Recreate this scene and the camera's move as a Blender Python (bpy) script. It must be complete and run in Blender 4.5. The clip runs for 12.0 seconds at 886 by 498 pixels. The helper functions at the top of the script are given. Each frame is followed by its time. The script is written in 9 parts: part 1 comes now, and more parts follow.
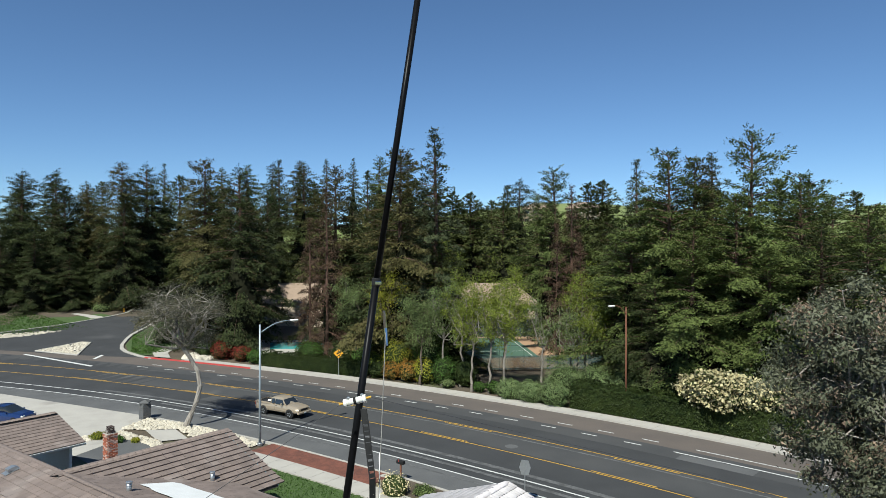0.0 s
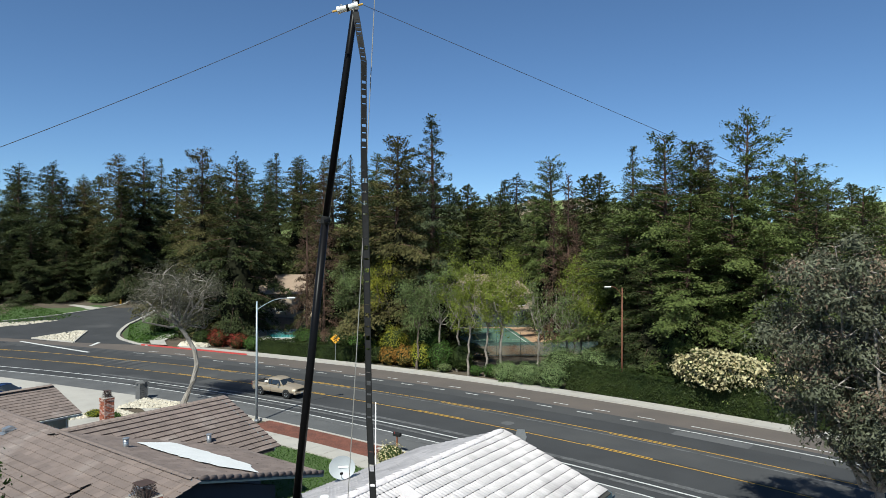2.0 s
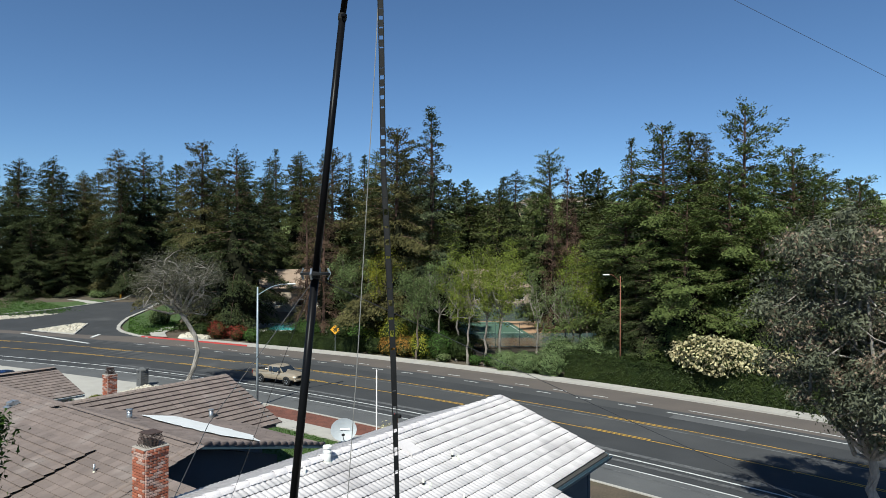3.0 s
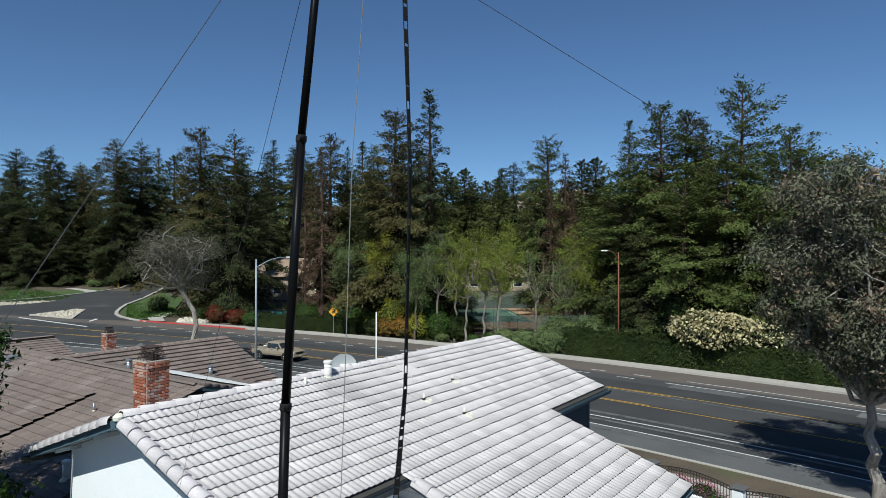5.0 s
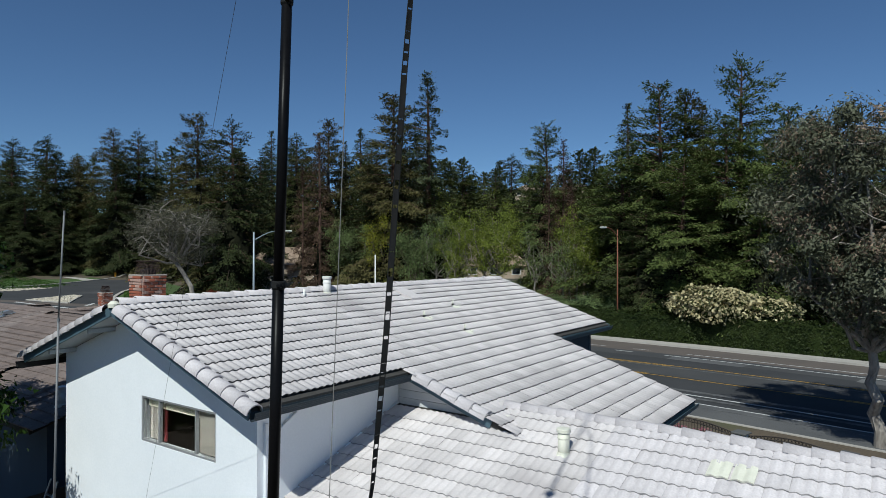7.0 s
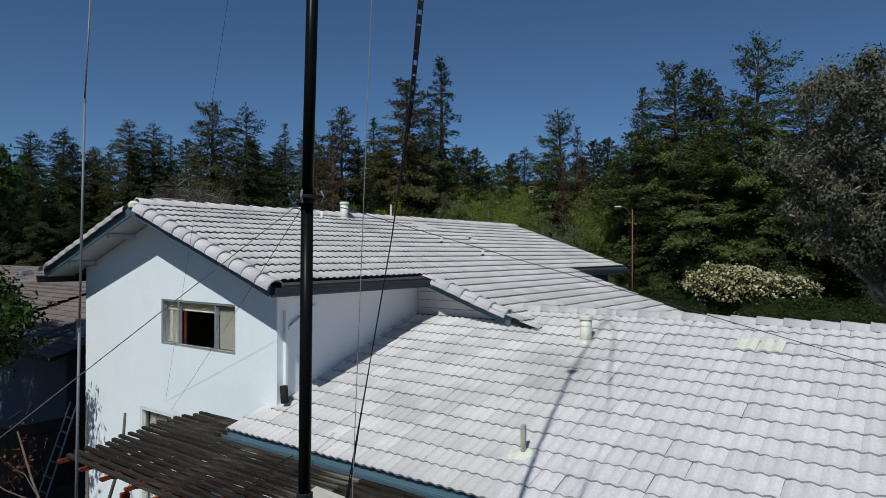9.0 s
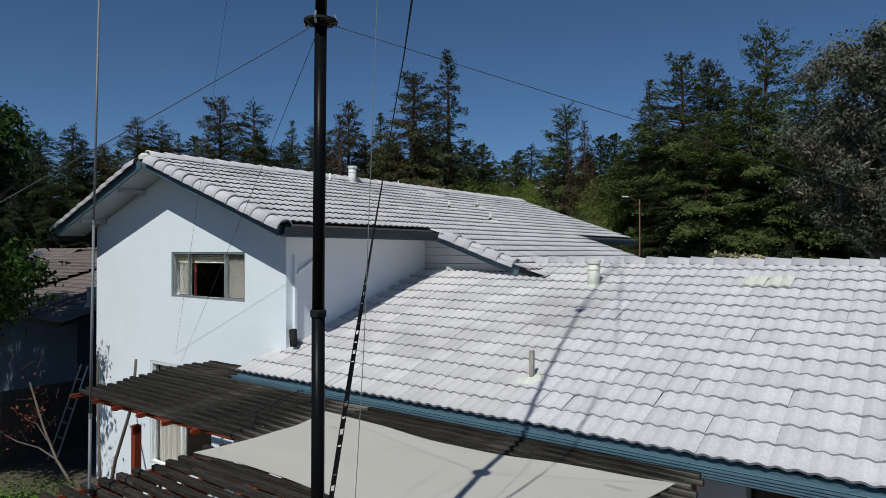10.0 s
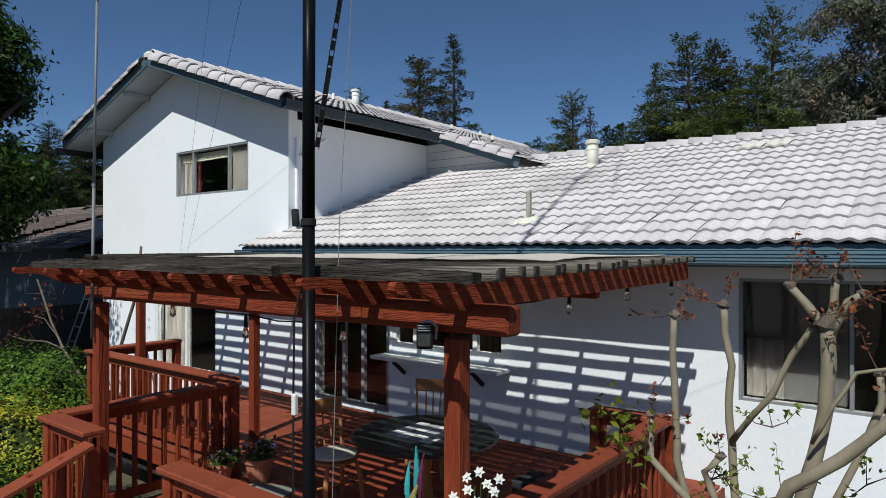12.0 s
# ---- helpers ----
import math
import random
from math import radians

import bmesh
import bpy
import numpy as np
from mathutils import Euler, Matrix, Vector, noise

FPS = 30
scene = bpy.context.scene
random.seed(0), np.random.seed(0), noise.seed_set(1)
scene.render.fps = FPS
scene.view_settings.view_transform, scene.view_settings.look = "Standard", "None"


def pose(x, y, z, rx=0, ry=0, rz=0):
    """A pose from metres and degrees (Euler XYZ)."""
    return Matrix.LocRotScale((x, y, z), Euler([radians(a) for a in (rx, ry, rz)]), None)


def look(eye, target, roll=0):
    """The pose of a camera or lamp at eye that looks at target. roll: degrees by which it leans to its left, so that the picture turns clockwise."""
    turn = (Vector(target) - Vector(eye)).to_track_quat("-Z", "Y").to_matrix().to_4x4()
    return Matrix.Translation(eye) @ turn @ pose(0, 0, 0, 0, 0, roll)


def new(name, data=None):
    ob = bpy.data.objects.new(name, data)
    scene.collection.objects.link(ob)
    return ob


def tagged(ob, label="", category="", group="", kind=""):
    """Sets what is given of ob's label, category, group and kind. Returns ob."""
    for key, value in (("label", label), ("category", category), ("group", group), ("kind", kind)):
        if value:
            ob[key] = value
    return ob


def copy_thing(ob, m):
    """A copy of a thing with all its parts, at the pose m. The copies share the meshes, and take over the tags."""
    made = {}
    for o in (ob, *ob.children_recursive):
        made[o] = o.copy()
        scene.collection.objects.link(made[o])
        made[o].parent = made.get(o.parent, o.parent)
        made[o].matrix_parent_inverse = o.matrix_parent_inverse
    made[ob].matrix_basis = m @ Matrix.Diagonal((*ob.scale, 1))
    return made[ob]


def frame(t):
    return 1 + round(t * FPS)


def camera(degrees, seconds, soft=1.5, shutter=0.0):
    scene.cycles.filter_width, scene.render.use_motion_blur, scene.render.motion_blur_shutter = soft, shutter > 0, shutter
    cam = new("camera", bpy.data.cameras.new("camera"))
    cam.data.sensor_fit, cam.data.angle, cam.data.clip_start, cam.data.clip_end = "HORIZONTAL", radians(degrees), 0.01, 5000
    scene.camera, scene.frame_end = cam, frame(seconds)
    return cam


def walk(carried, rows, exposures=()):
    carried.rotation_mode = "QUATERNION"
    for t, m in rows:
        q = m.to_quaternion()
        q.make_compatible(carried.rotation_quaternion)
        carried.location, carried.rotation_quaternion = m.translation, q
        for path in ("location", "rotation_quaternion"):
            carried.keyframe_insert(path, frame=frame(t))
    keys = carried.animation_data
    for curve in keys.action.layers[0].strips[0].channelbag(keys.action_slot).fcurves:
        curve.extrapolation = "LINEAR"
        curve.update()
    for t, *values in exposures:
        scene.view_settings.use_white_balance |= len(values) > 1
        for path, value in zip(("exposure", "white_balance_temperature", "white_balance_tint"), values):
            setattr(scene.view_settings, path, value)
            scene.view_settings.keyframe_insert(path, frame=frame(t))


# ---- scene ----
cam = camera(68.4, 12.0, soft=0.8)
METRES, EYE, TILT, LEAN, TURN = 12.0, 14.89, 0.0, 0.0, 36.3
ROWS = [
    (0.0, -0.0075, 0.0, 0.0, 0.0, 0.0, -0.0),
    (0.5, -0.0088, -0.0003, -0.0331, -0.04, 0.06, -0.04),
    (1.0, -0.0094, 0.0037, -0.0721, -0.09, 0.09, -0.07),
    (1.5, -0.0087, 0.0027, -0.111, -0.18, 0.1, -0.07),
    (2.0, -0.0038, -0.0122, -0.154, -0.24, 0.14, -0.09),
    (2.5, -0.006, -0.0352, -0.199, -0.28, 0.18, -0.11),
    (3.0, -0.0067, -0.0415, -0.2504, -0.32, 0.23, -0.12),
    (5.0, -0.0111, -0.0451, -0.4255, -0.51, 0.2, -0.05),
    (5.5, -0.0137, -0.0385, -0.4701, -0.56, 0.22, -0.04),
    (6.0, -0.0162, -0.0301, -0.5154, -0.6, 0.25, -0.05),
    (6.5, -0.0165, -0.0287, -0.5587, -0.64, 0.22, -0.06),
    (7.0, -0.0165, -0.0272, -0.6017, -0.71, 0.23, -0.07),
    (9.0, -0.0274, -0.0195, -0.7541, 0.36, 0.24, -0.1),
    (9.5, -0.0288, -0.0217, -0.7903, 0.67, 0.26, -0.09),
    (10.0, -0.0293, -0.0229, -0.8284, 0.94, 0.26, -0.09),
    (10.5, -0.0282, -0.0242, -0.868, 1.15, 0.24, -0.11),
    (11.0, -0.0258, -0.0279, -0.9082, 1.34, 0.24, -0.11),
    (11.5, -0.0223, -0.0305, -0.9493, 1.45, 0.24, -0.08),
    (12.0, -0.0204, -0.0313, -0.988, 1.52, 0.24, -0.07),
]
EXPOSURES = [(0.0, 0.54, 6260, 2), (3.0, 0.47, 6190, 2), (5.0, 0.15, 6070, 2), (5.5, 0.09, 6020, 2), (7.0, -0.16, 5970, 2), (9.5, -0.45, 5930, 3), (10.5, -0.38, 5980, 4), (12.0, -0.14, 6170, 5)]
walk(cam, [(t, pose(0, 0, EYE, TILT, LEAN, TURN) @ pose(METRES * x, METRES * y, METRES * z, 90 + pitch, roll, yaw)) for t, x, y, z, yaw, pitch, roll in ROWS], EXPOSURES)

# ---- world and sun ----
SUN_EL, SUN_AZ = 49.5, 164.0          # degrees: height, clockwise from +y
world = bpy.data.worlds.new("sky_world")
scene.world = world
world.use_nodes = True
_wn = world.node_tree.nodes
_sky = _wn.new("ShaderNodeTexSky")
_sky.sky_type = "NISHITA"
_sky.sun_disc = False
_sky.sun_elevation, _sky.sun_rotation = radians(SUN_EL), radians(SUN_AZ)
_sky.altitude, _sky.air_density, _sky.dust_density, _sky.ozone_density = 2500.0, 1.0, 0.0, 6.2
world.node_tree.links.new(_sky.outputs[0], _wn["Background"].inputs[0])
_wn["Background"].inputs[1].default_value = 0.079
_sd = bpy.data.lights.new("sun", "SUN")
_sd.energy, _sd.angle, _sd.color = 4.9, radians(0.53), (1.0, 0.955, 0.88)
sun = new("sun", _sd)
_az, _el = radians(SUN_AZ), radians(SUN_EL)
SUN_DIR = Vector((math.sin(_az) * math.cos(_el), math.cos(_az) * math.cos(_el), math.sin(_el)))
sun.matrix_world = look(SUN_DIR * 60, (0, 0, 0))

# ---- materials ----
def mat(name, col, col2=None, rough=0.7, scale=6.0, fine=60.0, amount=0.5, bump=0.15, metal=0.0, vary=0.0, island=0.0,
        stretch=(1, 1, 1), stain=None, stain_at=0.62, translucent=0.0, spec=0.5, bump_dist=0.01, weave=0.0):
    """Principled surface: two noise scales mix two colours, a third noise adds stains, per-piece value shifts, fine relief."""
    m = bpy.data.materials.new(name)
    m.use_nodes = True
    nt = m.node_tree
    n, l = nt.nodes, nt.links
    p = n["Principled BSDF"]
    col2 = col2 or tuple(c * 0.75 for c in col)
    tc = n.new("ShaderNodeTexCoord")
    mp = n.new("ShaderNodeMapping")
    mp.inputs["Scale"].default_value = stretch
    l.new(tc.outputs["Object"], mp.inputs[0])
    big, small = n.new("ShaderNodeTexNoise"), n.new("ShaderNodeTexNoise")
    big.inputs["Scale"].default_value, big.inputs["Detail"].default_value = scale, 5.0
    small.inputs["Scale"].default_value, small.inputs["Detail"].default_value = fine, 3.0
    for t in (big, small):
        l.new(mp.outputs[0], t.inputs["Vector"])
    add = n.new("ShaderNodeMath"); add.operation = "MULTIPLY_ADD"
    add.inputs[1].default_value = 0.5
    l.new(small.outputs["Fac"], add.inputs[0])
    half = n.new("ShaderNodeMath"); half.operation = "MULTIPLY"; half.inputs[1].default_value = 0.5
    l.new(big.outputs["Fac"], half.inputs[0])
    l.new(half.outputs[0], add.inputs[2])
    rng = n.new("ShaderNodeMapRange")
    rng.inputs["From Min"].default_value, rng.inputs["From Max"].default_value = 0.5 - 0.18 / max(amount, 0.05) * 0.5, 0.5 + 0.18 / max(amount, 0.05) * 0.5
    l.new(add.outputs[0], rng.inputs["Value"])
    mix = n.new("ShaderNodeMix"); mix.data_type = "RGBA"
    mix.inputs["A"].default_value, mix.inputs["B"].default_value = (*col, 1), (*col2, 1)
    l.new(rng.outputs[0], mix.inputs["Factor"])
    out = mix.outputs["Result"]
    if stain:
        st = n.new("ShaderNodeTexNoise")
        st.inputs["Scale"].default_value, st.inputs["Detail"].default_value = scale * 0.37, 6.0
        l.new(mp.outputs[0], st.inputs["Vector"])
        r2 = n.new("ShaderNodeMapRange")
        r2.inputs["From Min"].default_value, r2.inputs["From Max"].default_value = stain_at, stain_at + 0.12
        l.new(st.outputs["Fac"], r2.inputs["Value"])
        m2 = n.new("ShaderNodeMix"); m2.data_type = "RGBA"
        l.new(out, m2.inputs["A"]); m2.inputs["B"].default_value = (*stain, 1)
        l.new(r2.outputs[0], m2.inputs["Factor"])
        out = m2.outputs["Result"]
    for amt, node, sock in ((vary, "ShaderNodeObjectInfo", "Random"), (island, "ShaderNodeNewGeometry", "Random Per Island")):
        if amt:
            src = n.new(node)
            r3 = n.new("ShaderNodeMapRange")
            r3.inputs["To Min"].default_value, r3.inputs["To Max"].default_value = 1 - amt, 1 + amt
            l.new(src.outputs[sock], r3.inputs["Value"])
            hs = n.new("ShaderNodeHueSaturation")
            l.new(r3.outputs[0], hs.inputs["Value"])
            l.new(out, hs.inputs["Color"])
            out = hs.outputs[0]
    l.new(out, p.inputs["Base Color"])
    p.inputs["Roughness"].default_value, p.inputs["Metallic"].default_value = rough, metal
    p.inputs["Specular IOR Level"].default_value = spec
    if bump:
        b = n.new("ShaderNodeBump")
        b.inputs["Strength"].default_value, b.inputs["Distance"].default_value = bump, bump_dist
        l.new(add.outputs[0], b.inputs["Height"])
        l.new(b.outputs[0], p.inputs["Normal"])
    if translucent:
        tr, ms = n.new("ShaderNodeBsdfTranslucent"), n.new("ShaderNodeMixShader")
        l.new(out, tr.inputs[0])
        ms.inputs[0].default_value = translucent
        l.new(p.outputs[0], ms.inputs[1]); l.new(tr.outputs[0], ms.inputs[2])
        l.new(ms.outputs[0], n["Material Output"].inputs[0])
        if weave:                               # open share of a loosely woven cloth
            tp, mw = n.new("ShaderNodeBsdfTransparent"), n.new("ShaderNodeMixShader")
            mw.inputs[0].default_value = weave
            l.new(ms.outputs[0], mw.inputs[1]); l.new(tp.outputs[0], mw.inputs[2])
            l.new(mw.outputs[0], n["Material Output"].inputs[0])
    return m


def leafmat(name, a, b, island=0.35, vary=0.12, translucent=0.25, rough=0.55):
    return mat(name, a, b, rough=rough, scale=0.55, fine=2.4, amount=0.9, bump=0, island=island, vary=vary, translucent=translucent, spec=0.08)


def glass(name, tint=(0.90, 0.92, 0.92)):
    m = bpy.data.materials.new(name)
    m.use_nodes = True
    p = m.node_tree.nodes["Principled BSDF"]
    p.inputs["Base Color"].default_value = (*tint, 1)
    p.inputs["Roughness"].default_value = 0.03
    p.inputs["Transmission Weight"].default_value = 1.0
    p.inputs["IOR"].default_value = 1.45
    return m


TILE = mat("concrete_roof_tile", (0.60, 0.56, 0.565), (0.45, 0.415, 0.42), rough=0.85, scale=1.3, fine=38, amount=0.6, bump=0.5, vary=0.09, stain=(0.43, 0.40, 0.395), stain_at=0.58)
# raw concrete lip, blackened to draw the shadow gap below each tile row
TILE_EDGE = mat("raw_shadowed_tile_edge", (0.085, 0.082, 0.08), (0.042, 0.04, 0.039), rough=0.95, scale=9, fine=60, amount=0.8, bump=0.5)
WING_EDGE = mat("grey_wing_tile_edge", (0.42, 0.405, 0.40), (0.24, 0.23, 0.225), rough=0.95, scale=9, fine=60, amount=0.8, bump=0.5)
TILE_FIELD = mat("concrete_roof_tile_field", (0.60, 0.555, 0.545), (0.475, 0.44, 0.432), rough=0.85, scale=1.3, fine=38, amount=0.6, bump=0.5, island=0.11, stain=(0.42, 0.385, 0.38), stain_at=0.57)
BROWN_TILE = mat("brown_roof_tile", (0.20, 0.155, 0.135), (0.135, 0.105, 0.092), rough=0.9, scale=1.1, fine=30, amount=0.5, bump=0.4, island=0.13, stain=(0.23, 0.19, 0.17), stain_at=0.57)
STUCCO = mat("white_stucco", (0.80, 0.82, 0.84), (0.73, 0.755, 0.78), rough=0.92, scale=1.5, fine=24, amount=0.4, bump=0.5, bump_dist=0.008, stain=(0.70, 0.71, 0.72), stain_at=0.63)
# blue-grey paint, taken darker to carry the shade on these walls
STUCCO_BLUE = mat("shaded_blue_grey_stucco", (0.060, 0.086, 0.115), (0.05, 0.07, 0.095), rough=0.9, scale=1.5, fine=28, bump=0.6)
SIDING = mat("pale_siding_paint", (0.60, 0.60, 0.60), (0.53, 0.53, 0.53), rough=0.8, scale=3, fine=40, bump=0.1)
# pale paint greyed down to include the shade below the eaves
SOFFIT = mat("shaded_soffit_paint", (0.42, 0.46, 0.48), (0.37, 0.40, 0.42), rough=0.75, scale=3, fine=40, bump=0.1)
TRIM = mat("teal_trim_paint", (0.075, 0.125, 0.155), (0.06, 0.10, 0.125), rough=0.55, scale=4, fine=40, amount=0.5, bump=0.12, stain=(0.11, 0.15, 0.17), stain_at=0.66)
# darker copy of the trim: shade of the east eave mixed into the paint
TRIM_SHADED = mat("shaded_trim_paint", (0.034, 0.048, 0.058), (0.026, 0.038, 0.046), rough=0.6, scale=4, fine=40, amount=0.5, bump=0.12)
GUTTER = mat("teal_gutter", (0.115, 0.19, 0.235), (0.085, 0.15, 0.19), rough=0.45, scale=3, fine=30, amount=0.5, bump=0.06, stain=(0.14, 0.19, 0.22), stain_at=0.62)
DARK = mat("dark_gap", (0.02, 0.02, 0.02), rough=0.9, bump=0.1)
FELT = mat("roof_underlay", (0.06, 0.055, 0.05), (0.035, 0.033, 0.03), rough=0.95, bump=0.3)
REDWOOD = mat("red_stained_wood", (0.25, 0.048, 0.017), (0.165, 0.029, 0.011), spec=0.25, rough=0.65, scale=2.5, fine=34, amount=0.85, bump=1.0, bump_dist=0.02, stretch=(1, 1, 0.45), vary=0.1, stain=(0.27, 0.07, 0.03), stain_at=0.62)
RED_X, RED_Y, RED_Z = (mat("rough_sawn_red_wood", (0.26, 0.050, 0.018), (0.165, 0.030, 0.012), spec=0.2, rough=0.75, scale=4.0, fine=17.0, amount=0.8, bump=1.0, bump_dist=0.02, stretch=st, vary=0.12, stain=(0.30, 0.085, 0.035), stain_at=0.62) for st in ((0.5, 9, 11), (9, 0.5, 11), (7, 7, 0.4)))
REDTOP = mat("red_deck_paint", (0.25, 0.057, 0.025), (0.185, 0.040, 0.018), spec=0.3, rough=0.65, scale=1.6, fine=26, amount=0.6, bump=0.25, vary=0.07, stain=(0.28, 0.09, 0.05), stain_at=0.66)
GREYWOOD = mat("weathered_slat_wood", (0.052, 0.044, 0.036), (0.015, 0.013, 0.011), rough=0.95, scale=2.2, fine=14, amount=0.9, bump=1.0, stretch=(0.8, 14, 14), vary=0.35, spec=0.15, stain=(0.17, 0.15, 0.125), stain_at=0.60, bump_dist=0.02)
CANVAS = mat("beige_shade_cloth", (0.86, 0.80, 0.71), (0.80, 0.735, 0.645), rough=0.95, scale=1.2, fine=90, amount=0.4, bump=0.2, translucent=0.2, weave=0.40)
MAST = mat("black_mast_paint", (0.004, 0.004, 0.0045), (0.007, 0.007, 0.008), rough=0.35, scale=3, fine=60, bump=0.05, spec=0.08)
RUBBER = mat("black_rubber", (0.007, 0.007, 0.007), (0.013, 0.013, 0.013), rough=0.8, bump=0.2, spec=0.3)
STEEL = mat("galvanised_steel", (0.42, 0.44, 0.46), (0.32, 0.34, 0.36), rough=0.42, metal=0.75, scale=8, fine=70, bump=0.05)
WHITEPL = mat("white_plastic", (0.75, 0.74, 0.70), (0.66, 0.65, 0.6), rough=0.5, scale=12, fine=80, bump=0.05)
CREAM = mat("cream_painted_flashing", (0.72, 0.71, 0.60), (0.60, 0.59, 0.49), rough=0.7, scale=9, fine=60, bump=0.3)
ROPE = mat("grey_rope", (0.26, 0.25, 0.23), (0.15, 0.145, 0.135), rough=0.9, fine=200, bump=0.3)
WIRE = mat("dark_wire", (0.04, 0.04, 0.045), rough=0.6, bump=0)
ASPHALT = mat("dark_asphalt", (0.040, 0.041, 0.043), (0.054, 0.055, 0.057), spec=0.2, rough=0.88, scale=0.35, fine=18, amount=0.7, bump=0.35, stain=(0.075, 0.075, 0.076), stain_at=0.62)
ASPHALT_MID = mat("worn_asphalt", (0.053, 0.054, 0.056), (0.070, 0.070, 0.070), spec=0.2, rough=0.9, scale=0.3, fine=16, amount=0.7, bump=0.35, stain=(0.105, 0.104, 0.10), stain_at=0.6)
ASPHALT_OLD = mat("old_brown_asphalt", (0.125, 0.105, 0.092), (0.098, 0.085, 0.077), spec=0.2, rough=0.92, scale=0.3, fine=16, amount=0.7, bump=0.4, stain=(0.08, 0.073, 0.068), stain_at=0.62)
ASPHALT_SIDE = mat("old_grey_asphalt", (0.115, 0.115, 0.115), (0.085, 0.086, 0.088), spec=0.2, rough=0.92, scale=0.4, fine=16, amount=0.7, bump=0.4, stain=(0.16, 0.16, 0.158), stain_at=0.58)
CONCRETE = mat("pale_concrete", (0.40, 0.375, 0.335), (0.32, 0.30, 0.27), rough=0.9, scale=0.7, fine=30, amount=0.5, bump=0.25, stain=(0.27, 0.25, 0.225), stain_at=0.62)
YELLOW = mat("yellow_road_paint", (0.52, 0.30, 0.035), (0.40, 0.235, 0.04), rough=0.75, scale=3, fine=25, amount=0.7, bump=0.2, stain=(0.24, 0.16, 0.05), stain_at=0.63)
WHITEPT = mat("white_road_paint", (0.62, 0.62, 0.60), (0.48, 0.48, 0.47), rough=0.75, scale=3, fine=25, amount=0.7, bump=0.2, stain=(0.26, 0.26, 0.26), stain_at=0.62)
GHOST = mat("worn_white_paint", (0.13, 0.13, 0.13), (0.065, 0.065, 0.066), rough=0.85, scale=3, fine=14, amount=0.95, bump=0.2, stain=(0.06, 0.06, 0.06), stain_at=0.5)
REDPT = mat("red_kerb_paint", (0.45, 0.05, 0.045), (0.36, 0.045, 0.04), rough=0.7, scale=3, fine=25, bump=0.2)
SOIL = mat("dry_soil", (0.105, 0.078, 0.052), (0.062, 0.05, 0.034), rough=0.97, scale=0.5, fine=9, amount=0.8, bump=0.6, stain=(0.075, 0.085, 0.035), stain_at=0.55, bump_dist=0.05)
BARK_MULCH = mat("red_bark_mulch", (0.17, 0.062, 0.04), (0.095, 0.036, 0.025), rough=0.97, scale=1.2, fine=14, amount=0.9, bump=1.0, bump_dist=0.04)
LAWN = mat("lawn_ground", (0.056, 0.095, 0.022), (0.042, 0.072, 0.018), rough=0.95, scale=0.6, fine=12, amount=0.7, bump=0.7, bump_dist=0.04)
HILL = mat("green_hill_grass", (0.17, 0.20, 0.065), (0.12, 0.155, 0.045), rough=0.97, scale=0.02, fine=0.35, amount=0.7, bump=0.4, bump_dist=0.2)
ROCK = mat("pale_cobble", (0.52, 0.47, 0.38), (0.38, 0.34, 0.27), rough=0.9, scale=4, fine=30, island=0.18, bump=0.3)
BRICK = mat("red_brick", (0.34, 0.105, 0.055), (0.26, 0.085, 0.05), rough=0.9, scale=5, fine=60, amount=0.7, vary=0.32, bump=0.5, stain=(0.44, 0.33, 0.28), stain_at=0.56)
BRICK_PALE = mat("whitewashed_brick", (0.45, 0.33, 0.28), (0.34, 0.20, 0.16), rough=0.92, scale=5, fine=60, amount=0.8, vary=0.2, bump=0.5)
MORTAR = mat("mortar", (0.36, 0.32, 0.28), (0.27, 0.24, 0.21), rough=0.95, bump=0.5)
BARK = mat("grey_brown_bark", (0.15, 0.115, 0.085), (0.075, 0.058, 0.045), rough=0.95, scale=1.2, fine=9, amount=0.8, bump=0.9, stretch=(1, 1, 0.25), bump_dist=0.05)
BARK_GUM = mat("grey_gum_bark", (0.31, 0.28, 0.245), (0.16, 0.14, 0.12), rough=0.9, scale=1.5, fine=9, amount=0.8, bump=0.6, stretch=(1, 1, 0.3))
# near-black, so that the shell reads as deep shade between the boughs
CROWN_SHADE = mat("crown_shade_core", (0.018, 0.019, 0.010), (0.010, 0.011, 0.006), rough=1.0, scale=0.8, fine=3, bump=0, spec=0.1)
BARK_RED = mat("redwood_bark", (0.13, 0.07, 0.048), (0.06, 0.036, 0.027), rough=0.95, scale=1.0, fine=7, amount=0.8, bump=0.9, stretch=(1, 1, 0.2), bump_dist=0.06)
BARK_PALE = mat("pale_birch_bark", (0.25, 0.22, 0.185), (0.14, 0.12, 0.10), rough=0.9, scale=1.5, fine=9, amount=0.8, bump=0.5, stain=(0.09, 0.075, 0.06), stain_at=0.62)
BARK_MYRTLE = mat("smooth_myrtle_bark", (0.27, 0.225, 0.16), (0.19, 0.17, 0.11), rough=0.75, scale=3, fine=18, amount=0.8, bump=0.3, stretch=(1, 1, 0.3), stain=(0.33, 0.30, 0.26), stain_at=0.6)
L_REDWOOD = leafmat("redwood_foliage", (0.050, 0.062, 0.020), (0.085, 0.096, 0.032))
L_REDWOOD_SUN = leafmat("bright_redwood_foliage", (0.066, 0.090, 0.026), (0.115, 0.140, 0.044))
L_LAUREL = leafmat("dark_laurel_leaves", (0.026, 0.055, 0.012), (0.045, 0.08, 0.016), island=0.4, translucent=0.15, rough=0.35)
L_REDWOOD2 = leafmat("warm_redwood_foliage", (0.066, 0.062, 0.024), (0.105, 0.094, 0.038))
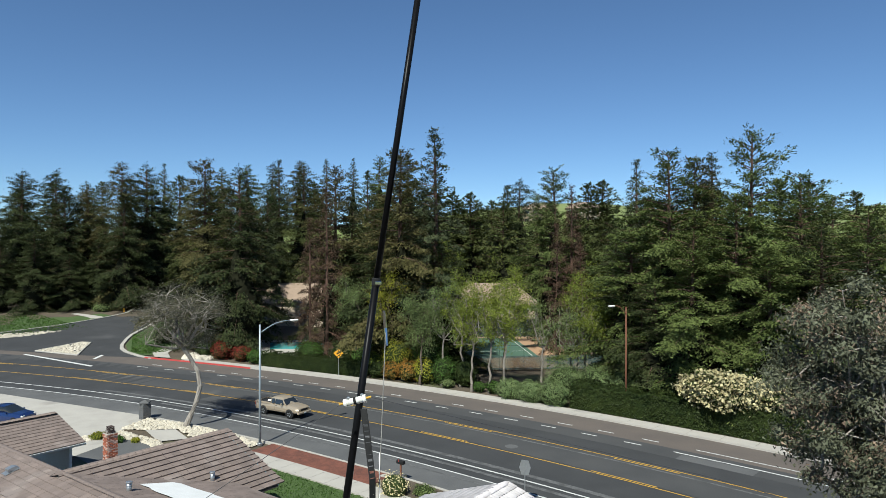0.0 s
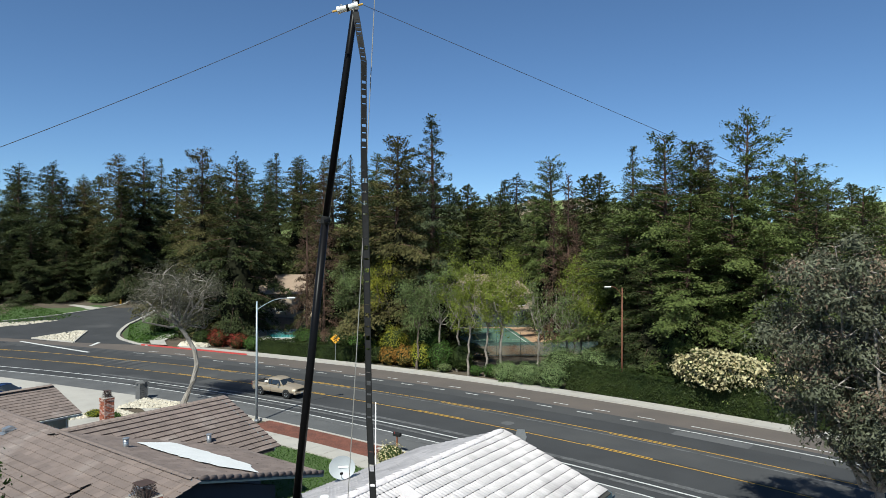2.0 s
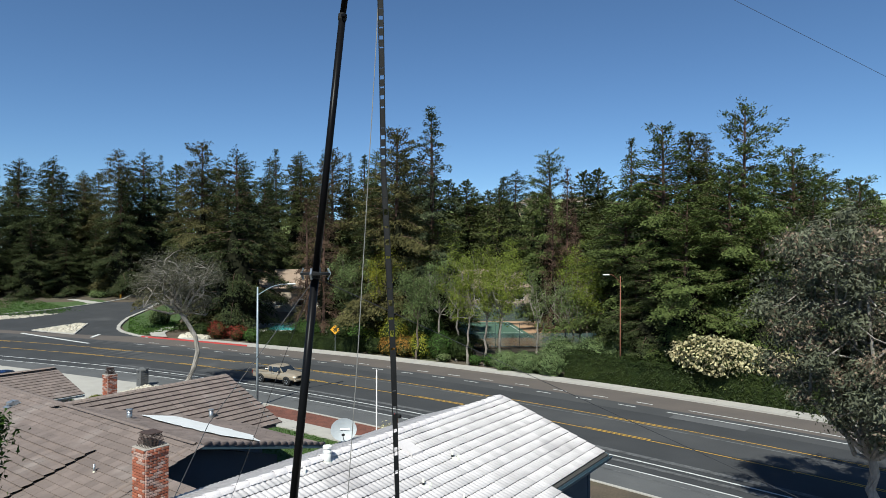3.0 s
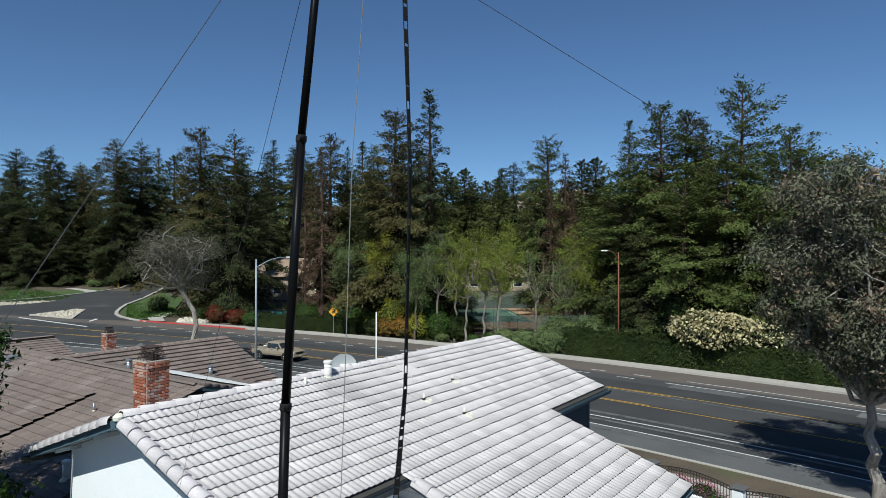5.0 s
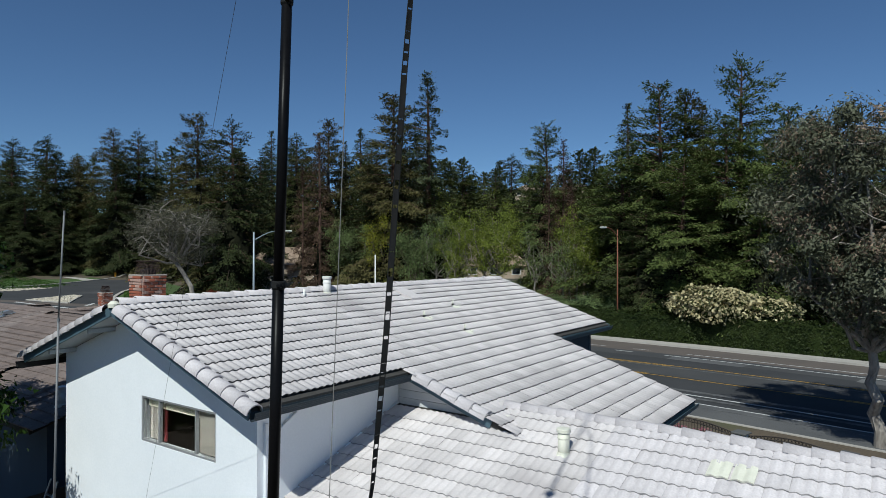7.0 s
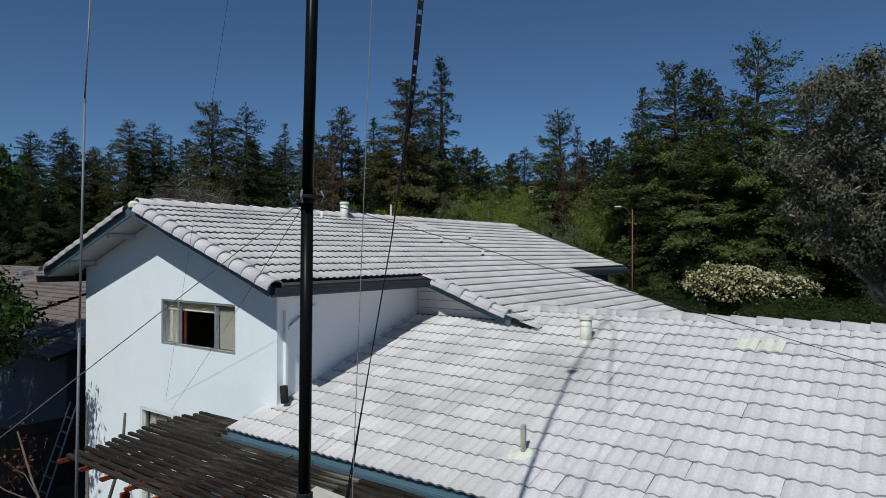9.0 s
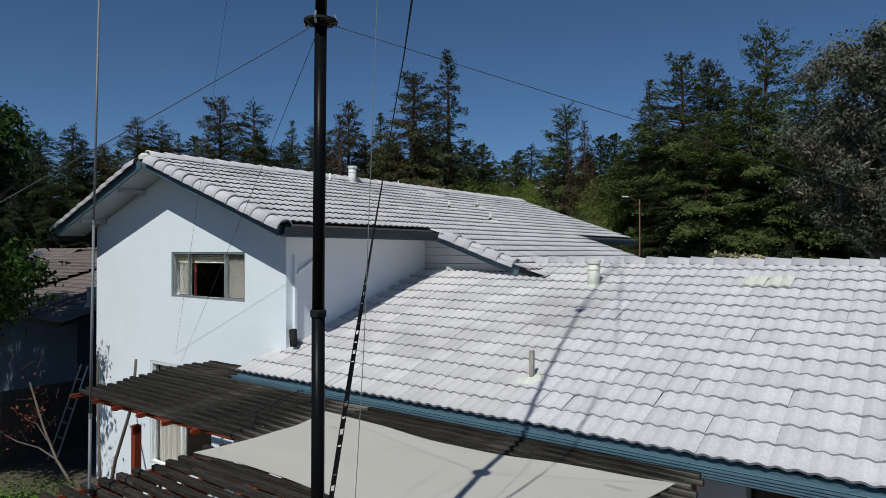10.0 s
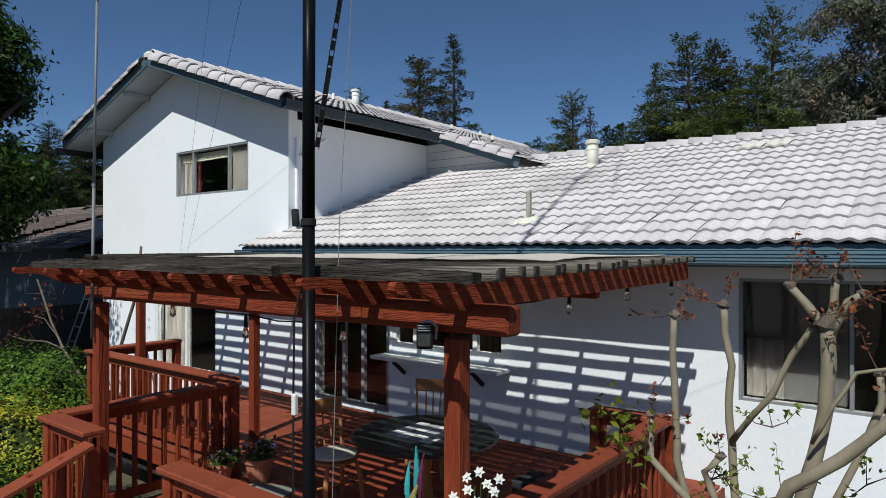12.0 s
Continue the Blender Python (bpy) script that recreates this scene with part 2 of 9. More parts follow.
L_DARK = leafmat("dark_conifer_foliage", (0.030, 0.040, 0.016), (0.056, 0.066, 0.026))
L_BLUE = leafmat("blue_green_conifer_foliage", (0.052, 0.066, 0.034), (0.080, 0.092, 0.044))
L_DEAD = leafmat("rust_brown_foliage", (0.085, 0.053, 0.035), (0.06, 0.04, 0.028), translucent=0.1)
L_BIRCH = leafmat("spring_green_leaves", (0.20, 0.235, 0.04), (0.145, 0.175, 0.035), translucent=0.4)
L_PALE = leafmat("pale_sage_leaves", (0.15, 0.185, 0.075), (0.11, 0.145, 0.055), translucent=0.35)
L_GREEN = leafmat("mid_green_leaves", (0.06, 0.11, 0.025), (0.045, 0.085, 0.02), translucent=0.3)
L_LIME = leafmat("lime_leaves", (0.19, 0.23, 0.03), (0.14, 0.18, 0.03), translucent=0.4)
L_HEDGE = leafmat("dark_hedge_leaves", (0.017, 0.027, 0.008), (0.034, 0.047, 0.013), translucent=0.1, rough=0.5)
L_JUNIPER = leafmat("juniper_foliage", (0.155, 0.195, 0.085), (0.10, 0.145, 0.055), translucent=0.2)
L_EUC = leafmat("grey_green_gum_leaves", (0.078, 0.086, 0.053), (0.135, 0.140, 0.094), island=0.45, translucent=0.15, rough=0.45)
L_EUCBR = leafmat("brown_gum_leaves", (0.24, 0.18, 0.13), (0.17, 0.125, 0.09), island=0.4, translucent=0.15)
L_GREYTREE = leafmat("olive_grey_leaves", (0.105, 0.10, 0.068), (0.074, 0.072, 0.052), island=0.35, translucent=0.15)
L_BLOSSOM = leafmat("cream_blossom", (0.62, 0.56, 0.33), (0.50, 0.43, 0.24), island=0.25, translucent=0.2)
L_PINK = leafmat("pink_blossom", (0.42, 0.14, 0.20), (0.34, 0.13, 0.19), island=0.3, translucent=0.2)
L_MAUVE = leafmat("mauve_blossom", (0.25, 0.09, 0.16), (0.18, 0.07, 0.12), island=0.3, translucent=0.2)
L_ORANGE = leafmat("orange_leaves", (0.26, 0.13, 0.03), (0.18, 0.12, 0.03), translucent=0.3)
L_YELLOW = leafmat("yellow_green_leaves", (0.27, 0.25, 0.03), (0.18, 0.20, 0.03), translucent=0.35)
L_GOLD = leafmat("golden_variegated_leaves", (0.42, 0.36, 0.03), (0.20, 0.24, 0.03), island=0.4, translucent=0.25, rough=0.35)
L_RED = leafmat("red_photinia_leaves", (0.20, 0.03, 0.025), (0.10, 0.045, 0.02), translucent=0.25)
L_GLOSSY = leafmat("glossy_green_leaves", (0.075, 0.150, 0.020), (0.12, 0.20, 0.03), island=0.35, translucent=0.2, rough=0.3)
L_COPPER = leafmat("copper_young_leaves", (0.21, 0.075, 0.035), (0.12, 0.04, 0.025), translucent=0.3, rough=0.35)
L_GRASS = leafmat("grass_blades", (0.062, 0.115, 0.022), (0.046, 0.088, 0.02), translucent=0.3)
GLASS = glass("window_glass")
CHROME = mat("chrome", (0.6, 0.6, 0.6), rough=0.15, metal=1.0, bump=0)
ALU = mat("aluminium_frame", (0.34, 0.345, 0.35), (0.27, 0.275, 0.28), rough=0.45, metal=0.4, bump=0.03)
VINYL = mat("white_vinyl_frame", (0.78, 0.78, 0.76), (0.72, 0.72, 0.70), rough=0.4, bump=0.03)
CURTAIN = mat("pale_curtain", (0.33, 0.30, 0.27), (0.26, 0.235, 0.21), rough=0.95, scale=2, fine=60, stretch=(1, 1, 0.1), bump=0.2)
BLIND = mat("cream_blind", (0.62, 0.59, 0.45), (0.54, 0.51, 0.38), rough=0.8, bump=0.05)
# near-black walls: the room's lack of light put into the colour
ROOM = mat("unlit_room_tone", (0.035, 0.03, 0.026), (0.025, 0.022, 0.02), rough=0.9, bump=0.05)
TERRACOTTA = mat("terracotta", (0.38, 0.15, 0.08), (0.28, 0.11, 0.06), rough=0.85, scale=8, fine=60, bump=0.2)
HONEYWOOD = mat("honey_chair_wood", (0.36, 0.16, 0.05), (0.25, 0.105, 0.035), rough=0.45, scale=3, fine=40, stretch=(1, 1, 0.2), bump=0.15)
CUSHION = mat("beige_cushion", (0.56, 0.52, 0.45), (0.47, 0.43, 0.37), rough=0.95, fine=120, bump=0.3)
TABLETOP = mat("dark_glazed_table", (0.022, 0.03, 0.03), (0.012, 0.018, 0.018), rough=0.3, scale=5, fine=50, bump=0.05)


# ---- geometry helpers ----
class Geo:
    """Collects vertices and faces in world metres."""

    def __init__(self):
        self.v, self.f = [], []

    def add(self, verts, faces):
        k = len(self.v)
        self.v += [tuple(p) for p in verts]
        self.f += [tuple(i + k for i in q) for q in faces]
        return self

    def box(self, c, s, ch=0.0, m=None):
        """A box of size s round c, its edges chamfered by ch, turned by the 3x3 m."""
        hx, hy, hz = (a / 2 for a in s)
        if ch <= 0:
            vs = [(x * hx, y * hy, z * hz) for z in (-1, 1) for y in (-1, 1) for x in (-1, 1)]
            fs = [(0, 2, 3, 1), (4, 5, 7, 6), (0, 1, 5, 4), (2, 6, 7, 3), (0, 4, 6, 2), (1, 3, 7, 5)]
        else:
            ch = min(ch, hx * 0.9, hy * 0.9, hz * 0.9)
            vs, idx = [], {}
            for sx in (-1, 1):
                for sy in (-1, 1):
                    for sz in (-1, 1):
                        for ax in range(3):
                            p = [sx * (hx - ch), sy * (hy - ch), sz * (hz - ch)]
                            p[ax] += (sx, sy, sz)[ax] * ch
                            idx[sx, sy, sz, ax] = len(vs)
                            vs.append(p)
            fs = []
            for ax in range(3):
                o = [a for a in range(3) if a != ax]
                for s1 in (-1, 1):
                    q = []
                    for a, b in ((-1, -1), (1, -1), (1, 1), (-1, 1)):
                        k = [0, 0, 0]
                        k[ax], k[o[0]], k[o[1]] = s1, a, b
                        q.append(idx[(*k, ax)])
                    fs.append(q)
                for a in (-1, 1):
                    for b in (-1, 1):
                        k0, k1 = [0, 0, 0], [0, 0, 0]
                        k0[ax], k0[o[0]], k0[o[1]] = -1, a, b
                        k1[ax], k1[o[0]], k1[o[1]] = 1, a, b
                        fs.append([idx[(*k0, o[0])], idx[(*k1, o[0])], idx[(*k1, o[1])], idx[(*k0, o[1])]])
            for sx in (-1, 1):
                for sy in (-1, 1):
                    for sz in (-1, 1):
                        fs.append([idx[sx, sy, sz, a] for a in range(3)])
        if m is not None:
            vs = [m @ Vector(p) for p in vs]
        return self.add([(p[0] + c[0], p[1] + c[1], p[2] + c[2]) for p in vs], fs)

    def span(self, lo, hi, ch=0.0):
        return self.box([(a + b) / 2 for a, b in zip(lo, hi)], [b - a for a, b in zip(lo, hi)], ch)

    def beam(self, p, q, w, h, ch=0.006, up=(0, 0, 1)):
        """A bar from p to q, w across and h along up."""
        p, q = Vector(p), Vector(q)
        d = (q - p).normalized()
        s = d.cross(Vector(up)).normalized()
        u = s.cross(d)
        m = Matrix((d, s, u)).transposed()
        return self.box((p + q) / 2, ((q - p).length, w, h), ch, m)

    def tube(self, path, radii, n=8, cap=True):
        path = [Vector(p) for p in path]
        if not hasattr(radii, "__len__"):
            radii = [radii] * len(path)
        vs, fs = [], []
        ref = Vector((0.31, 0.17, 0.93))
        for i, p in enumerate(path):
            d = (path[min(i + 1, len(path) - 1)] - path[max(i - 1, 0)]).normalized()
            a = d.cross(ref)
            if a.length < 1e-3:
                a = d.cross(Vector((1, 0, 0)))
            a.normalize()
            b = d.cross(a)
            for k in range(n):
                t = 2 * math.pi * k / n
                vs.append(p + (a * math.cos(t) + b * math.sin(t)) * radii[i])
        for i in range(len(path) - 1):
            for k in range(n):
                j = (k + 1) % n
                fs.append((i * n + k, i * n + j, (i + 1) * n + j, (i + 1) * n + k))
        if cap:
            fs.append(tuple(range(n - 1, -1, -1)))
            fs.append(tuple((len(path) - 1) * n + k for k in range(n)))
        return self.add(vs, fs)

    def lathe(self, c, prof, n=20):
        """Rings (radius, height) round the vertical through c."""
        vs, fs = [], []
        for r, z in prof:
            vs += [(c[0] + r * math.cos(2 * math.pi * k / n), c[1] + r * math.sin(2 * math.pi * k / n), c[2] + z) for k in range(n)]
        for i in range(len(prof) - 1):
            for k in range(n):
                j = (k + 1) % n
                fs.append((i * n + k, i * n + j, (i + 1) * n + j, (i + 1) * n + k))
        fs.append(tuple(range(n - 1, -1, -1)))
        fs.append(tuple((len(prof) - 1) * n + k for k in range(n)))
        return self.add(vs, fs)

    def prism(self, poly, axis, a, b):
        """A polygon of two coordinates swept along the axis from a to b."""
        k = "xyz".index(axis)
        put = lambda p, t: tuple([t, *p] if k == 0 else [p[0], t, p[1]] if k == 1 else [*p, t])
        n = len(poly)
        vs = [put(p, a) for p in poly] + [put(p, b) for p in poly]
        fs = [tuple(range(n)), tuple(range(2 * n - 1, n - 1, -1))] + [(i, (i + 1) % n, (i + 1) % n + n, i + n) for i in range(n)]
        return self.add(vs, fs)

    def mesh(self, name, at=(0, 0, 0)):
        me = bpy.data.meshes.new(name)
        me.from_pydata([(p[0] - at[0], p[1] - at[1], p[2] - at[2]) for p in self.v], [], self.f)
        bm = bmesh.new()
        bm.from_mesh(me)
        bmesh.ops.recalc_face_normals(bm, faces=bm.faces)
        bm.to_mesh(me)
        bm.free()
        return me


def tris_mesh(name, Q):
    """A mesh of loose three-cornered leaves from the leaf slips."""
    Q = np.asarray(Q, dtype=np.float32)
    V = np.stack([Q[:, 0], Q[:, 2] + (Q[:, 1] - Q[:, 3]) * 0.5, Q[:, 2] - (Q[:, 1] - Q[:, 3]) * 0.5], axis=1).reshape(-1, 3)
    me = bpy.data.meshes.new(name)
    nt = len(V) // 3
    me.vertices.add(len(V))
    me.vertices.foreach_set("co", V.ravel())
    me.loops.add(nt * 3)
    me.loops.foreach_set("vertex_index", np.arange(nt * 3, dtype=np.int32))
    me.polygons.add(nt)
    me.polygons.foreach_set("loop_start", np.arange(0, nt * 3, 3, dtype=np.int32))
    me.polygons.foreach_set("loop_total", np.full(nt, 3, dtype=np.int32))
    me.update(calc_edges=True)
    return me


def quads_mesh(name, V, quads=None, at=(0, 0, 0)):
    """A mesh of many loose quads from an array of corners (4 per quad), built fast."""
    V = np.asarray(V, dtype=np.float32).reshape(-1, 3) - np.asarray(at, dtype=np.float32)
    me = bpy.data.meshes.new(name)
    nq = len(V) // 4
    me.vertices.add(len(V))
    me.vertices.foreach_set("co", V.ravel())
    me.loops.add(nq * 4)
    me.loops.foreach_set("vertex_index", np.arange(nq * 4, dtype=np.int32))
    me.polygons.add(nq)
    me.polygons.foreach_set("loop_start", np.arange(0, nq * 4, 4, dtype=np.int32))
    me.polygons.foreach_set("loop_total", np.full(nq, 4, dtype=np.int32))
    me.update(calc_edges=True)
    return me


ORIGIN = {}


def thing(name, at, label, category, group="", kind=""):
    e = new(name)
    e.empty_display_size = 0.2
    e.location = at
    ORIGIN[e] = Vector(at)
    return tagged(e, label, category, group, kind)


def place(name, me, material, parent, at, smooth):
    me.materials.append(material)
    if smooth:
        me.polygons.foreach_set("use_smooth", [True] * len(me.polygons))
    ob = new(name, me)
    ob.parent = parent
    return ob


def part(name, geo, material, parent, label="", smooth=False):
    """Links a Geo or a ready mesh (in the thing's own space) as one mesh under a thing or under a part."""
    at = ORIGIN[parent]
    me = geo.mesh(name, at) if isinstance(geo, Geo) else geo
    ob = place(name, me, material, parent, at, smooth)
    ORIGIN[ob] = at
    return tagged(ob, label)


def solo(name, geo, material, label, category, kind="", group="", smooth=False, at=(0, 0, 0)):
    """One mesh that is a thing by itself."""
    me = geo.mesh(name, at) if isinstance(geo, Geo) else geo
    ob = place(name, me, material, None, at, smooth)
    ob.location = at
    ORIGIN[ob] = Vector(at)
    return tagged(ob, label, category, group, kind)


def lerp(a, b, t):
    return a + (b - a) * t


def cards(P, size, rng, aspect=0.5, flat=0.5, N=None):
    """Leaf quads at the points P: folded slips, lying flatter the higher flat is."""
    n = len(P)
    d = rng.normal(size=(n, 3))
    d[:, 2] *= 1 - flat * 0.7
    d /= np.linalg.norm(d, axis=1)[:, None]
    up = rng.normal(size=(n, 3)) * (1 - flat) + np.array([0, 0, 1.0]) * flat
    if N is not None:                          # faces loosely towards N
        up = N + rng.normal(size=(n, 3)) * 0.45
        d = np.cross(up, d)
        d /= np.linalg.norm(d, axis=1)[:, None] + 1e-9
    s = np.cross(d, up)
    s /= np.linalg.norm(s, axis=1)[:, None] + 1e-9
    nn = np.cross(s, d)
    L = (np.asarray(size) * rng.uniform(0.6, 1.35, n))[:, None]
    W = L * aspect * rng.uniform(0.7, 1.3, n)[:, None]
    fold = nn * L * rng.uniform(-0.22, 0.22, n)[:, None]
    return np.stack([P - d * L * 0.5, P + s * W * 0.5 + fold, P + d * L * 0.5, P - s * W * 0.5 + fold * 0.6], axis=1)


# ---- ground, road, pavements ----
def ground_z(x, y):
    """Flat round the houses, rising to the junction in the west and to the far hills."""
    q = 0.0009 * max(0.0, -60.0 - x) ** 2
    z = 3.5 * (1 - math.exp(-q / 3.5))
    far = math.hypot(x, y)
    az = math.degrees(math.atan2(-x, y))          # 0 is +y, positive to the west
    lift = 30.0 * math.exp(-((az - 22.0) / 17.0) ** 2) + 17.0 * math.exp(-((az - 50.0) / 18.0) ** 2) + 24.0 * math.exp(-((az - 0.0) / 8.0) ** 2)
    s = min(max((far - 118.0) / 150.0, 0.0), 1.0)
    return z + lift * s * s * (3 - 2 * s)


def road_y(x):
    return 38.554 - 0.18321 * x - 0.0028058 * x * x + 1.034e-7 * x ** 3 - 0.0034 * max(0.0, -60.0 - x) ** 2


def road_pt(x, off, dz=0.0):
    """A point at the offset off to the north of the near yellow line."""
    x = max(min(x, 60.0), -110.0)
    g = (road_y(x + 0.5) - road_y(x - 0.5))
    n = math.hypot(1, g)
    px, py = x - g / n * off, road_y(x) + off / n
    return (px, py, ground_z(px, py) + dz)


def strip(o0, o1, x0, x1, dz, step=1.5):
    g = Geo()
    n = max(2, int(abs(x1 - x0) / step) + 1)
    vs, fs = [], []
    for i in range(n):
        x = lerp(x0, x1, i / (n - 1))
        vs += [road_pt(x, o0, dz), road_pt(x, o1, dz)]
    for i in range(n - 1):
        fs.append((2 * i, 2 * i + 2, 2 * i + 3, 2 * i + 1))
    return g.add(vs, fs)


def slab(o0, o1, x0, x1, z0, z1, step=1.5, g=None):
    """A kerb or pavement slab along the road, with its sides."""
    g = g or Geo()
    n = max(2, int(abs(x1 - x0) / step) + 1)
    vs, fs = [], []
    for i in range(n):
        x = lerp(x0, x1, i / (n - 1))
        vs += [road_pt(x, o0, z0), road_pt(x, o0, z1), road_pt(x, o1, z1), road_pt(x, o1, z0)]
    for i in range(n - 1):
        a, b = 4 * i, 4 * i + 4
        fs += [(a, b, b + 1, a + 1), (a + 1, b + 1, b + 2, a + 2), (a + 2, b + 2, b + 3, a + 3)]
    fs += [(0, 1, 2, 3), (4 * n - 1, 4 * n - 2, 4 * n - 3, 4 * n - 4)]
    return g.add(vs, fs)


def flat_poly(pts, dz):
    g = Geo()
    return g.add([(x, y, ground_z(x, y) + dz) for x, y in pts], [tuple(range(len(pts)))])


# one sheet to the horizon, finer near
gv, gf = [], []
rings = [0, 6, 12, 18, 24, 30, 36, 42, 48, 54, 60, 66, 72, 80, 88, 96, 106, 118, 132, 150, 170, 195, 225, 260, 300, 380, 520, 800, 1400, 3000]
NA = 120
for r in rings:
    for k in range(NA):
        a = 2 * math.pi * k / NA
        x, y = r * math.sin(a), r * math.cos(a)
        gv.append((x, y, ground_z(x, y) - 0.06 + (0.0 if r < 118 else noise.noise(Vector((x * 0.01, y * 0.01, 0))) * min(4.0, (r - 118) * 0.02))))
for i in range(len(rings) - 1):
    for k in range(NA):
        j = (k + 1) % NA
        gf.append((i * NA + k, i * NA + j, (i + 1) * NA + j, (i + 1) * NA + k))
g = Geo(); g.v, g.f = gv, gf
ground = solo("ground", g, SOIL, "dry brown soil under the trees and green grass hills", "ground", "structure", smooth=True)
ground.data.materials.append(HILL)             # grass from the foot of the hills outwards
ground.data.polygons.foreach_set("material_index", [1 if i // NA >= rings.index(170) else 0 for i in range(len(gf))])

road = solo("road", strip(-9.0, 12.55, -110, 60, 0.0), ASPHALT, "four-lane asphalt road with patched dark surface", "road", "structure")
ORIGIN[road] = Vector((0, 0, 0))
part("near_shoulder", strip(-9.0, -5.9, -110, 60, 0.006), ASPHALT_SIDE, road, "pale worn asphalt shoulder")
part("turn_lane", strip(0.25, 3.75, -110, 60, 0.006), ASPHALT_MID, road, "worn grey asphalt centre lane")
part("far_shoulder", strip(8.6, 12.55, -110, 60, 0.006), ASPHALT_OLD, road, "brownish old asphalt shoulder")
part("wheel_track", strip(6.4, 8.6, -110, 60, 0.006), ASPHALT_MID, road)
for o, x0, x1 in ((-0.11, -110, 60), (3.78, -110, 60)):
    part("yellow_line", strip(o, o + 0.11, x0, x1, 0.011), YELLOW, road)
for o in (0.13, 4.05):                                  # the second, broken yellow line on the lane's inner side
    o2 = o if o < 1 else 3.52
    for x0 in np.arange(-108, 20, 15.0):
        part("yellow_dash", strip(o2, o2 + 0.11, x0, x0 + 4.6, 0.011), YELLOW, road)
part("edge_line", strip(-4.35, -4.20, -110, 60, 0.013), WHITEPT, road)
part("edge_line", strip(-6.05, -5.92, -110, 60, 0.013), WHITEPT, road)
part("worn_line", strip(-6.75, -6.6, -110, 60, 0.013), GHOST, road, "half-worn old white line")
part("worn_line", strip(-3.6, -3.15, -70, 60, 0.013), GHOST, road, "scraped remains of an old line")
part("worn_line", strip(-5.1, -4.75, -60, 60, 0.013), GHOST, road, "scraped remains of an old line")
part("worn_line", strip(3.05, 3.25, -60, 60, 0.013), GHOST, road, "scraped remains of an old line")
for x0 in np.arange(-76, -16, 3.55):
    part("lane_dash", strip(7.75, 7.88, x0, x0 + 1.35, 0.013), WHITEPT, road)
    part("lane_dash", strip(9.35, 9.47, x0 + 0.7, x0 + 2.0, 0.013), WHITEPT, road)
part("edge_line", strip(7.75, 7.9, -15.5, 60, 0.013), WHITEPT, road)
part("edge_line", strip(9.3, 9.42, -14.5, 60, 0.013), WHITEPT, road)
part("road_patch", strip(6.35, 7.6, -14.8, -9.8, 0.010), ASPHALT_SIDE, road, "lighter grey rectangular repair patch")
part("road_patch", strip(6.0, 7.4, -3.5, 3.0, 0.010), ASPHALT_SIDE, road, "lighter grey rectangular repair patch")
part("road_patch", strip(-2.2, -0.4, -58, -50, 0.010), ASPHALT_MID, road)
mh = part("manhole_cover", Geo().lathe((-25.0, 42.6, ground_z(-25, 42.6)), [(0.5, 0.0), (0.5, 0.016), (0.42, 0.018), (0.42, 0.012)], 24), ASPHALT_SIDE, road, "round iron manhole cover")

# kerbs and pavements
kerb = solo("far_kerb", slab(12.5, 12.72, -74, 60, -0.05, 0.15), CONCRETE, "pale concrete kerb along the far side", "kerb", "structure")
part("red_kerb", slab(12.47, 12.74, -78.5, -64.5, -0.05, 0.154), REDPT, kerb, "kerb painted red")
pave = thing("far_pavement", (0, 0, 0), "pale concrete pavement slabs along the hedge", "pavement", kind="structure")
for i, x0 in enumerate(np.arange(-74, 10, 2.4)):
    part("slab", slab(12.73, 14.1, x0 + 0.015, x0 + 2.385, -0.05, 0.145, 1.2), CONCRETE, pave)
part("pavement_end", slab(12.73, 14.1, 10, 60, -0.05, 0.145), CONCRETE, pave)
nk = solo("near_kerb", slab(-9.2, -9.0, -55, 60, -0.05, 0.14), CONCRETE, "pale concrete kerb along the near side", "kerb", "structure")
mulch = solo("mulch_strip", slab(-11.3, -9.2, -40.2, -27.6, -0.05, 0.11), BARK_MULCH, "strip of red bark mulch beside the kerb", "planting strip", "structure")
npave = thing("near_pavement", (0, 0, 0), "pale concrete pavement beside the lawn", "pavement", kind="structure")
for x0 in np.arange(-41.5, 10, 1.6):
    part("slab", slab(-12.9, -11.32, x0 + 0.012, x0 + 1.588, -0.05, 0.12, 0.8), CONCRETE, npave)
verge = solo("verge_strip", slab(-11.3, -9.2, -27.4, 30, -0.05, 0.10), SOIL, "bare soil strip along the kerb", "planting strip", "structure")
lawn = solo("lawn_ground", flat_poly([(-41, 22), (-41, 29.2), (-36, 29.15), (-30, 29.2), (-25.2, 29.15), (-25, 20)], 0.03), LAWN, "clipped green front lawn", "lawn", "structure")
drive = solo("driveway", flat_poly([(-80, 16), (-86, 23.5), (-70, 28.0), (-57, 30.9), (-54.6, 31.2), (-52.8, 27.2), (-50, 24.5), (-47, 16)], 0.02), CONCRETE, "pale concrete driveway and apron", "driveway", "structure")
walk_slab = solo("garden_path", flat_poly([(-51.5, 28.6), (-49.6, 30.2), (-46.4, 29.3), (-47.6, 27.5)], 0.035), CONCRETE, "pale concrete path through the stones", "path", "structure")
bed = solo("front_bed", flat_poly([(-53.5, 22.5), (-52.0, 26.8), (-47.8, 27.4), (-44.5, 26.2), (-44, 21.5)], 0.012), ASPHALT_SIDE, "grey gravel planting bed", "planting bed", "structure")

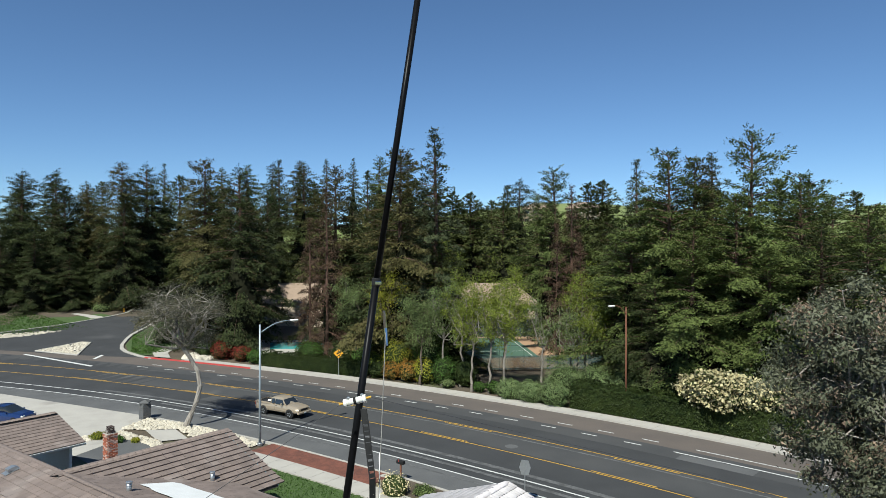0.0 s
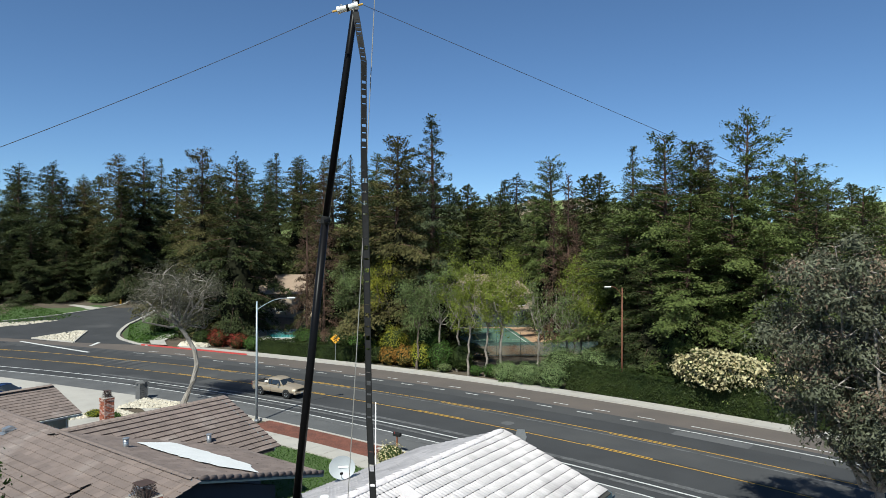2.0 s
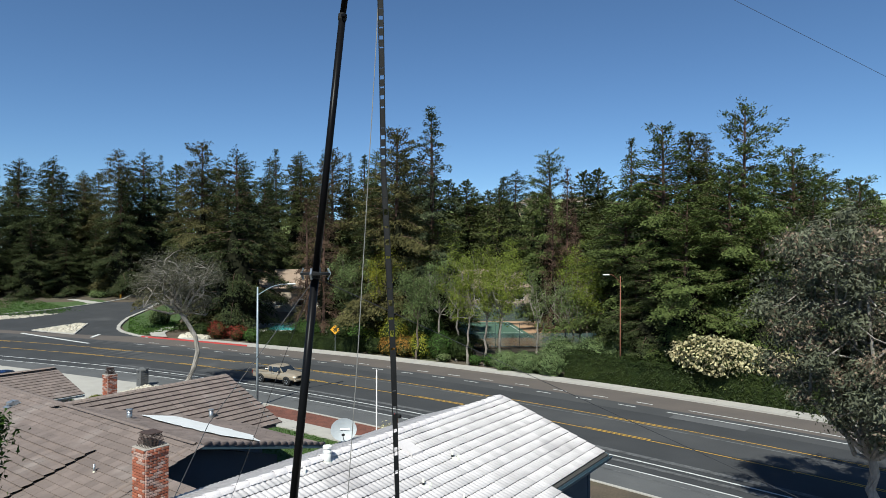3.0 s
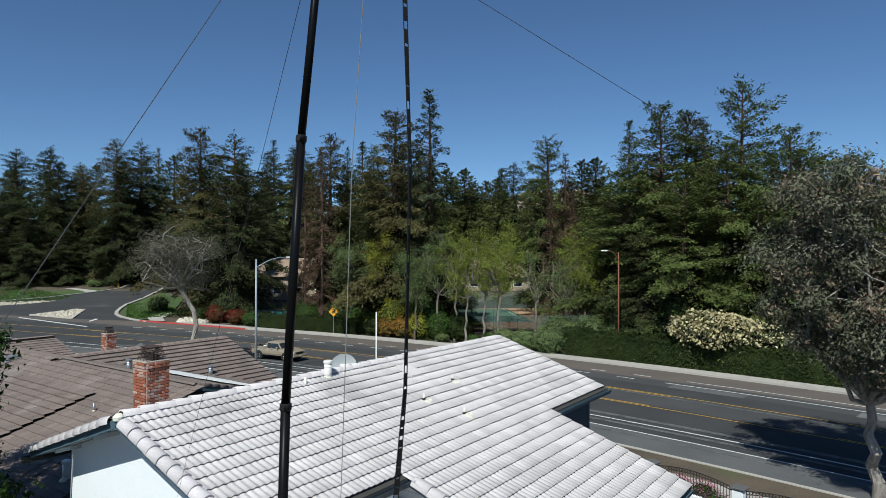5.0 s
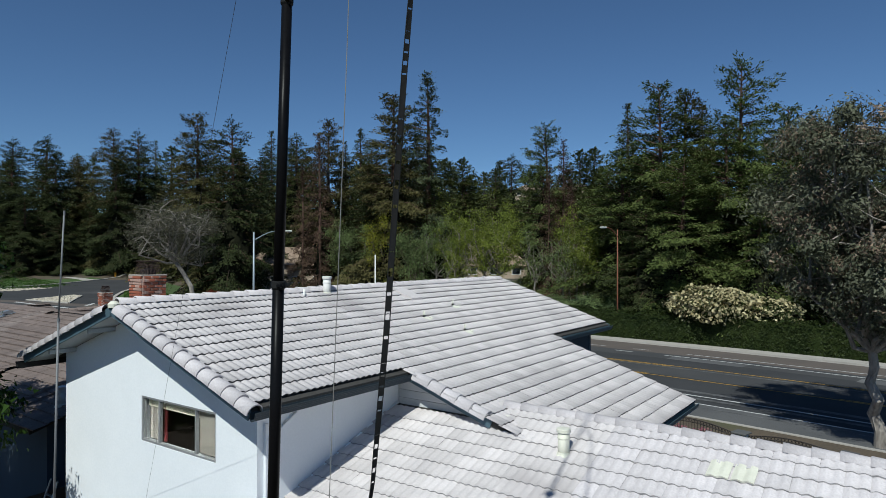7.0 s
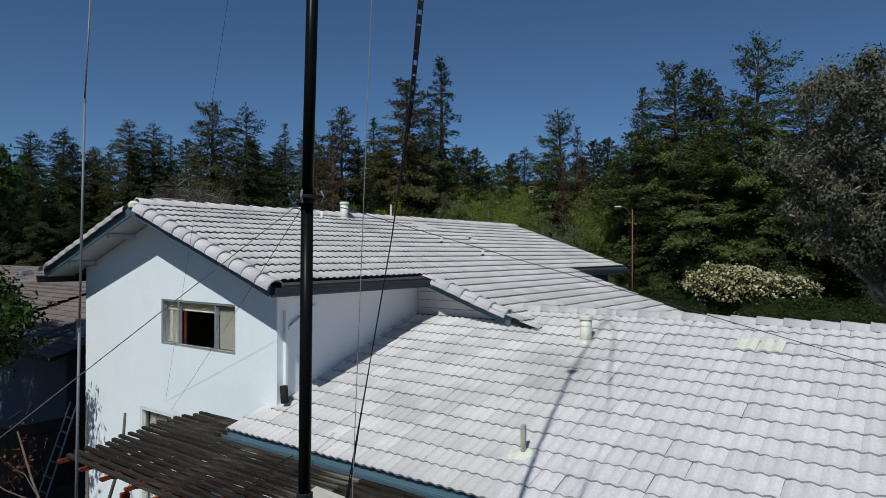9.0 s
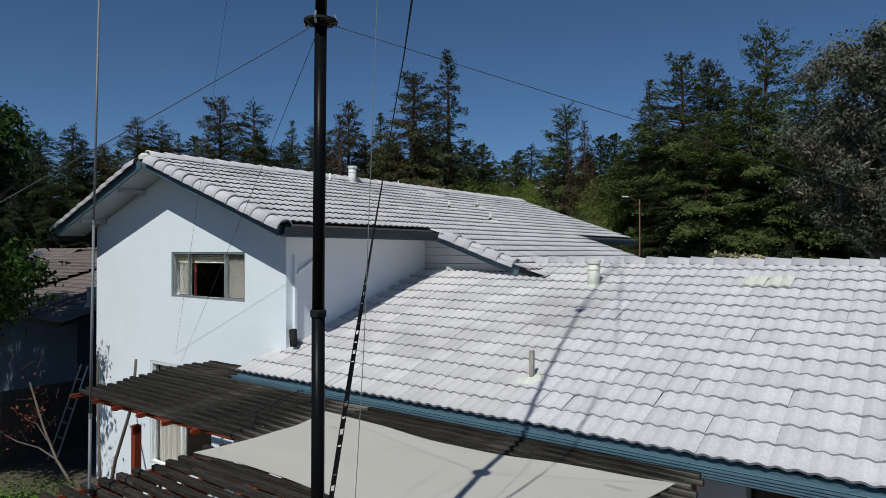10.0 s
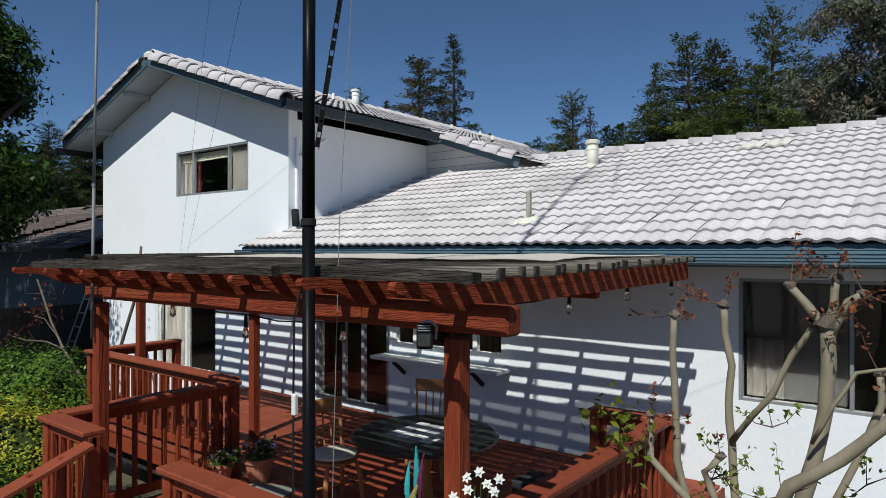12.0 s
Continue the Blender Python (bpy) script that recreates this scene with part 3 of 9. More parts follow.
# the side street, its island and the turn
side = solo("side_street", flat_poly([(-83.4, 46.1), (-88.6, 46.5), (-93.8, 48.7), (-100.9, 53.9), (-107.4, 60.4), (-114.8, 67.7), (-124, 76), (-134, 80), (-126, 68.2), (-122.0, 64.4), (-120.4, 60.9), (-118.6, 55.6), (-116.5, 49.0), (-114.8, 40.7), (-118, 30), (-112, 26), (-100.5, 35.5), (-90, 41.5)], 0.012), ASPHALT, "dark side street joining the main road", "road", "structure")


def kerb_along(pts, w, h, name, label, material):
    g = Geo()
    for (xa, ya), (xb, yb) in zip(pts, pts[1:]):
        g.beam((xa, ya, ground_z(xa, ya) + h / 2 - 0.05), (xb, yb, ground_z(xb, yb) + h / 2 - 0.05), w, h + 0.1, 0.015)
    return solo(name, g, material, label, "kerb", "structure")


kerb_along([(-82.0, 46.6), (-84.5, 46.2), (-88.6, 46.5), (-91.2, 47.3), (-93.8, 48.7), (-97.4, 51.2), (-100.9, 53.9), (-107.4, 60.4), (-114.8, 67.7), (-124, 76)], 0.5, 0.14, "corner_kerb", "curved concrete kerb at the corner", CONCRETE)
kerb_along([(-118, 34), (-114.8, 40.7), (-116.5, 49.0), (-118.6, 55.6), (-120.4, 60.9), (-122.0, 64.4), (-126, 68.2)], 0.4, 0.14, "west_kerb", "concrete kerb of the side street", CONCRETE)
part("corner_lawn", flat_poly([(-84.5, 46.6), (-88.6, 46.9), (-93.6, 49.1), (-100.6, 54.3), (-107.0, 60.8), (-112, 67), (-104, 66), (-92, 57), (-88.0, 53), (-84, 49.5)], 0.06), LAWN, bpy.data.objects["ground"], "rough green grass at the corner")
part("west_lawn", flat_poly([(-119.5, 34.4), (-115.2, 40.7), (-116.9, 49.0), (-119.0, 55.6), (-120.8, 60.9), (-124, 60.5), (-124.0, 54.5), (-127.5, 50.5), (-134, 44), (-136, 36)], 0.06), LAWN, bpy.data.objects["ground"], "rough green grass beside the side street")
part("corner_path", flat_poly([(-80.5, 48.3), (-84, 50), (-88, 54.5), (-89.5, 54), (-85.5, 48.6), (-82.4, 47.2)], 0.09), CONCRETE, bpy.data.objects["ground"], "pale concrete path")
part("west_path", flat_poly([(-119.3, 56.6), (-120.4, 59.2), (-124.0, 58.4), (-127.0, 57.5), (-127.0, 56.3), (-122, 57.0)], 0.09), CONCRETE, bpy.data.objects["ground"], "pale concrete path")


def cobbles(name, poly, n, lo, hi, label, seed):
    """A bed of loose stones as one heap of low rounded lumps."""
    rng = np.random.default_rng(seed)
    g = Geo()
    xs, ys = [p[0] for p in poly], [p[1] for p in poly]
    done = 0
    while done < n:
        x, y = rng.uniform(min(xs), max(xs)), rng.uniform(min(ys), max(ys))
        inside = False
        for (xa, ya), (xb, yb) in zip(poly, poly[1:] + poly[:1]):
            if (ya > y) != (yb > y) and x < (xb - xa) * (y - ya) / (yb - ya) + xa:
                inside = not inside
        if not inside:
            continue
        done += 1
        s = rng.uniform(lo, hi)
        z = ground_z(x, y)
        a0 = rng.uniform(0, 6.28)
        vs = [(x + s * math.cos(a0 + k * 1.047) * rng.uniform(0.8, 1.2), y + s * math.sin(a0 + k * 1.047) * rng.uniform(0.8, 1.2), z + 0.03) for k in range(6)]
        vs += [(x + s * 0.55 * math.cos(a0 + k * 1.047), y + s * 0.55 * math.sin(a0 + k * 1.047), z + 0.03 + s * rng.uniform(0.5, 0.8)) for k in range(6)]
        g.add(vs, [(k, (k + 1) % 6, (k + 1) % 6 + 6, k + 6) for k in range(6)] + [tuple(range(6, 12))])
    return solo(name, g, ROCK, label, "stones", "stuff")


cobbles("cobble_bed", [(-53.4, 27.6), (-54.6, 30.6), (-50.5, 31.6), (-44, 32.0), (-40.6, 31.6), (-40.8, 30.2), (-46, 29.6), (-49.6, 30.4), (-51.8, 28.6)], 900, 0.10, 0.24, "bed of pale round cobbles beside the kerb", 5)
cobbles("cobble_edge", [(-54.0, 22.2), (-52.6, 27.2), (-47.6, 27.5), (-44.2, 26.6), (-44.0, 26.0), (-47.8, 26.7), (-51.6, 26.2), (-52.8, 22.2)], 420, 0.10, 0.24, "edging of pale round cobbles", 6)
ISLE = [(-96.8, 38.4), (-99.4, 45.6), (-98.3, 46.4), (-95.5, 44.4), (-90.5, 41.0)]
cobbles("island_stones", ISLE, 420, 0.12, 0.26, "traffic island paved with pale stones", 7)
cobbles("west_island_stones", [(-112, 32.5), (-109.5, 38.6), (-109.8, 44), (-110.7, 48.1), (-111.6, 46), (-112.6, 41.5), (-115.5, 35)], 420, 0.12, 0.28, "long traffic island of pale stones", 8)
kerb_along(ISLE + ISLE[:1], 0.22, 0.15, "island_kerb", "white-tipped concrete kerb of the island", CONCRETE)
cobbles("corner_boulders", [(-79.2, 49.2), (-81.5, 51.5), (-78, 53), (-75.5, 51)], 60, 0.25, 0.6, "heap of pale boulders at the corner", 9)
# stop line and paint at the junction
solo("stop_line", flat_poly([(-82.5, 38.9), (-95.5, 36.4), (-95.6, 36.8), (-82.6, 39.3)], 0.022), WHITEPT, "worn white stop line", "road marking", "structure")
solo("stop_mark", flat_poly([(-86.6, 41.5), (-88.3, 43.4), (-88.7, 43.2), (-87.0, 41.3)], 0.03), WHITEPT, "short white road mark", "road marking", "structure")


# ---- the white house ----
SL, SM = 0.36, 0.343                        # slopes of the wing and of the main roof
RX, RZ, EX = -11.77, 6.68, -7.85            # main ridge x, height; east eave x
Y0, Y1, YA, YB = 5.74, 19.85, 9.50, 15.95   # verges; stretch of the long east slope
LOWX = -4.2                                 # its low eave
WX = -15.38                                 # west eave
WALL_Y = 6.35
GX0, GX1 = -14.80, -8.42                    # gable wall
WE_Y, WE_Z, WR_Y = 5.72, 3.10, 10.30        # wing: eave, ridge
WR_Z = WE_Z + SL * (WR_Y - WE_Y)
WING_X1 = 1.6
NRM = math.sqrt(1 + SL * SL)
DECK = 0.755
TW, TL = 0.300, 0.330                       # tile cover width, exposure


def east_z(x):
    return RZ - SM * (x - RX)


house = thing("house", (-8.0, 12.0, 0.0), "two-storey white stucco house with pale concrete tile roof", "house")


TN = 13                                    # points across one tile


def tile_shape(w=TW, length=0.40, amp=0.024):
    """One two-roll tile: top with waves, thick front lip. Local x across, y up the slope, z out."""
    n = TN
    vs, fs = [], []
    for row in range(3):
        for i in range(n):
            t = i / (n - 1)
            wave = amp * (0.5 - 0.5 * math.cos(4 * math.pi * t)) ** 0.9
            x = (t - 0.5) * (w + 0.003)
            if row == 0:
                vs.append((x, length, wave * 0.9 + 0.004))
            elif row == 1:
                vs.append((x, 0.0, wave + 0.030))
            else:
                vs.append((x, 0.003, wave + 0.004))
    for r in range(2):
        for i in range(n - 1):
            fs.append((r * n + i, (r + 1) * n + i, (r + 1) * n + i + 1, r * n + i + 1))
    return vs, fs


TV, TF = tile_shape()


def slope_frame(origin, across, upslope):
    a, u = Vector(across).normalized(), Vector(upslope).normalized()
    n = a.cross(u)
    m = Matrix((a, u, n)).transposed().to_4x4()
    m.translation = origin
    return m


def field(m, ncol, nrow, skip=None, seed=1, w=TW, e=TL, shape=None, bond=0.0):
    """Joined tiles over a slope: columns across, rows up."""
    rng = np.random.default_rng(seed)
    V0 = np.array((shape or (TV, TF))[0])
    F0 = (shape or (TV, TF))[1]
    M = np.array(m)
    vs, fs = [], []
    for r in range(nrow):
        for c in range(ncol):
            if skip and skip((c + 0.5) * w, (r + 0.5) * e):
                continue
            p = V0.copy()
            p[:, 2] += rng.uniform(-0.003, 0.004)
            p[:, 0] += (c + 0.5 + bond * (r % 2) - bond * 0.5) * w + rng.uniform(-0.003, 0.003)
            p[:, 1] += r * e + rng.uniform(-0.005, 0.005)
            q = p @ M[:3, :3].T + M[:3, 3]
            k = len(vs) * len(V0)
            vs.append(q)
            fs += [tuple(i + k for i in f) for f in F0]
    g = Geo()
    g.v, g.f = [tuple(p) for p in np.concatenate(vs)], fs
    return g


def raw(g, name, at):
    """A mesh without the normals' repair, for open sheets whose faces are wound already."""
    me = bpy.data.meshes.new(name)
    me.from_pydata([(p[0] - at[0], p[1] - at[1], p[2] - at[2]) for p in g.v], [], g.f)
    return me


HO = ORIGIN[house]


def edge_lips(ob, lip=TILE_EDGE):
    """A separate colour on the front lips of joined wavy tiles."""
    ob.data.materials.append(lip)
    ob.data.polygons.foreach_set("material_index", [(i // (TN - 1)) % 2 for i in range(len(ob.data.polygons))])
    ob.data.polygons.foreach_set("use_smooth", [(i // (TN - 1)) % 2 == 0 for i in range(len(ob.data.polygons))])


# decks under the tiles, as solid slabs
g = Geo()
TH = 0.14
for y0, y1, xl in ((Y0, YA, EX), (YA, YB, LOWX), (YB, Y1, EX)):
    g.prism([(RX, RZ), (xl, east_z(xl)), (xl, east_z(xl) - TH), (RX, RZ - TH)], "y", y0 + 0.03, y1 - 0.002)
g.prism([(RX, RZ), (WX, RZ - SM * (RX - WX)), (WX, RZ - SM * (RX - WX) - TH), (RX, RZ - TH)], "y", Y0 + 0.03, Y1 - 0.03)
main_roof = part("main_roof", g, FELT, house, "gabled roof of pale wavy concrete tiles")
# east slope field
L_E = (LOWX + 0.05 - RX) * math.sqrt(1 + SM * SM) - 0.02
rows_all = round(L_E / TL)
TLE = L_E / rows_all
cols_all = round((Y1 - Y0 - 0.14) / TW)
TWE = (Y1 - Y0 - 0.14) / cols_all
lowrow = int(round((LOWX - EX) * NRM / TL))
mE = slope_frame((LOWX + 0.05, Y0 + 0.12, east_z(LOWX + 0.05) + 0.012), (0, 1, 0), (-1, 0, SM))
def skip_e(a, s):
    y = Y0 + 0.12 + a
    return s < lowrow * TLE and not (YA + 0.05 < y < YB - 0.02)
tiles = part("tile_field", raw(field(mE, cols_all, rows_all, skip_e, 2, w=TWE, e=TLE), "tile_field", HO), TILE_FIELD, main_roof)
tagged(tiles, kind="stuff")
mW = slope_frame((WX - 0.05, Y1 - 0.12, RZ - SM * (RX - WX) - 0.006), (0, -1, 0), (1, 0, SM))
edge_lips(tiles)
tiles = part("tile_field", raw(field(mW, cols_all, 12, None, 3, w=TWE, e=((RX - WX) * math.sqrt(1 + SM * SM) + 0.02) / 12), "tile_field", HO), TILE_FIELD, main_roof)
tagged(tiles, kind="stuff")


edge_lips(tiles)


def cap_tile(r0=0.115, r1=0.10, length=0.42, n=8, span=math.pi):
    """Half-barrel ridge tile along local y."""
    vs, fs = [], []
    for row, (y, r, dz) in enumerate(((0.0, r0, 0.02), (length, r1, 0.0), (0.0, r0 - 0.02, 0.02))):
        for i in range(n + 1):
            t = span * i / n + (math.pi - span) / 2
            vs.append((r * math.cos(t), y, r * math.sin(t) + dz))
    m = n + 1
    fs = [(i, i + 1, m + i + 1, m + i) for i in range(n)] + [(i + 1, i, 2 * m + i, 2 * m + i + 1) for i in range(n)]
    return vs, fs


CV, CF = cap_tile()
cap_me = bpy.data.meshes.new("ridge_tile")
cap_me.from_pydata(CV, [], CF)
cap_me.materials.append(TILE)
cap_me.polygons.foreach_set("use_smooth", [True] * len(cap_me.polygons))


def piece(name, me, m, parent):
    ob = new(name, me)
    ob.parent = parent
    o = ORIGIN[parent]
    ob.matrix_basis = Matrix.Translation(-o) @ m
    return ob


def row_of(name, me, start, end, e, parent, jitter=0.006, seed=1):
    s, t = Vector(start), Vector(end)
    d = (t - s).normalized()
    n = int((t - s).length / e)
    a = d.cross(Vector((0, 0, 1))).normalized()
    up = a.cross(d)
    rng = random.Random(seed)
    for i in range(n):
        m = Matrix((a, d, up)).transposed().to_4x4()
        m.translation = s + d * (i * e) + Vector((rng.uniform(-jitter, jitter), rng.uniform(-jitter, jitter), rng.uniform(-jitter, jitter) * 0.6))
        piece(name, me, m, parent)


VV, VF = cap_tile(0.148, 0.130, 0.41, 10, math.pi * 1.05)
verge_me = bpy.data.meshes.new("verge_tile")
verge_me.from_pydata(VV, [], VF)
verge_me.materials.append(TILE)
verge_me.polygons.foreach_set("use_smooth", [i < 10 for i in range(len(verge_me.polygons))])
row_of("ridge_tile", cap_me, (RX, Y0 + 0.1, RZ + 0.015), (RX, Y1, RZ + 0.015), 0.36, main_roof, seed=2)
# verge tiles: rounded caps with a drop side, down the rakes
for xe, y, sx, tag in ((EX, Y0 + 0.06, 1, 3), (WX, Y0 + 0.06, -1, 4)):
    ze = RZ - SM * abs(xe - RX)
    row_of("verge_tile", verge_me, (xe + sx * 0.06, y, ze - 0.065), (RX, y, RZ - 0.05), TL, main_roof, seed=tag)
row_of("verge_tile", verge_me, (-6.1, YA + 0.05, east_z(-6.1) - 0.06), (EX + 0.1, YA + 0.05, east_z(EX + 0.1) - 0.06), TL, main_roof, seed=6)
part("ridge_end", Geo().lathe((RX, Y0 + 0.06, RZ - 0.02), [(0.10, -0.02), (0.105, 0.05), (0.05, 0.10)], 12), CREAM, main_roof, "mortared ridge end")

# walls
gz = lambda x: RZ - SM * abs(x - RX) - TH - 0.02
UW = (-11.80, -9.50, 4.09, 4.94)            # upper window: x0, x1, z0, z1
UWX0, UWX1, UWZ0, UWZ1 = UW
g = Geo()
y, t = WALL_Y, 0.18
g.prism([(GX0, 2.9), (GX1, 2.9), (GX1, UWZ0), (GX0, UWZ0)], "y", y, y + t)
g.prism([(GX0, UWZ0), (UWX0, UWZ0), (UWX0, gz(UWX0)), (GX0, gz(GX0))], "y", y, y + t)
g.prism([(UWX1, UWZ0), (GX1, UWZ0), (GX1, gz(GX1)), (UWX1, gz(UWX1))], "y", y, y + t)
g.prism([(UWX0, UWZ1), (UWX1, UWZ1), (UWX1, gz(UWX1)), (RX, gz(RX)), (UWX0, gz(UWX0))], "y", y, y + t)
part("gable_wall", g, STUCCO, house, "white rough stucco gable wall")
# lower wall, one plane along the deck, with openings: x0, x1, z0, z1
OPEN = [(-12.55, -10.42, DECK, 2.80), (-7.75, -6.22, DECK, 2.80), (-6.16, -4.28, 1.70, 2.55), (-1.60, 0.55, 1.59, 2.78)]
xs = [GX0] + [v for o in OPEN for v in o[:2]] + [WING_X1]
TOPZ = 2.9
for i in range(0, len(xs), 2):
    part("deck_wall", Geo().span((xs[i], y, -0.2), (xs[i + 1], y + t, TOPZ)), STUCCO, house, "white rough stucco ground-floor wall")
for x0, x1, z0, z1 in OPEN:
    part("lintel", Geo().span((x0, y, z1), (x1, y + t, TOPZ)), STUCCO, house, "white rough stucco lintel")
    part("sill_wall", Geo().span((x0, y, -0.2), (x1, y + t, z0)), STUCCO, house, "white rough stucco below the opening")
g = Geo()
g.span((GX1 - 0.18, y + t, 2.9), (GX1, YA + 0.4, 5.2))
part("side_wall", g, STUCCO, house, "white stucco upper side wall")
g = Geo()
g.span((GX0, y + t, -0.2), (GX0 + 0.18, Y1 - 0.6, 5.1))
g.span((GX0, Y1 - 0.6, -0.2), (EX - 0.45, Y1 - 0.42, 5.1))
g.span((EX - 0.65, YB - 0.1, -0.2), (EX - 0.47, Y1 - 0.6, 5.1))
g.prism([(GX1, 3.0), (-5.9, 3.0), (-5.9, east_z(-5.9) - 0.15), (GX1, east_z(GX1) - 0.15)], "y", YA + 0.4, YA + 0.58)
g.span((LOWX - 0.75, 12.6, -0.2), (LOWX - 0.57, YB - 0.4, 3.7))
g.span((EX - 0.47, YB - 0.55, -0.2), (LOWX - 0.57, YB - 0.37, 3.7))
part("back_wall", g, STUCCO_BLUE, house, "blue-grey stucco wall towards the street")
# lap siding strip below the long slope's verge
g = Geo()
for k in range(6):
    z = 4.25 + k * 0.16
    xa, xb = (min(-5.95, RX + (RZ - 0.14 - h) / SM) for h in (z, z + 0.15))
    if xb > GX1:
        g.prism([(GX1 + 0.01, z), (xa, z), (xb, z + 0.15), (GX1 + 0.01, z + 0.15)], "y", YA + 0.375, YA + 0.398)
part("siding", g, SIDING, house, "pale lap siding under the verge")
# downspout and corner trims on the side wall
g = Geo()
g.beam((GX1 + 0.03, 6.5, 3.1), (GX1 + 0.03, 6.5, 4.9), 0.06, 0.05, up=(0, 1, 0))
g.beam((GX1 + 0.03, 6.55, 4.6), (GX1 + 0.03, 7.15, 4.95), 0.05, 0.05)
g.beam((GX1 + 0.02, 6.4, 3.36), (GX1 + 0.02, 9.85, 4.63), 0.04, 0.05)
part("downspout", g, STUCCO, house, "white painted downspout")

# fascias, barge boards and gutters
def barge(p, q, parent, material=TRIM, h=0.17):
    part("barge_board", Geo().beam(p, q, 0.035, h), material, parent, "dark teal barge board")
for x in (EX, WX):
    z = RZ - SM * abs(x - RX) - 0.12
    barge((x, Y0 + 0.02, z + 0.04), (RX, Y0 + 0.02, RZ - 0.10), house)
    barge((x, Y1 - 0.02, z + 0.04), (RX, Y1 - 0.02, RZ - 0.10), house)
barge((-6.0, YA + 0.02, east_z(-6.0) - 0.09), (EX, YA + 0.02, east_z(EX) - 0.09), house)
barge((LOWX, YB - 0.02, east_z(LOWX) - 0.09), (EX, YB - 0.02, east_z(EX) - 0.09), house)


def gutter(p, q, out, name="gutter"):
    """A ribbed gutter trough from p to q, open upwards; out is the level direction away from the wall."""
    p, q, o = Vector(p), Vector(q), Vector(out)
    prof = [(0.0, -0.005), (0.0, -0.125), (0.035, -0.14), (0.085, -0.12), (0.088, -0.10), (0.096, -0.095), (0.098, -0.07), (0.107, -0.065), (0.109, -0.04), (0.118, -0.035), (0.12, -0.005), (0.128, 0.0), (0.122, 0.004), (0.112, -0.006), (0.105, -0.06), (0.08, -0.105), (0.012, -0.11), (0.008, -0.005)]
    vs = [e + o * a + Vector((0, 0, b)) for e in (p, q) for a, b in prof]
    n = len(prof)
    fs = [(i, (i + 1) % n, (i + 1) % n + n, i + n) for i in range(n)] + [tuple(range(n)), tuple(range(2 * n - 1, n - 1, -1))]
    return Geo().add(vs, fs)


ez = east_z(EX)
part("gutter", gutter((EX + 0.01, Y0 + 0.02, ez - 0.03), (EX + 0.01, YA - 0.03, ez - 0.03), (1, 0, 0)), TRIM_SHADED, house, "dark eave gutter with the east side's shade in its colour")
part("gutter", gutter((EX + 0.01, YB + 0.03, ez - 0.03), (EX + 0.01, Y1, ez - 0.03), (1, 0, 0)), TRIM, house, "dark gutter")
part("gutter", gutter((LOWX + 0.01, 11.6, east_z(LOWX) - 0.03), (LOWX + 0.01, YB, east_z(LOWX) - 0.03), (1, 0, 0)), TRIM, house, "dark gutter")
part("gutter", gutter((WX - 0.01, Y1, ez - 0.03), (WX - 0.01, Y0 - 0.1, ez - 0.03), (-1, 0, 0)), DARK, house, "dark gutter with a black end")
# soffit boards along the gable overhang
g = Geo()
for xa, xb in ((EX, RX), (WX, RX)):
    za = RZ - SM * abs(xa - RX) - TH - 0.012
    g.add([(xa, Y0 + 0.05, za), (xb, Y0 + 0.05, RZ - TH - 0.012), (xb, WALL_Y, RZ - TH - 0.012), (xa, WALL_Y, za)], [(0, 1, 2, 3)])
for k in (0.28, 0.72):
    x = lerp(WX, RX, k)
    g.beam((x, Y0 + 0.08, RZ - SM * abs(x - RX) - TH - 0.06), (x, WALL_Y, RZ - SM * abs(x - RX) - TH - 0.06), 0.07, 0.09)
part("soffit", g, SOFFIT, house, "pale soffit with the eave's shade in its paint")
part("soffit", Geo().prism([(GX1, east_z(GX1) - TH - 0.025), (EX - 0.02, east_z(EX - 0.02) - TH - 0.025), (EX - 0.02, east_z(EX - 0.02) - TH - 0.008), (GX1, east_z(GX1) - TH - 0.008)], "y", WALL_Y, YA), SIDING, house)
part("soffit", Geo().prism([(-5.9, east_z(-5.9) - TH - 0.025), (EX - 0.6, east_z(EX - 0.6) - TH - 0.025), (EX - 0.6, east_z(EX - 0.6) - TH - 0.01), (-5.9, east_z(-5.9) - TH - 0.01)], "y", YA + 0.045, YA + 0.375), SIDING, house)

# ---- wing roof ----
g = Geo()
g.prism([(WE_Y, WE_Z), (WR_Y, WR_Z), (WR_Y + 4.4, WR_Z - SL * 4.4), (WR_Y + 4.4, WR_Z - SL * 4.4 - TH), (WR_Y, WR_Z - TH), (WE_Y, WE_Z - TH)], "x", -5.0, WING_X1 + 0.3)
YG = YA + 0.42
g.prism([(WE_Y, WE_Z), (YG, WE_Z + SL * (YG - WE_Y)), (YG, WE_Z + SL * (YG - WE_Y) - TH), (WE_Y, WE_Z - TH)], "x", GX1 - 0.0, -5.0)
g.prism([(YG, WE_Z + SL * (YG - WE_Y)), (WR_Y, WR_Z), (WR_Y, WR_Z - TH), (YG, WE_Z + SL * (YG - WE_Y) - TH)], "x", -6.3, -5.0)
g.prism([(WE_Y, WE_Z), (WALL_Y - 0.005, WE_Z + SL * (WALL_Y - WE_Y)), (WALL_Y - 0.005, WE_Z + SL * (WALL_Y - WE_Y) - TH), (WE_Y, WE_Z - TH)], "x", -8.75, GX1)
wing_roof = part("wing_roof", g, FELT, house, "long low roof of pale wavy concrete tiles")
mS = slope_frame((-8.78, WE_Y - 0.05, WE_Z + 0.0), (1, 0, 0), (0, 1, SL))
ncol, nrow = int((WING_X1 + 0.3 + 8.78) / TW), int((WR_Y - WE_Y) * NRM / TL)
tile_mes = []
rngt = random.Random(11)
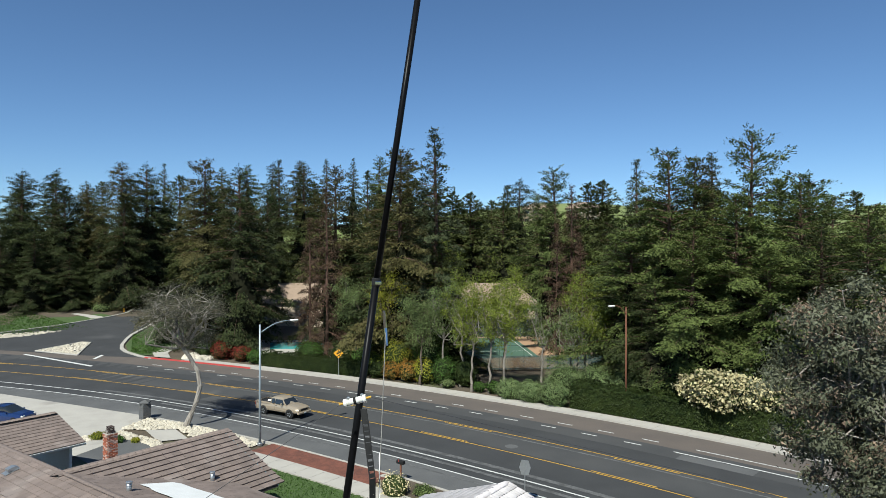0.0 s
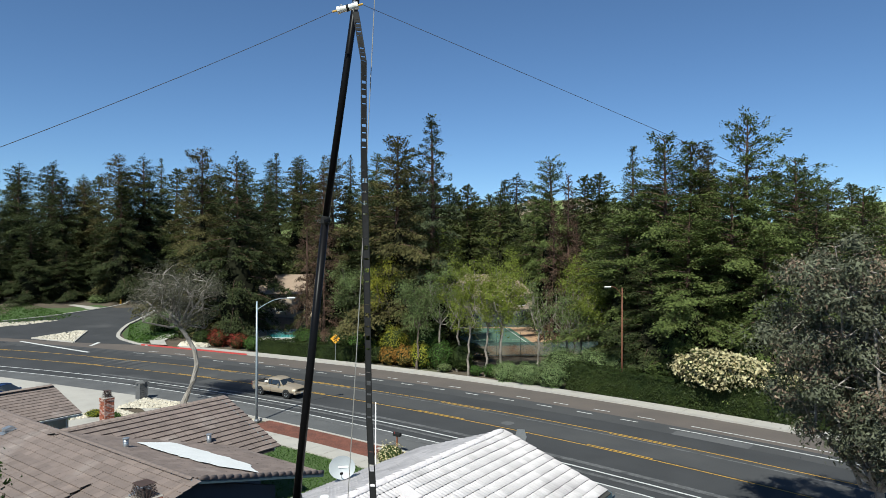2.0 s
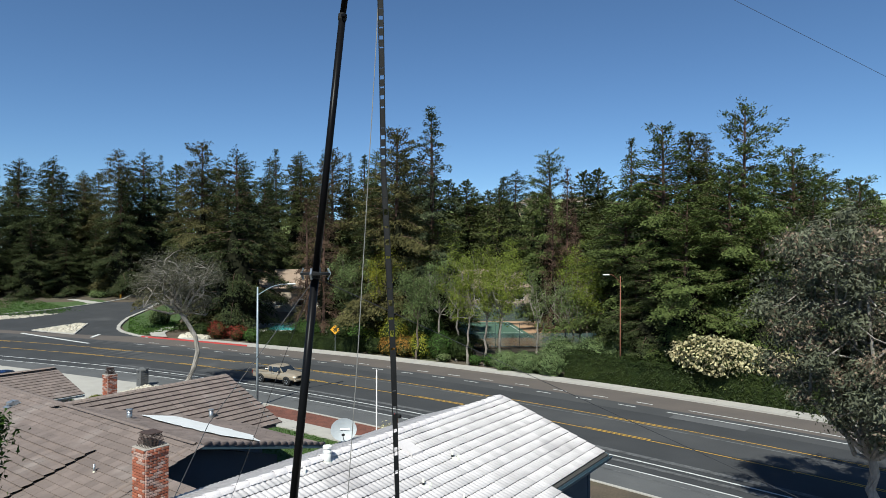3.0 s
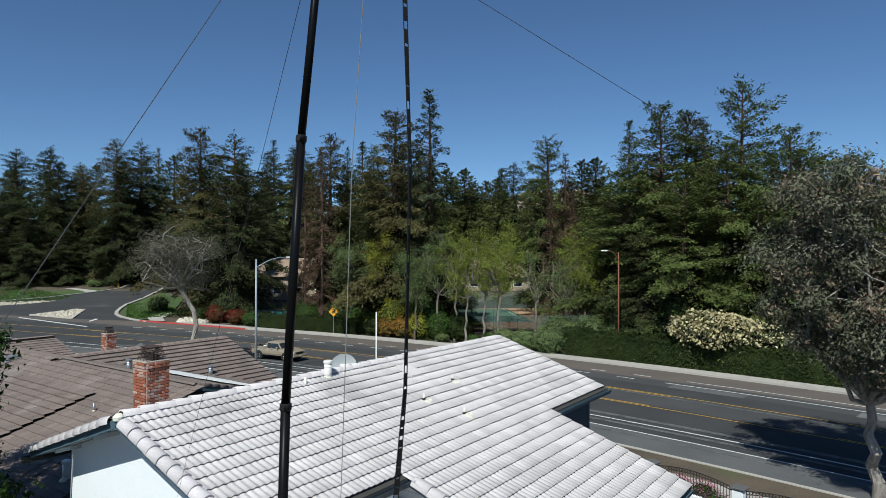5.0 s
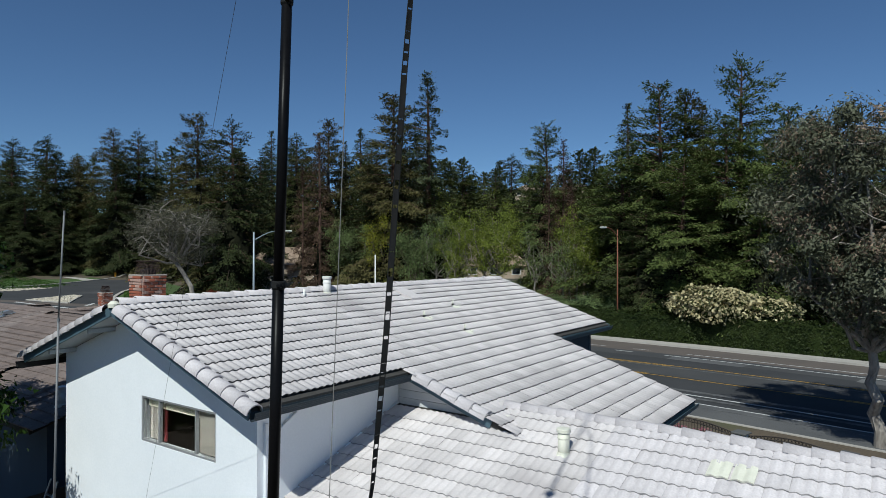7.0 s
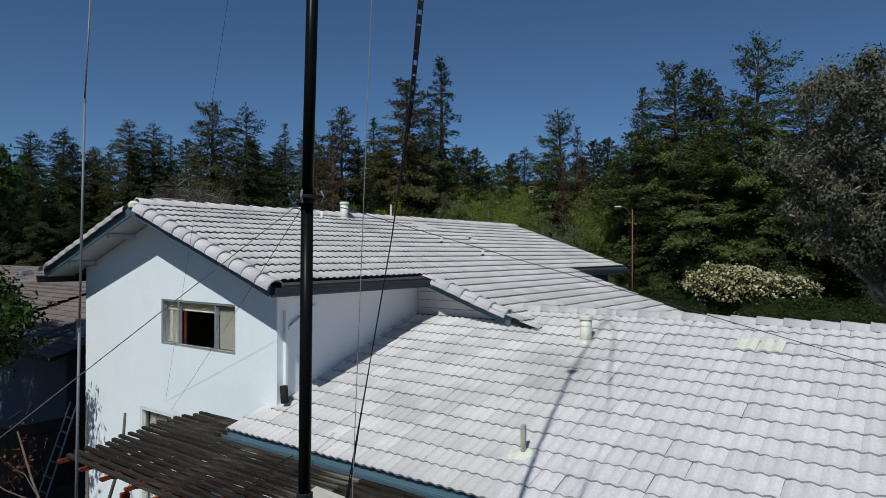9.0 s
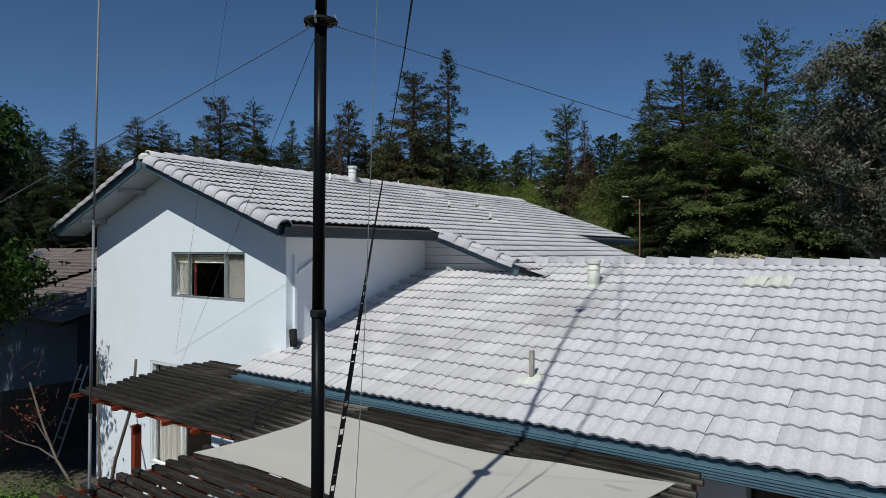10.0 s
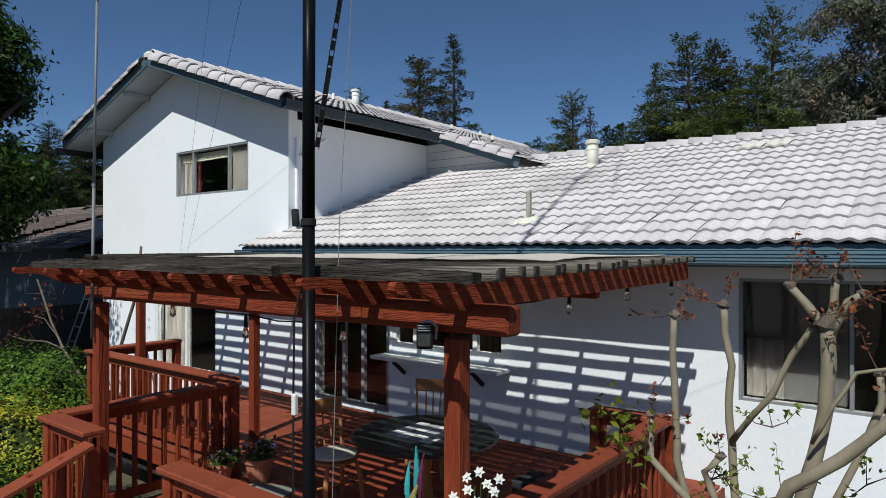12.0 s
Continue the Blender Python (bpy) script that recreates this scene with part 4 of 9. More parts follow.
for k in range(6):                            # six slightly different castings shared by the pieces
    me = bpy.data.meshes.new("roof_tile")
    tw = rngt.uniform(-0.004, 0.004)
    me.from_pydata([(x, yy, z + tw * x * 8 + (0.0 if yy > 0.1 else rngt.uniform(-0.0015, 0.002))) for x, yy, z in TV], [], TF)
    me.materials.append(TILE)
    me.materials.append(WING_EDGE)
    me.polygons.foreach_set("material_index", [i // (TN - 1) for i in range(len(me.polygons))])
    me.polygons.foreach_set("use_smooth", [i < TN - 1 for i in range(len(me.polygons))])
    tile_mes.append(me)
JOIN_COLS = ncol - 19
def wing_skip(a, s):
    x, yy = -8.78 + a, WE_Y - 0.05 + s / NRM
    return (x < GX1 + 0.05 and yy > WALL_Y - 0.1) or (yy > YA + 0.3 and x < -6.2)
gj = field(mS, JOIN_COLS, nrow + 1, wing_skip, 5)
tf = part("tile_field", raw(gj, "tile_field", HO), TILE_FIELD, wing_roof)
edge_lips(tagged(tf, kind="stuff"), WING_EDGE)
row_of("ridge_tile", cap_me, (-6.15, WR_Y, WR_Z - 0.0), (WING_X1 + 0.3, WR_Y, WR_Z - 0.0), 0.36, wing_roof, seed=9)
part("fascia", Geo().span((-8.75, WE_Y - 0.012, WE_Z - 0.2), (WING_X1 + 0.3, WE_Y + 0.02, WE_Z - 0.0)), TRIM, house, "teal fascia")
part("gutter", gutter((-8.78, WE_Y - 0.013, WE_Z - 0.045), (WING_X1 + 0.3, WE_Y - 0.013, WE_Z - 0.045), (0, -1, 0)), GUTTER, house, "long ribbed teal eave gutter")
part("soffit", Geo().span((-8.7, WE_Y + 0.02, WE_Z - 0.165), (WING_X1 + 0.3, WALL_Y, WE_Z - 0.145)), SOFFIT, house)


# windows and doors of the house
def window(name, x0, x1, z0, z1, splits, frame_mat, label, depth=0.08, bar=0.045, room=True):
    """A framed window in the wall plane: frame, mullions, panes."""
    g = Geo()
    yy = WALL_Y + 0.05
    g.span((x0, yy - depth / 2, z0), (x0 + bar, yy + depth / 2, z1), 0.004)
    g.span((x1 - bar, yy - depth / 2, z0), (x1, yy + depth / 2, z1), 0.004)
    g.span((x0 + bar, yy - depth / 2, z0), (x1 - bar, yy + depth / 2, z0 + bar), 0.004)
    g.span((x0 + bar, yy - depth / 2, z1 - bar), (x1 - bar, yy + depth / 2, z1), 0.004)
    fr = part(name, g, frame_mat, house, label)
    for s in splits:
        part("mullion", Geo().span((s - bar / 2, yy - depth / 2 + 0.004, z0 + bar), (s + bar / 2, yy + depth / 2 - 0.004, z1 - bar), 0.004), frame_mat, fr)
    edges = [x0] + list(splits) + [x1]
    for a, b in zip(edges, edges[1:]):
        pn = part("pane", Geo().span((a + bar * 0.6, yy - 0.003, z0 + bar), (b - bar * 0.6, yy + 0.003, z1 - bar)), GLASS, fr, "clear glass pane")
        pn.visible_shadow = False
    return fr


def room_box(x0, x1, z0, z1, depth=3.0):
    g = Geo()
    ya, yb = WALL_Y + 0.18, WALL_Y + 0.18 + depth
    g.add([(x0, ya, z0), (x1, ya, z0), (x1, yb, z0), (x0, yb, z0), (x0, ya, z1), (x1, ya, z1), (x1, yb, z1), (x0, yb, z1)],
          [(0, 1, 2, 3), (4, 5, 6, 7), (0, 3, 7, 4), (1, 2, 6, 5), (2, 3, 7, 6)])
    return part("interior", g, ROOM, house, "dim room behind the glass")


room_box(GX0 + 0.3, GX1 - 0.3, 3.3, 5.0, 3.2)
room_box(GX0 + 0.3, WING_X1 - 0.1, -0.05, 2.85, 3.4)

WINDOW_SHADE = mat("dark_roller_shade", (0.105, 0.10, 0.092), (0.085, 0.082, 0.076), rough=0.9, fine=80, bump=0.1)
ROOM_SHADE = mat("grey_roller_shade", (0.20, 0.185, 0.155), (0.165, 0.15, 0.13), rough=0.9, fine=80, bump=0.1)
# upper window: aluminium slider with curtains and a blind
w = window("upper_window", UWX0, UWX1, UWZ0, UWZ1, (-11.24, -10.10), ALU, "aluminium sliding window with pale curtains", bar=0.04)
g = Geo()
def curtain(g, x0, x1, z0, z1, y, folds, amp=0.03):
    n = folds * 6
    vs = [(lerp(x0, x1, i / n), y + amp * math.sin(i / n * folds * 2 * math.pi) + amp * 0.3 * math.sin(i * 1.7), z) for z in (z0, z1) for i in range(n + 1)]
    g.add(vs, [(i, i + 1, n + 2 + i, n + 1 + i) for i in range(n)])
curtain(g, UWX0 + 0.06, -11.45, UWZ0 + 0.04, UWZ1 - 0.04, WALL_Y + 0.15, 4)
part("curtain", g, CURTAIN, w, "pale net curtain")
g = Geo()
curtain(g, -9.95, UWX1 - 0.05, UWZ0 + 0.04, UWZ1 - 0.04, WALL_Y + 0.15, 5)
part("curtain", g, CURTAIN, w, "pale net curtain")
g = Geo()
curtain(g, -11.215, -11.185, UWZ0 + 0.04, UWZ1 - 0.14, WALL_Y + 0.14, 2)
part("curtain", g, mat("dark_red_cloth", (0.13, 0.012, 0.014), rough=0.9, bump=0.1), w, "dark red curtain edge")
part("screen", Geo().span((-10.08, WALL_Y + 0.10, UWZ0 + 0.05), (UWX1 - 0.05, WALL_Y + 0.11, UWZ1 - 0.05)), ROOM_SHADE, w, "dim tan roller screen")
for k in range(5):
    part("blind_slat", Geo().span((UWX0 + 0.05, WALL_Y + 0.12, UWZ1 - 0.08 - 0.03 * k), (UWX1 - 0.05, WALL_Y + 0.145, UWZ1 - 0.055 - 0.03 * k), 0.003), BLIND, w)
# ground-floor openings
d1 = window("sliding_door", *OPEN[0][:2], OPEN[0][2] + 0.02, OPEN[0][3], (-11.45,), VINYL, "white sliding glass door with pale curtain", bar=0.06)
g = Geo(); curtain(g, OPEN[0][0] + 0.08, -11.5, DECK + 0.05, 2.72, WALL_Y + 0.16, 7, 0.035)
part("curtain", g, CURTAIN, d1, "pale full-length curtain")
d2 = window("sliding_door", *OPEN[1][:2], OPEN[1][2] + 0.02, OPEN[1][3], (-7.15, -6.75), ALU, "open aluminium sliding glass door", bar=0.055)
kw = window("kitchen_window", *OPEN[2], (-5.75, -4.75), VINYL, "white framed kitchen window", bar=0.07)
part("window_sill", Geo().span((-6.28, WALL_Y - 0.32, 1.56), (-4.20, WALL_Y - 0.005, 1.61), 0.01), VINYL, kw, "wide pale serving shelf")
for x in (-5.9, -4.6):
    part("bracket", Geo().beam((x, WALL_Y - 0.02, 1.36), (x, WALL_Y - 0.26, 1.55), 0.04, 0.05), DARK, kw)
bw = window("wide_window", *OPEN[3], (-0.66,), ALU, "wide aluminium sliding window", bar=0.032)
g = Geo(); curtain(g, -1.55, -1.22, 1.63, 2.2, WALL_Y + 0.118, 3, 0.012)
part("curtain", g, ROOM_SHADE, bw, "dim grey curtain half drawn")
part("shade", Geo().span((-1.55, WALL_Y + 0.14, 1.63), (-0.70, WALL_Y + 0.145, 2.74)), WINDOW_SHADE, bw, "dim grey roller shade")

# chimney on the west side
def chimney(name, x0, x1, y0, y1, z0, z1, label, cap_h=0.34, seed=1):
    """Brick stack: mortar core, separate bricks on all sides, mesh spark cap."""
    e = thing(name, ((x0 + x1) / 2, (y0 + y1) / 2, z0), label, "chimney")
    part("mortar_core", Geo().span((x0, y0, z0), (x1, y1, z1 - 0.01)), MORTAR, e)
    rng = random.Random(seed)
    bh, bl = 0.072, 0.205
    nz = int((z1 - max(z0, z1 - 1.9)) / bh)
    mes = {}
    def brick(cx, cy, cz, sx, sy, sz):
        key = (round(sx, 3), round(sy, 3), round(sz, 3))
        if key not in mes:
            me = Geo().box((0, 0, 0), (sx, sy, sz), 0.006).mesh("brick")
            me2 = me.copy()
            me.materials.append(BRICK); me2.materials.append(BRICK_PALE)
            mes[key] = (me, me2)
        m = Matrix.Translation((cx, cy, cz))
        piece("brick", mes[key][0 if rng.random() < 0.62 else 1], m, e)
    for r in range(nz):
        z = z1 - (r + 0.5) * bh
        out = 0.02 if r in (0, 1) else 0.0
        for (a0, a1, fixed, axis, sgn) in ((y0, y1, x1, "x", 1), (x0, x1, y0, "y", -1), (y0, y1, x0, "x", -1)):
            L = a1 - a0
            n = max(2, round(L / bl))
            step = L / n
            for k in range(n + (r % 2)):
                lo = a0 + (k - 0.5 * (r % 2)) * step
                hi = min(lo + step, a1)
                lo = max(lo, a0)
                if hi - lo < 0.05:
                    continue
                c, s = (lo + hi) / 2, hi - lo - 0.012
                off = fixed + sgn * (0.004 + out + rng.uniform(-0.003, 0.004))
                if axis == "x":
                    brick(off, c, z, 0.05, s, bh - 0.013)
                else:
                    brick(c, off, z, s, 0.05, bh - 0.013)
    part("crown", Geo().span((x0 - 0.03, y0 - 0.03, z1 - 0.01), (x1 + 0.03, y1 + 0.03, z1 + 0.03), 0.012), MORTAR, e, "sooty mortar crown")
    g = Geo()
    xa, xb, ya, yb = x0 + 0.03, x1 - 0.03, y0 + 0.06, y1 - 0.06
    zt = z1 + cap_h
    for k in range(13):
        t = k / 12
        yy = lerp(ya, yb, t)
        g.beam((xb, yy, z1 + 0.02), (xb - 0.05, lerp(ya + 0.08, yb - 0.08, t), zt), 0.008, 0.008, 0)
        g.beam((xa, yy, z1 + 0.02), (xa + 0.05, lerp(ya + 0.08, yb - 0.08, t), zt), 0.008, 0.008, 0)
    for k in range(8):
        t = k / 7
        xx = lerp(xa, xb, t)
        g.beam((xx, ya, z1 + 0.02), (lerp(xa + 0.05, xb - 0.05, t), ya + 0.08, zt), 0.008, 0.008, 0)
        g.beam((xx, yb, z1 + 0.02), (lerp(xa + 0.05, xb - 0.05, t), yb - 0.08, zt), 0.008, 0.008, 0)
    for k in range(6):
        z = lerp(z1 + 0.03, zt, k / 5)
        s = (z - z1) / cap_h
        for xx in (lerp(xb, xb - 0.05, s), lerp(xa, xa + 0.05, s)):
            g.beam((xx, lerp(ya, ya + 0.08, s), z), (xx, lerp(yb, yb - 0.08, s), z), 0.008, 0.008, 0)
        for yy in (lerp(ya, ya + 0.08, s), lerp(yb, yb - 0.08, s)):
            g.beam((xa + 0.05 * s, yy, z), (xb - 0.05 * s, yy, z), 0.008, 0.008, 0)
    cp = part("spark_cap", g, RUSTY, e, "rusty mesh spark arrestor")
    part("lid", Geo().span((xa + 0.02, ya + 0.05, zt), (xb - 0.02, yb - 0.05, zt + 0.02), 0.006), RUSTY, cp)
    part("flue", Geo().span((x0 + 0.1, y0 + 0.2, z1), (x1 - 0.1, y1 - 0.2, z1 + 0.16)), DARK, e)
    return e


RUSTY = mat("rusty_mesh", (0.06, 0.032, 0.026), (0.035, 0.024, 0.02), rough=0.85, bump=0.2)
chimney("chimney", -15.30, -14.76, 8.04, 8.64, 3.0, 7.08, "tall red brick chimney with rusty mesh cap", seed=3)
chimney("chimney", -33.45, -33.0, 16.35, 16.85, 3.2, 5.55, "short red brick chimney with dark mesh cap", seed=4)


# small things on the roof
def pipe_vent(name, x, y, z, r, h, label, capped=True, material=WHITEPL, lean=0.0):
    e = thing(name, (x, y, z), label, "roof vent")
    part("pipe", Geo().tube([(x, y, z - 0.12), (x, y, z + h)], r, 14), material, e, smooth=True)
    part("flashing", Geo().lathe((x, y, z - 0.04), [(r * 1.8, -0.05), (r * 1.6, -0.01), (r * 1.15, 0.04), (r * 1.05, 0.07)], 12), CREAM, e, "smeared cream flashing")
    if capped:
        part("cap", Geo().lathe((x, y, z + h), [(r * 1.0, -0.012), (r * 1.2, -0.01), (r * 1.22, 0.04), (r * 1.1, 0.05), (r * 0.1, 0.056)], 18), material, e)
        part("collar", Geo().lathe((x, y, z + h - 0.12), [(r * 1.01, 0), (r * 1.07, 0.006), (r * 1.07, 0.024), (r * 1.01, 0.03)], 14), material, e)
    return e


pipe_vent("chimney_vent", -11.62, 11.0, east_z(-11.62) + 0.02, 0.095, 0.36, "white metal flue vent beside the ridge")
pipe_vent("vent_pipe", -11.5, 10.15, east_z(-11.5) + 0.02, 0.03, 0.18, "short white plastic vent pipe", False)
pipe_vent("flue_vent", -4.50, 9.30, WE_Z + SL * (9.30 - WE_Y) + 0.03, 0.095, 0.36, "cream painted flue vent with a round cap", True, CREAM)
PALEWOOD = mat("pale_weathered_wood", (0.42, 0.39, 0.33), (0.22, 0.19, 0.15), rough=0.9, scale=3, fine=30, amount=0.8, bump=0.6, stretch=(1, 1, 0.2))
stub = thing("wooden_stub", (-4.02, 6.47, 3.38), "weathered wooden stub in cream sealant on the roof", "roof stub")
part("post", Geo().box((-4.02, 6.47, 3.56), (0.055, 0.06, 0.42), 0.008), PALEWOOD, stub)
def blob(c, r, up, n=14, seed=1, flat=0.25):
    rr = random.Random(seed)
    g = Geo()
    ring = [(1 + rr.uniform(-0.35, 0.45)) for _ in range(n)]
    vs = []
    for s, h in ((1.0, 0.0), (0.72, 0.035), (0.3, 0.05)):
        for k in range(n):
            a = 2 * math.pi * k / n
            x, y = c[0] + r * s * ring[k] * math.cos(a), c[1] + r * s * ring[k] * math.sin(a) * 0.8
            vs.append((x, y, c[2] + up[0] * (x - c[0]) + up[1] * (y - c[1]) + h))
    fs = [(i * n + k, i * n + (k + 1) % n, (i + 1) * n + (k + 1) % n, (i + 1) * n + k) for i in range(2) for k in range(n)] + [tuple(2 * n + k for k in range(n))]
    return g.add(vs, fs)
for k, (x, y) in enumerate(((-9.76, 12.5), (-10.19, 14.37), (-8.85, 12.97))):
    e = pipe_vent("vent_pipe", x, y, east_z(x) + 0.02, 0.026, 0.20, "thin pale vent pipe in ragged cream sealant", False, CREAM)
    part("sealant", blob((x + 0.10, y + 0.04, east_z(x + 0.10) + 0.02), 0.14, (-SM, 0), seed=31 + k), CREAM, e, "ragged cream sealant")
    part("sealant", blob((x + 0.05, y + 0.22, east_z(x + 0.05) + 0.02), 0.07, (-SM, 0), seed=41 + k), CREAM, e, "ragged cream sealant")
    part("collar", Geo().lathe((x, y, east_z(x) + 0.06), [(0.034, 0), (0.036, 0.03), (0.028, 0.05)], 10), RUBBER, e, "cracked black rubber collar")
part("sealant", blob((-4.02, 6.44, 3.40), 0.15, (0, SL), seed=5), CREAM, stub, "ragged cream sealant")
solo("sealant_patch", blob((-6.0, 9.86, WE_Z + SL * (9.86 - WE_Y) + 0.06), 0.16, (0, SL), seed=8), CREAM, "ragged cream sealant where the roofs meet", "sealant")
e = thing("painted_tile", (-2.0, 9.52, 4.5), "cream painted replacement tiles near the ridge", "roof tile")
for k in range(2):
    gg = Geo(); mm = slope_frame((-2.19 + 0.335 * k, 9.38, WE_Z + SL * (9.38 - WE_Y) + 0.05), (1, 0, 0), (0, 1, SL))
    gg.add([tuple(mm @ Vector(p)) for p in TV], TF)
    part("tile", raw(gg, "tile", ORIGIN[e]), CREAM, e)
solo("roof_hatch", Geo().prism([(-11.35, east_z(-11.35)), (-10.75, east_z(-10.75)), (-10.75, east_z(-10.75) + 0.1), (-11.35, east_z(-11.35) + 0.1)], "y", 13.27, 13.77), TILE_FIELD, "low pale roof vent box below the ridge", "roof vent")
# wall lamp
e = thing("wall_lamp", (-8.36, 6.44, 3.45), "black cylindrical outdoor lamp on the corner", "wall lamp")
part("body", Geo().tube([(-8.34, 6.42, 3.70), (-8.24, 6.36, 3.46)], [0.062, 0.062], 14), RUBBER, e, smooth=True)
part("bracket", Geo().beam((-8.41, 6.46, 3.62), (-8.30, 6.40, 3.56), 0.04, 0.04), RUBBER, e)
# satellite dish on the west eave
e = thing("satellite_dish", (-15.3, 15.2, 5.3), "grey satellite dish on a short pole", "satellite dish")
vs, fs, nn = [], [], 20
tc = Vector((-15.0, 15.0, 6.02)); ax = Vector((0.62, -0.68, 0.30)).normalized(); s1 = ax.cross(Vector((0, 0, 1))).normalized(); s2 = s1.cross(ax)
for r in (0.0001, 0.15, 0.28, 0.37):
    vs += [tc + s1 * (r * 1.15 * math.cos(2 * math.pi * k / nn)) + s2 * (r * math.sin(2 * math.pi * k / nn)) + ax * (r * r * 0.7) for k in range(nn)]
fs = [(i * nn + k, i * nn + (k + 1) % nn, (i + 1) * nn + (k + 1) % nn, (i + 1) * nn + k) for i in range(3) for k in range(nn)]
dm = mat("grey_dish_paint", (0.36, 0.38, 0.39), (0.31, 0.33, 0.34), rough=0.5, bump=0.03)
me = bpy.data.meshes.new("reflector"); me.from_pydata([tuple(Vector(v) - ORIGIN[e]) for v in vs], [], fs)
part("reflector", me, dm, e, smooth=True)
part("logo_bar", Geo().beam(tc + s1 * -0.2 + ax * 0.03 + s2 * 0.02, tc + s1 * 0.12 + ax * 0.03 + s2 * 0.02, 0.01, 0.06, 0, up=s2), WHITEPL, e, "plain pale bar of faded lettering")
part("arm", Geo().tube([tc - s2 * 0.35, tc + ax * 0.42 - s2 * 0.2], 0.014, 6), dm, e)
part("receiver", Geo().box(tc + ax * 0.44 - s2 * 0.18, (0.07, 0.1, 0.07), 0.012), RUBBER, e)
part("pole", Geo().tube([(-15.3, 15.2, 5.25), (-15.3, 15.2, 5.75), tc - ax * 0.03], 0.02, 8), dm, e)
e = thing("white_pole", (-15.8, 17.5, 0), "tall thin white plastic pole beside the house", "pole")
part("pole", Geo().tube([(-15.8, 17.5, -0.2), (-15.8, 17.5, 7.55)], 0.022, 8), WHITEPL, e, smooth=True)


# ---- neighbour's house ----
NB = thing("neighbour_house", (-30.0, 14.0, 0.0), "single-storey house with brown tile roof and white valley coating", "house")
NS, NZ, NYR, NXE = 0.30, 5.0, 13.2, -20.5        # slope, ridge height, ridge line y, east gable x
NN = 0.235                                     # slope of the north side


def flat_tile(w=0.42, e=0.36, butt=0.036):
    """A flat ribbed shake tile: thick front, slight ribs."""
    n = 5
    vs = []
    for row in range(3):
        for i in range(n):
            t = i / (n - 1)
            x, rib = (t - 0.5) * (w - 0.008), 0.006 * (i % 2)
            vs.append((x, e + 0.05 if row == 0 else 0.0, 0.004 if row == 0 else (butt + rib if row == 1 else 0.006)))
    return vs, [(r * n + i, (r + 1) * n + i, (r + 1) * n + i + 1, r * n + i + 1) for r in range(2) for i in range(n - 1)]


FT, FT_THICK = flat_tile(), flat_tile(butt=0.075)


def brown_slope(parent, eave_a, across, length, run, label, skip=None, seed=1, slope=NS, name="roof_slope", shape=None):
    """One roof plane from its eave corner: felt slab and joined shake tiles."""
    a = Vector(across).normalized()
    u = Vector((0, 0, 1)).cross(a).normalized()          # level direction up the slope
    m = slope_frame(Vector(eave_a), a, u + Vector((0, 0, slope)))
    up = (u + Vector((0, 0, slope))) * run
    o = Vector(eave_a)
    n = Vector((0, 0, -0.12))
    q = [o, o + a * length, o + a * length + up, o + up]
    s = part(name, Geo().add([tuple(p) for p in q] + [tuple(p + n) for p in q], [(0, 1, 2, 3), (7, 6, 5, 4), (0, 4, 5, 1), (1, 5, 6, 2), (2, 6, 7, 3), (3, 7, 4, 0)]), FELT, parent, label)
    L = run * math.sqrt(1 + slope * slope)
    tf = part("tile_field", raw(field(m, int(length / 0.42) + 1, int(L / 0.36) + 1, skip, seed, 0.42, 0.36, shape or FT, 0.0), "tile_field", ORIGIN[s]), BROWN_TILE, s)
    tagged(tf, kind="stuff")
    return s
# main ridge along x: south and north slopes
RUN1 = 6.2
brown_slope(NB, (-44.0, NYR - RUN1, NZ - NS * RUN1), (1, 0, 0), 23.6, RUN1, "brown tile slope", None, 1)
brown_slope(NB, (NXE, NYR + 6.2, NZ - NN * 6.2), (-1, 0, 0), 9.8, 6.2, "brown tile slope", None, 2, slope=NN)
brown_slope(NB, (NXE + 0.02, NYR - RUN1, NZ - NS * RUN1 - 0.03), (1, 0, 0), 2.3, 4.2, "brown tile slope beside the fence", None, 8)
part("side_wall", Geo().span((NXE - 0.4, NYR - RUN1 + 0.6, -0.2), (NXE + 1.9, NYR - RUN1 + 4.0, NZ - NS * RUN1 + 0.0)), STUCCO_BLUE, NB, "blue-grey stucco side wall darkened for its shade")
# ridge along y towards the street: east and west slopes
brown_slope(NB, (-30.5 + 4.5, NYR - 0.3, NZ + 0.02 - 0.42 * 4.5), (0, 1, 0), 21.3 - NYR + 0.3, 4.5, "brown tile slope with dark course lines", None, 3, slope=0.42, shape=FT_THICK)
brown_slope(NB, (-30.5 - 6.5, 21.6, NZ + 0.02 - NS * 6.5), (0, -1, 0), 21.6 - NYR, 6.5, "brown tile slope", None, 4)
# lower cross gable in the south-west corner
brown_slope(NB, (-24.6 - 8, 5.6, 4.54 - NS * 5.8), (1, 0, 0), 8.0, 5.8, "brown ribbed tile slope", None, 5, name="lean_slope", shape=FT_THICK)
# garage
brown_slope(NB, (-45.6 + 3.9, 8.0, 4.15 - NS * 3.9), (0, 1, 0), 11.3, 3.9, "brown tile garage roof", None, 6)
brown_slope(NB, (-45.6 - 3.9, 19.3, 4.15 - NS * 3.9), (0, -1, 0), 11.3, 3.9, "brown tile garage roof", None, 7)
brown_cap = cap_me.copy(); brown_cap.materials.clear(); brown_cap.materials.append(BROWN_TILE)
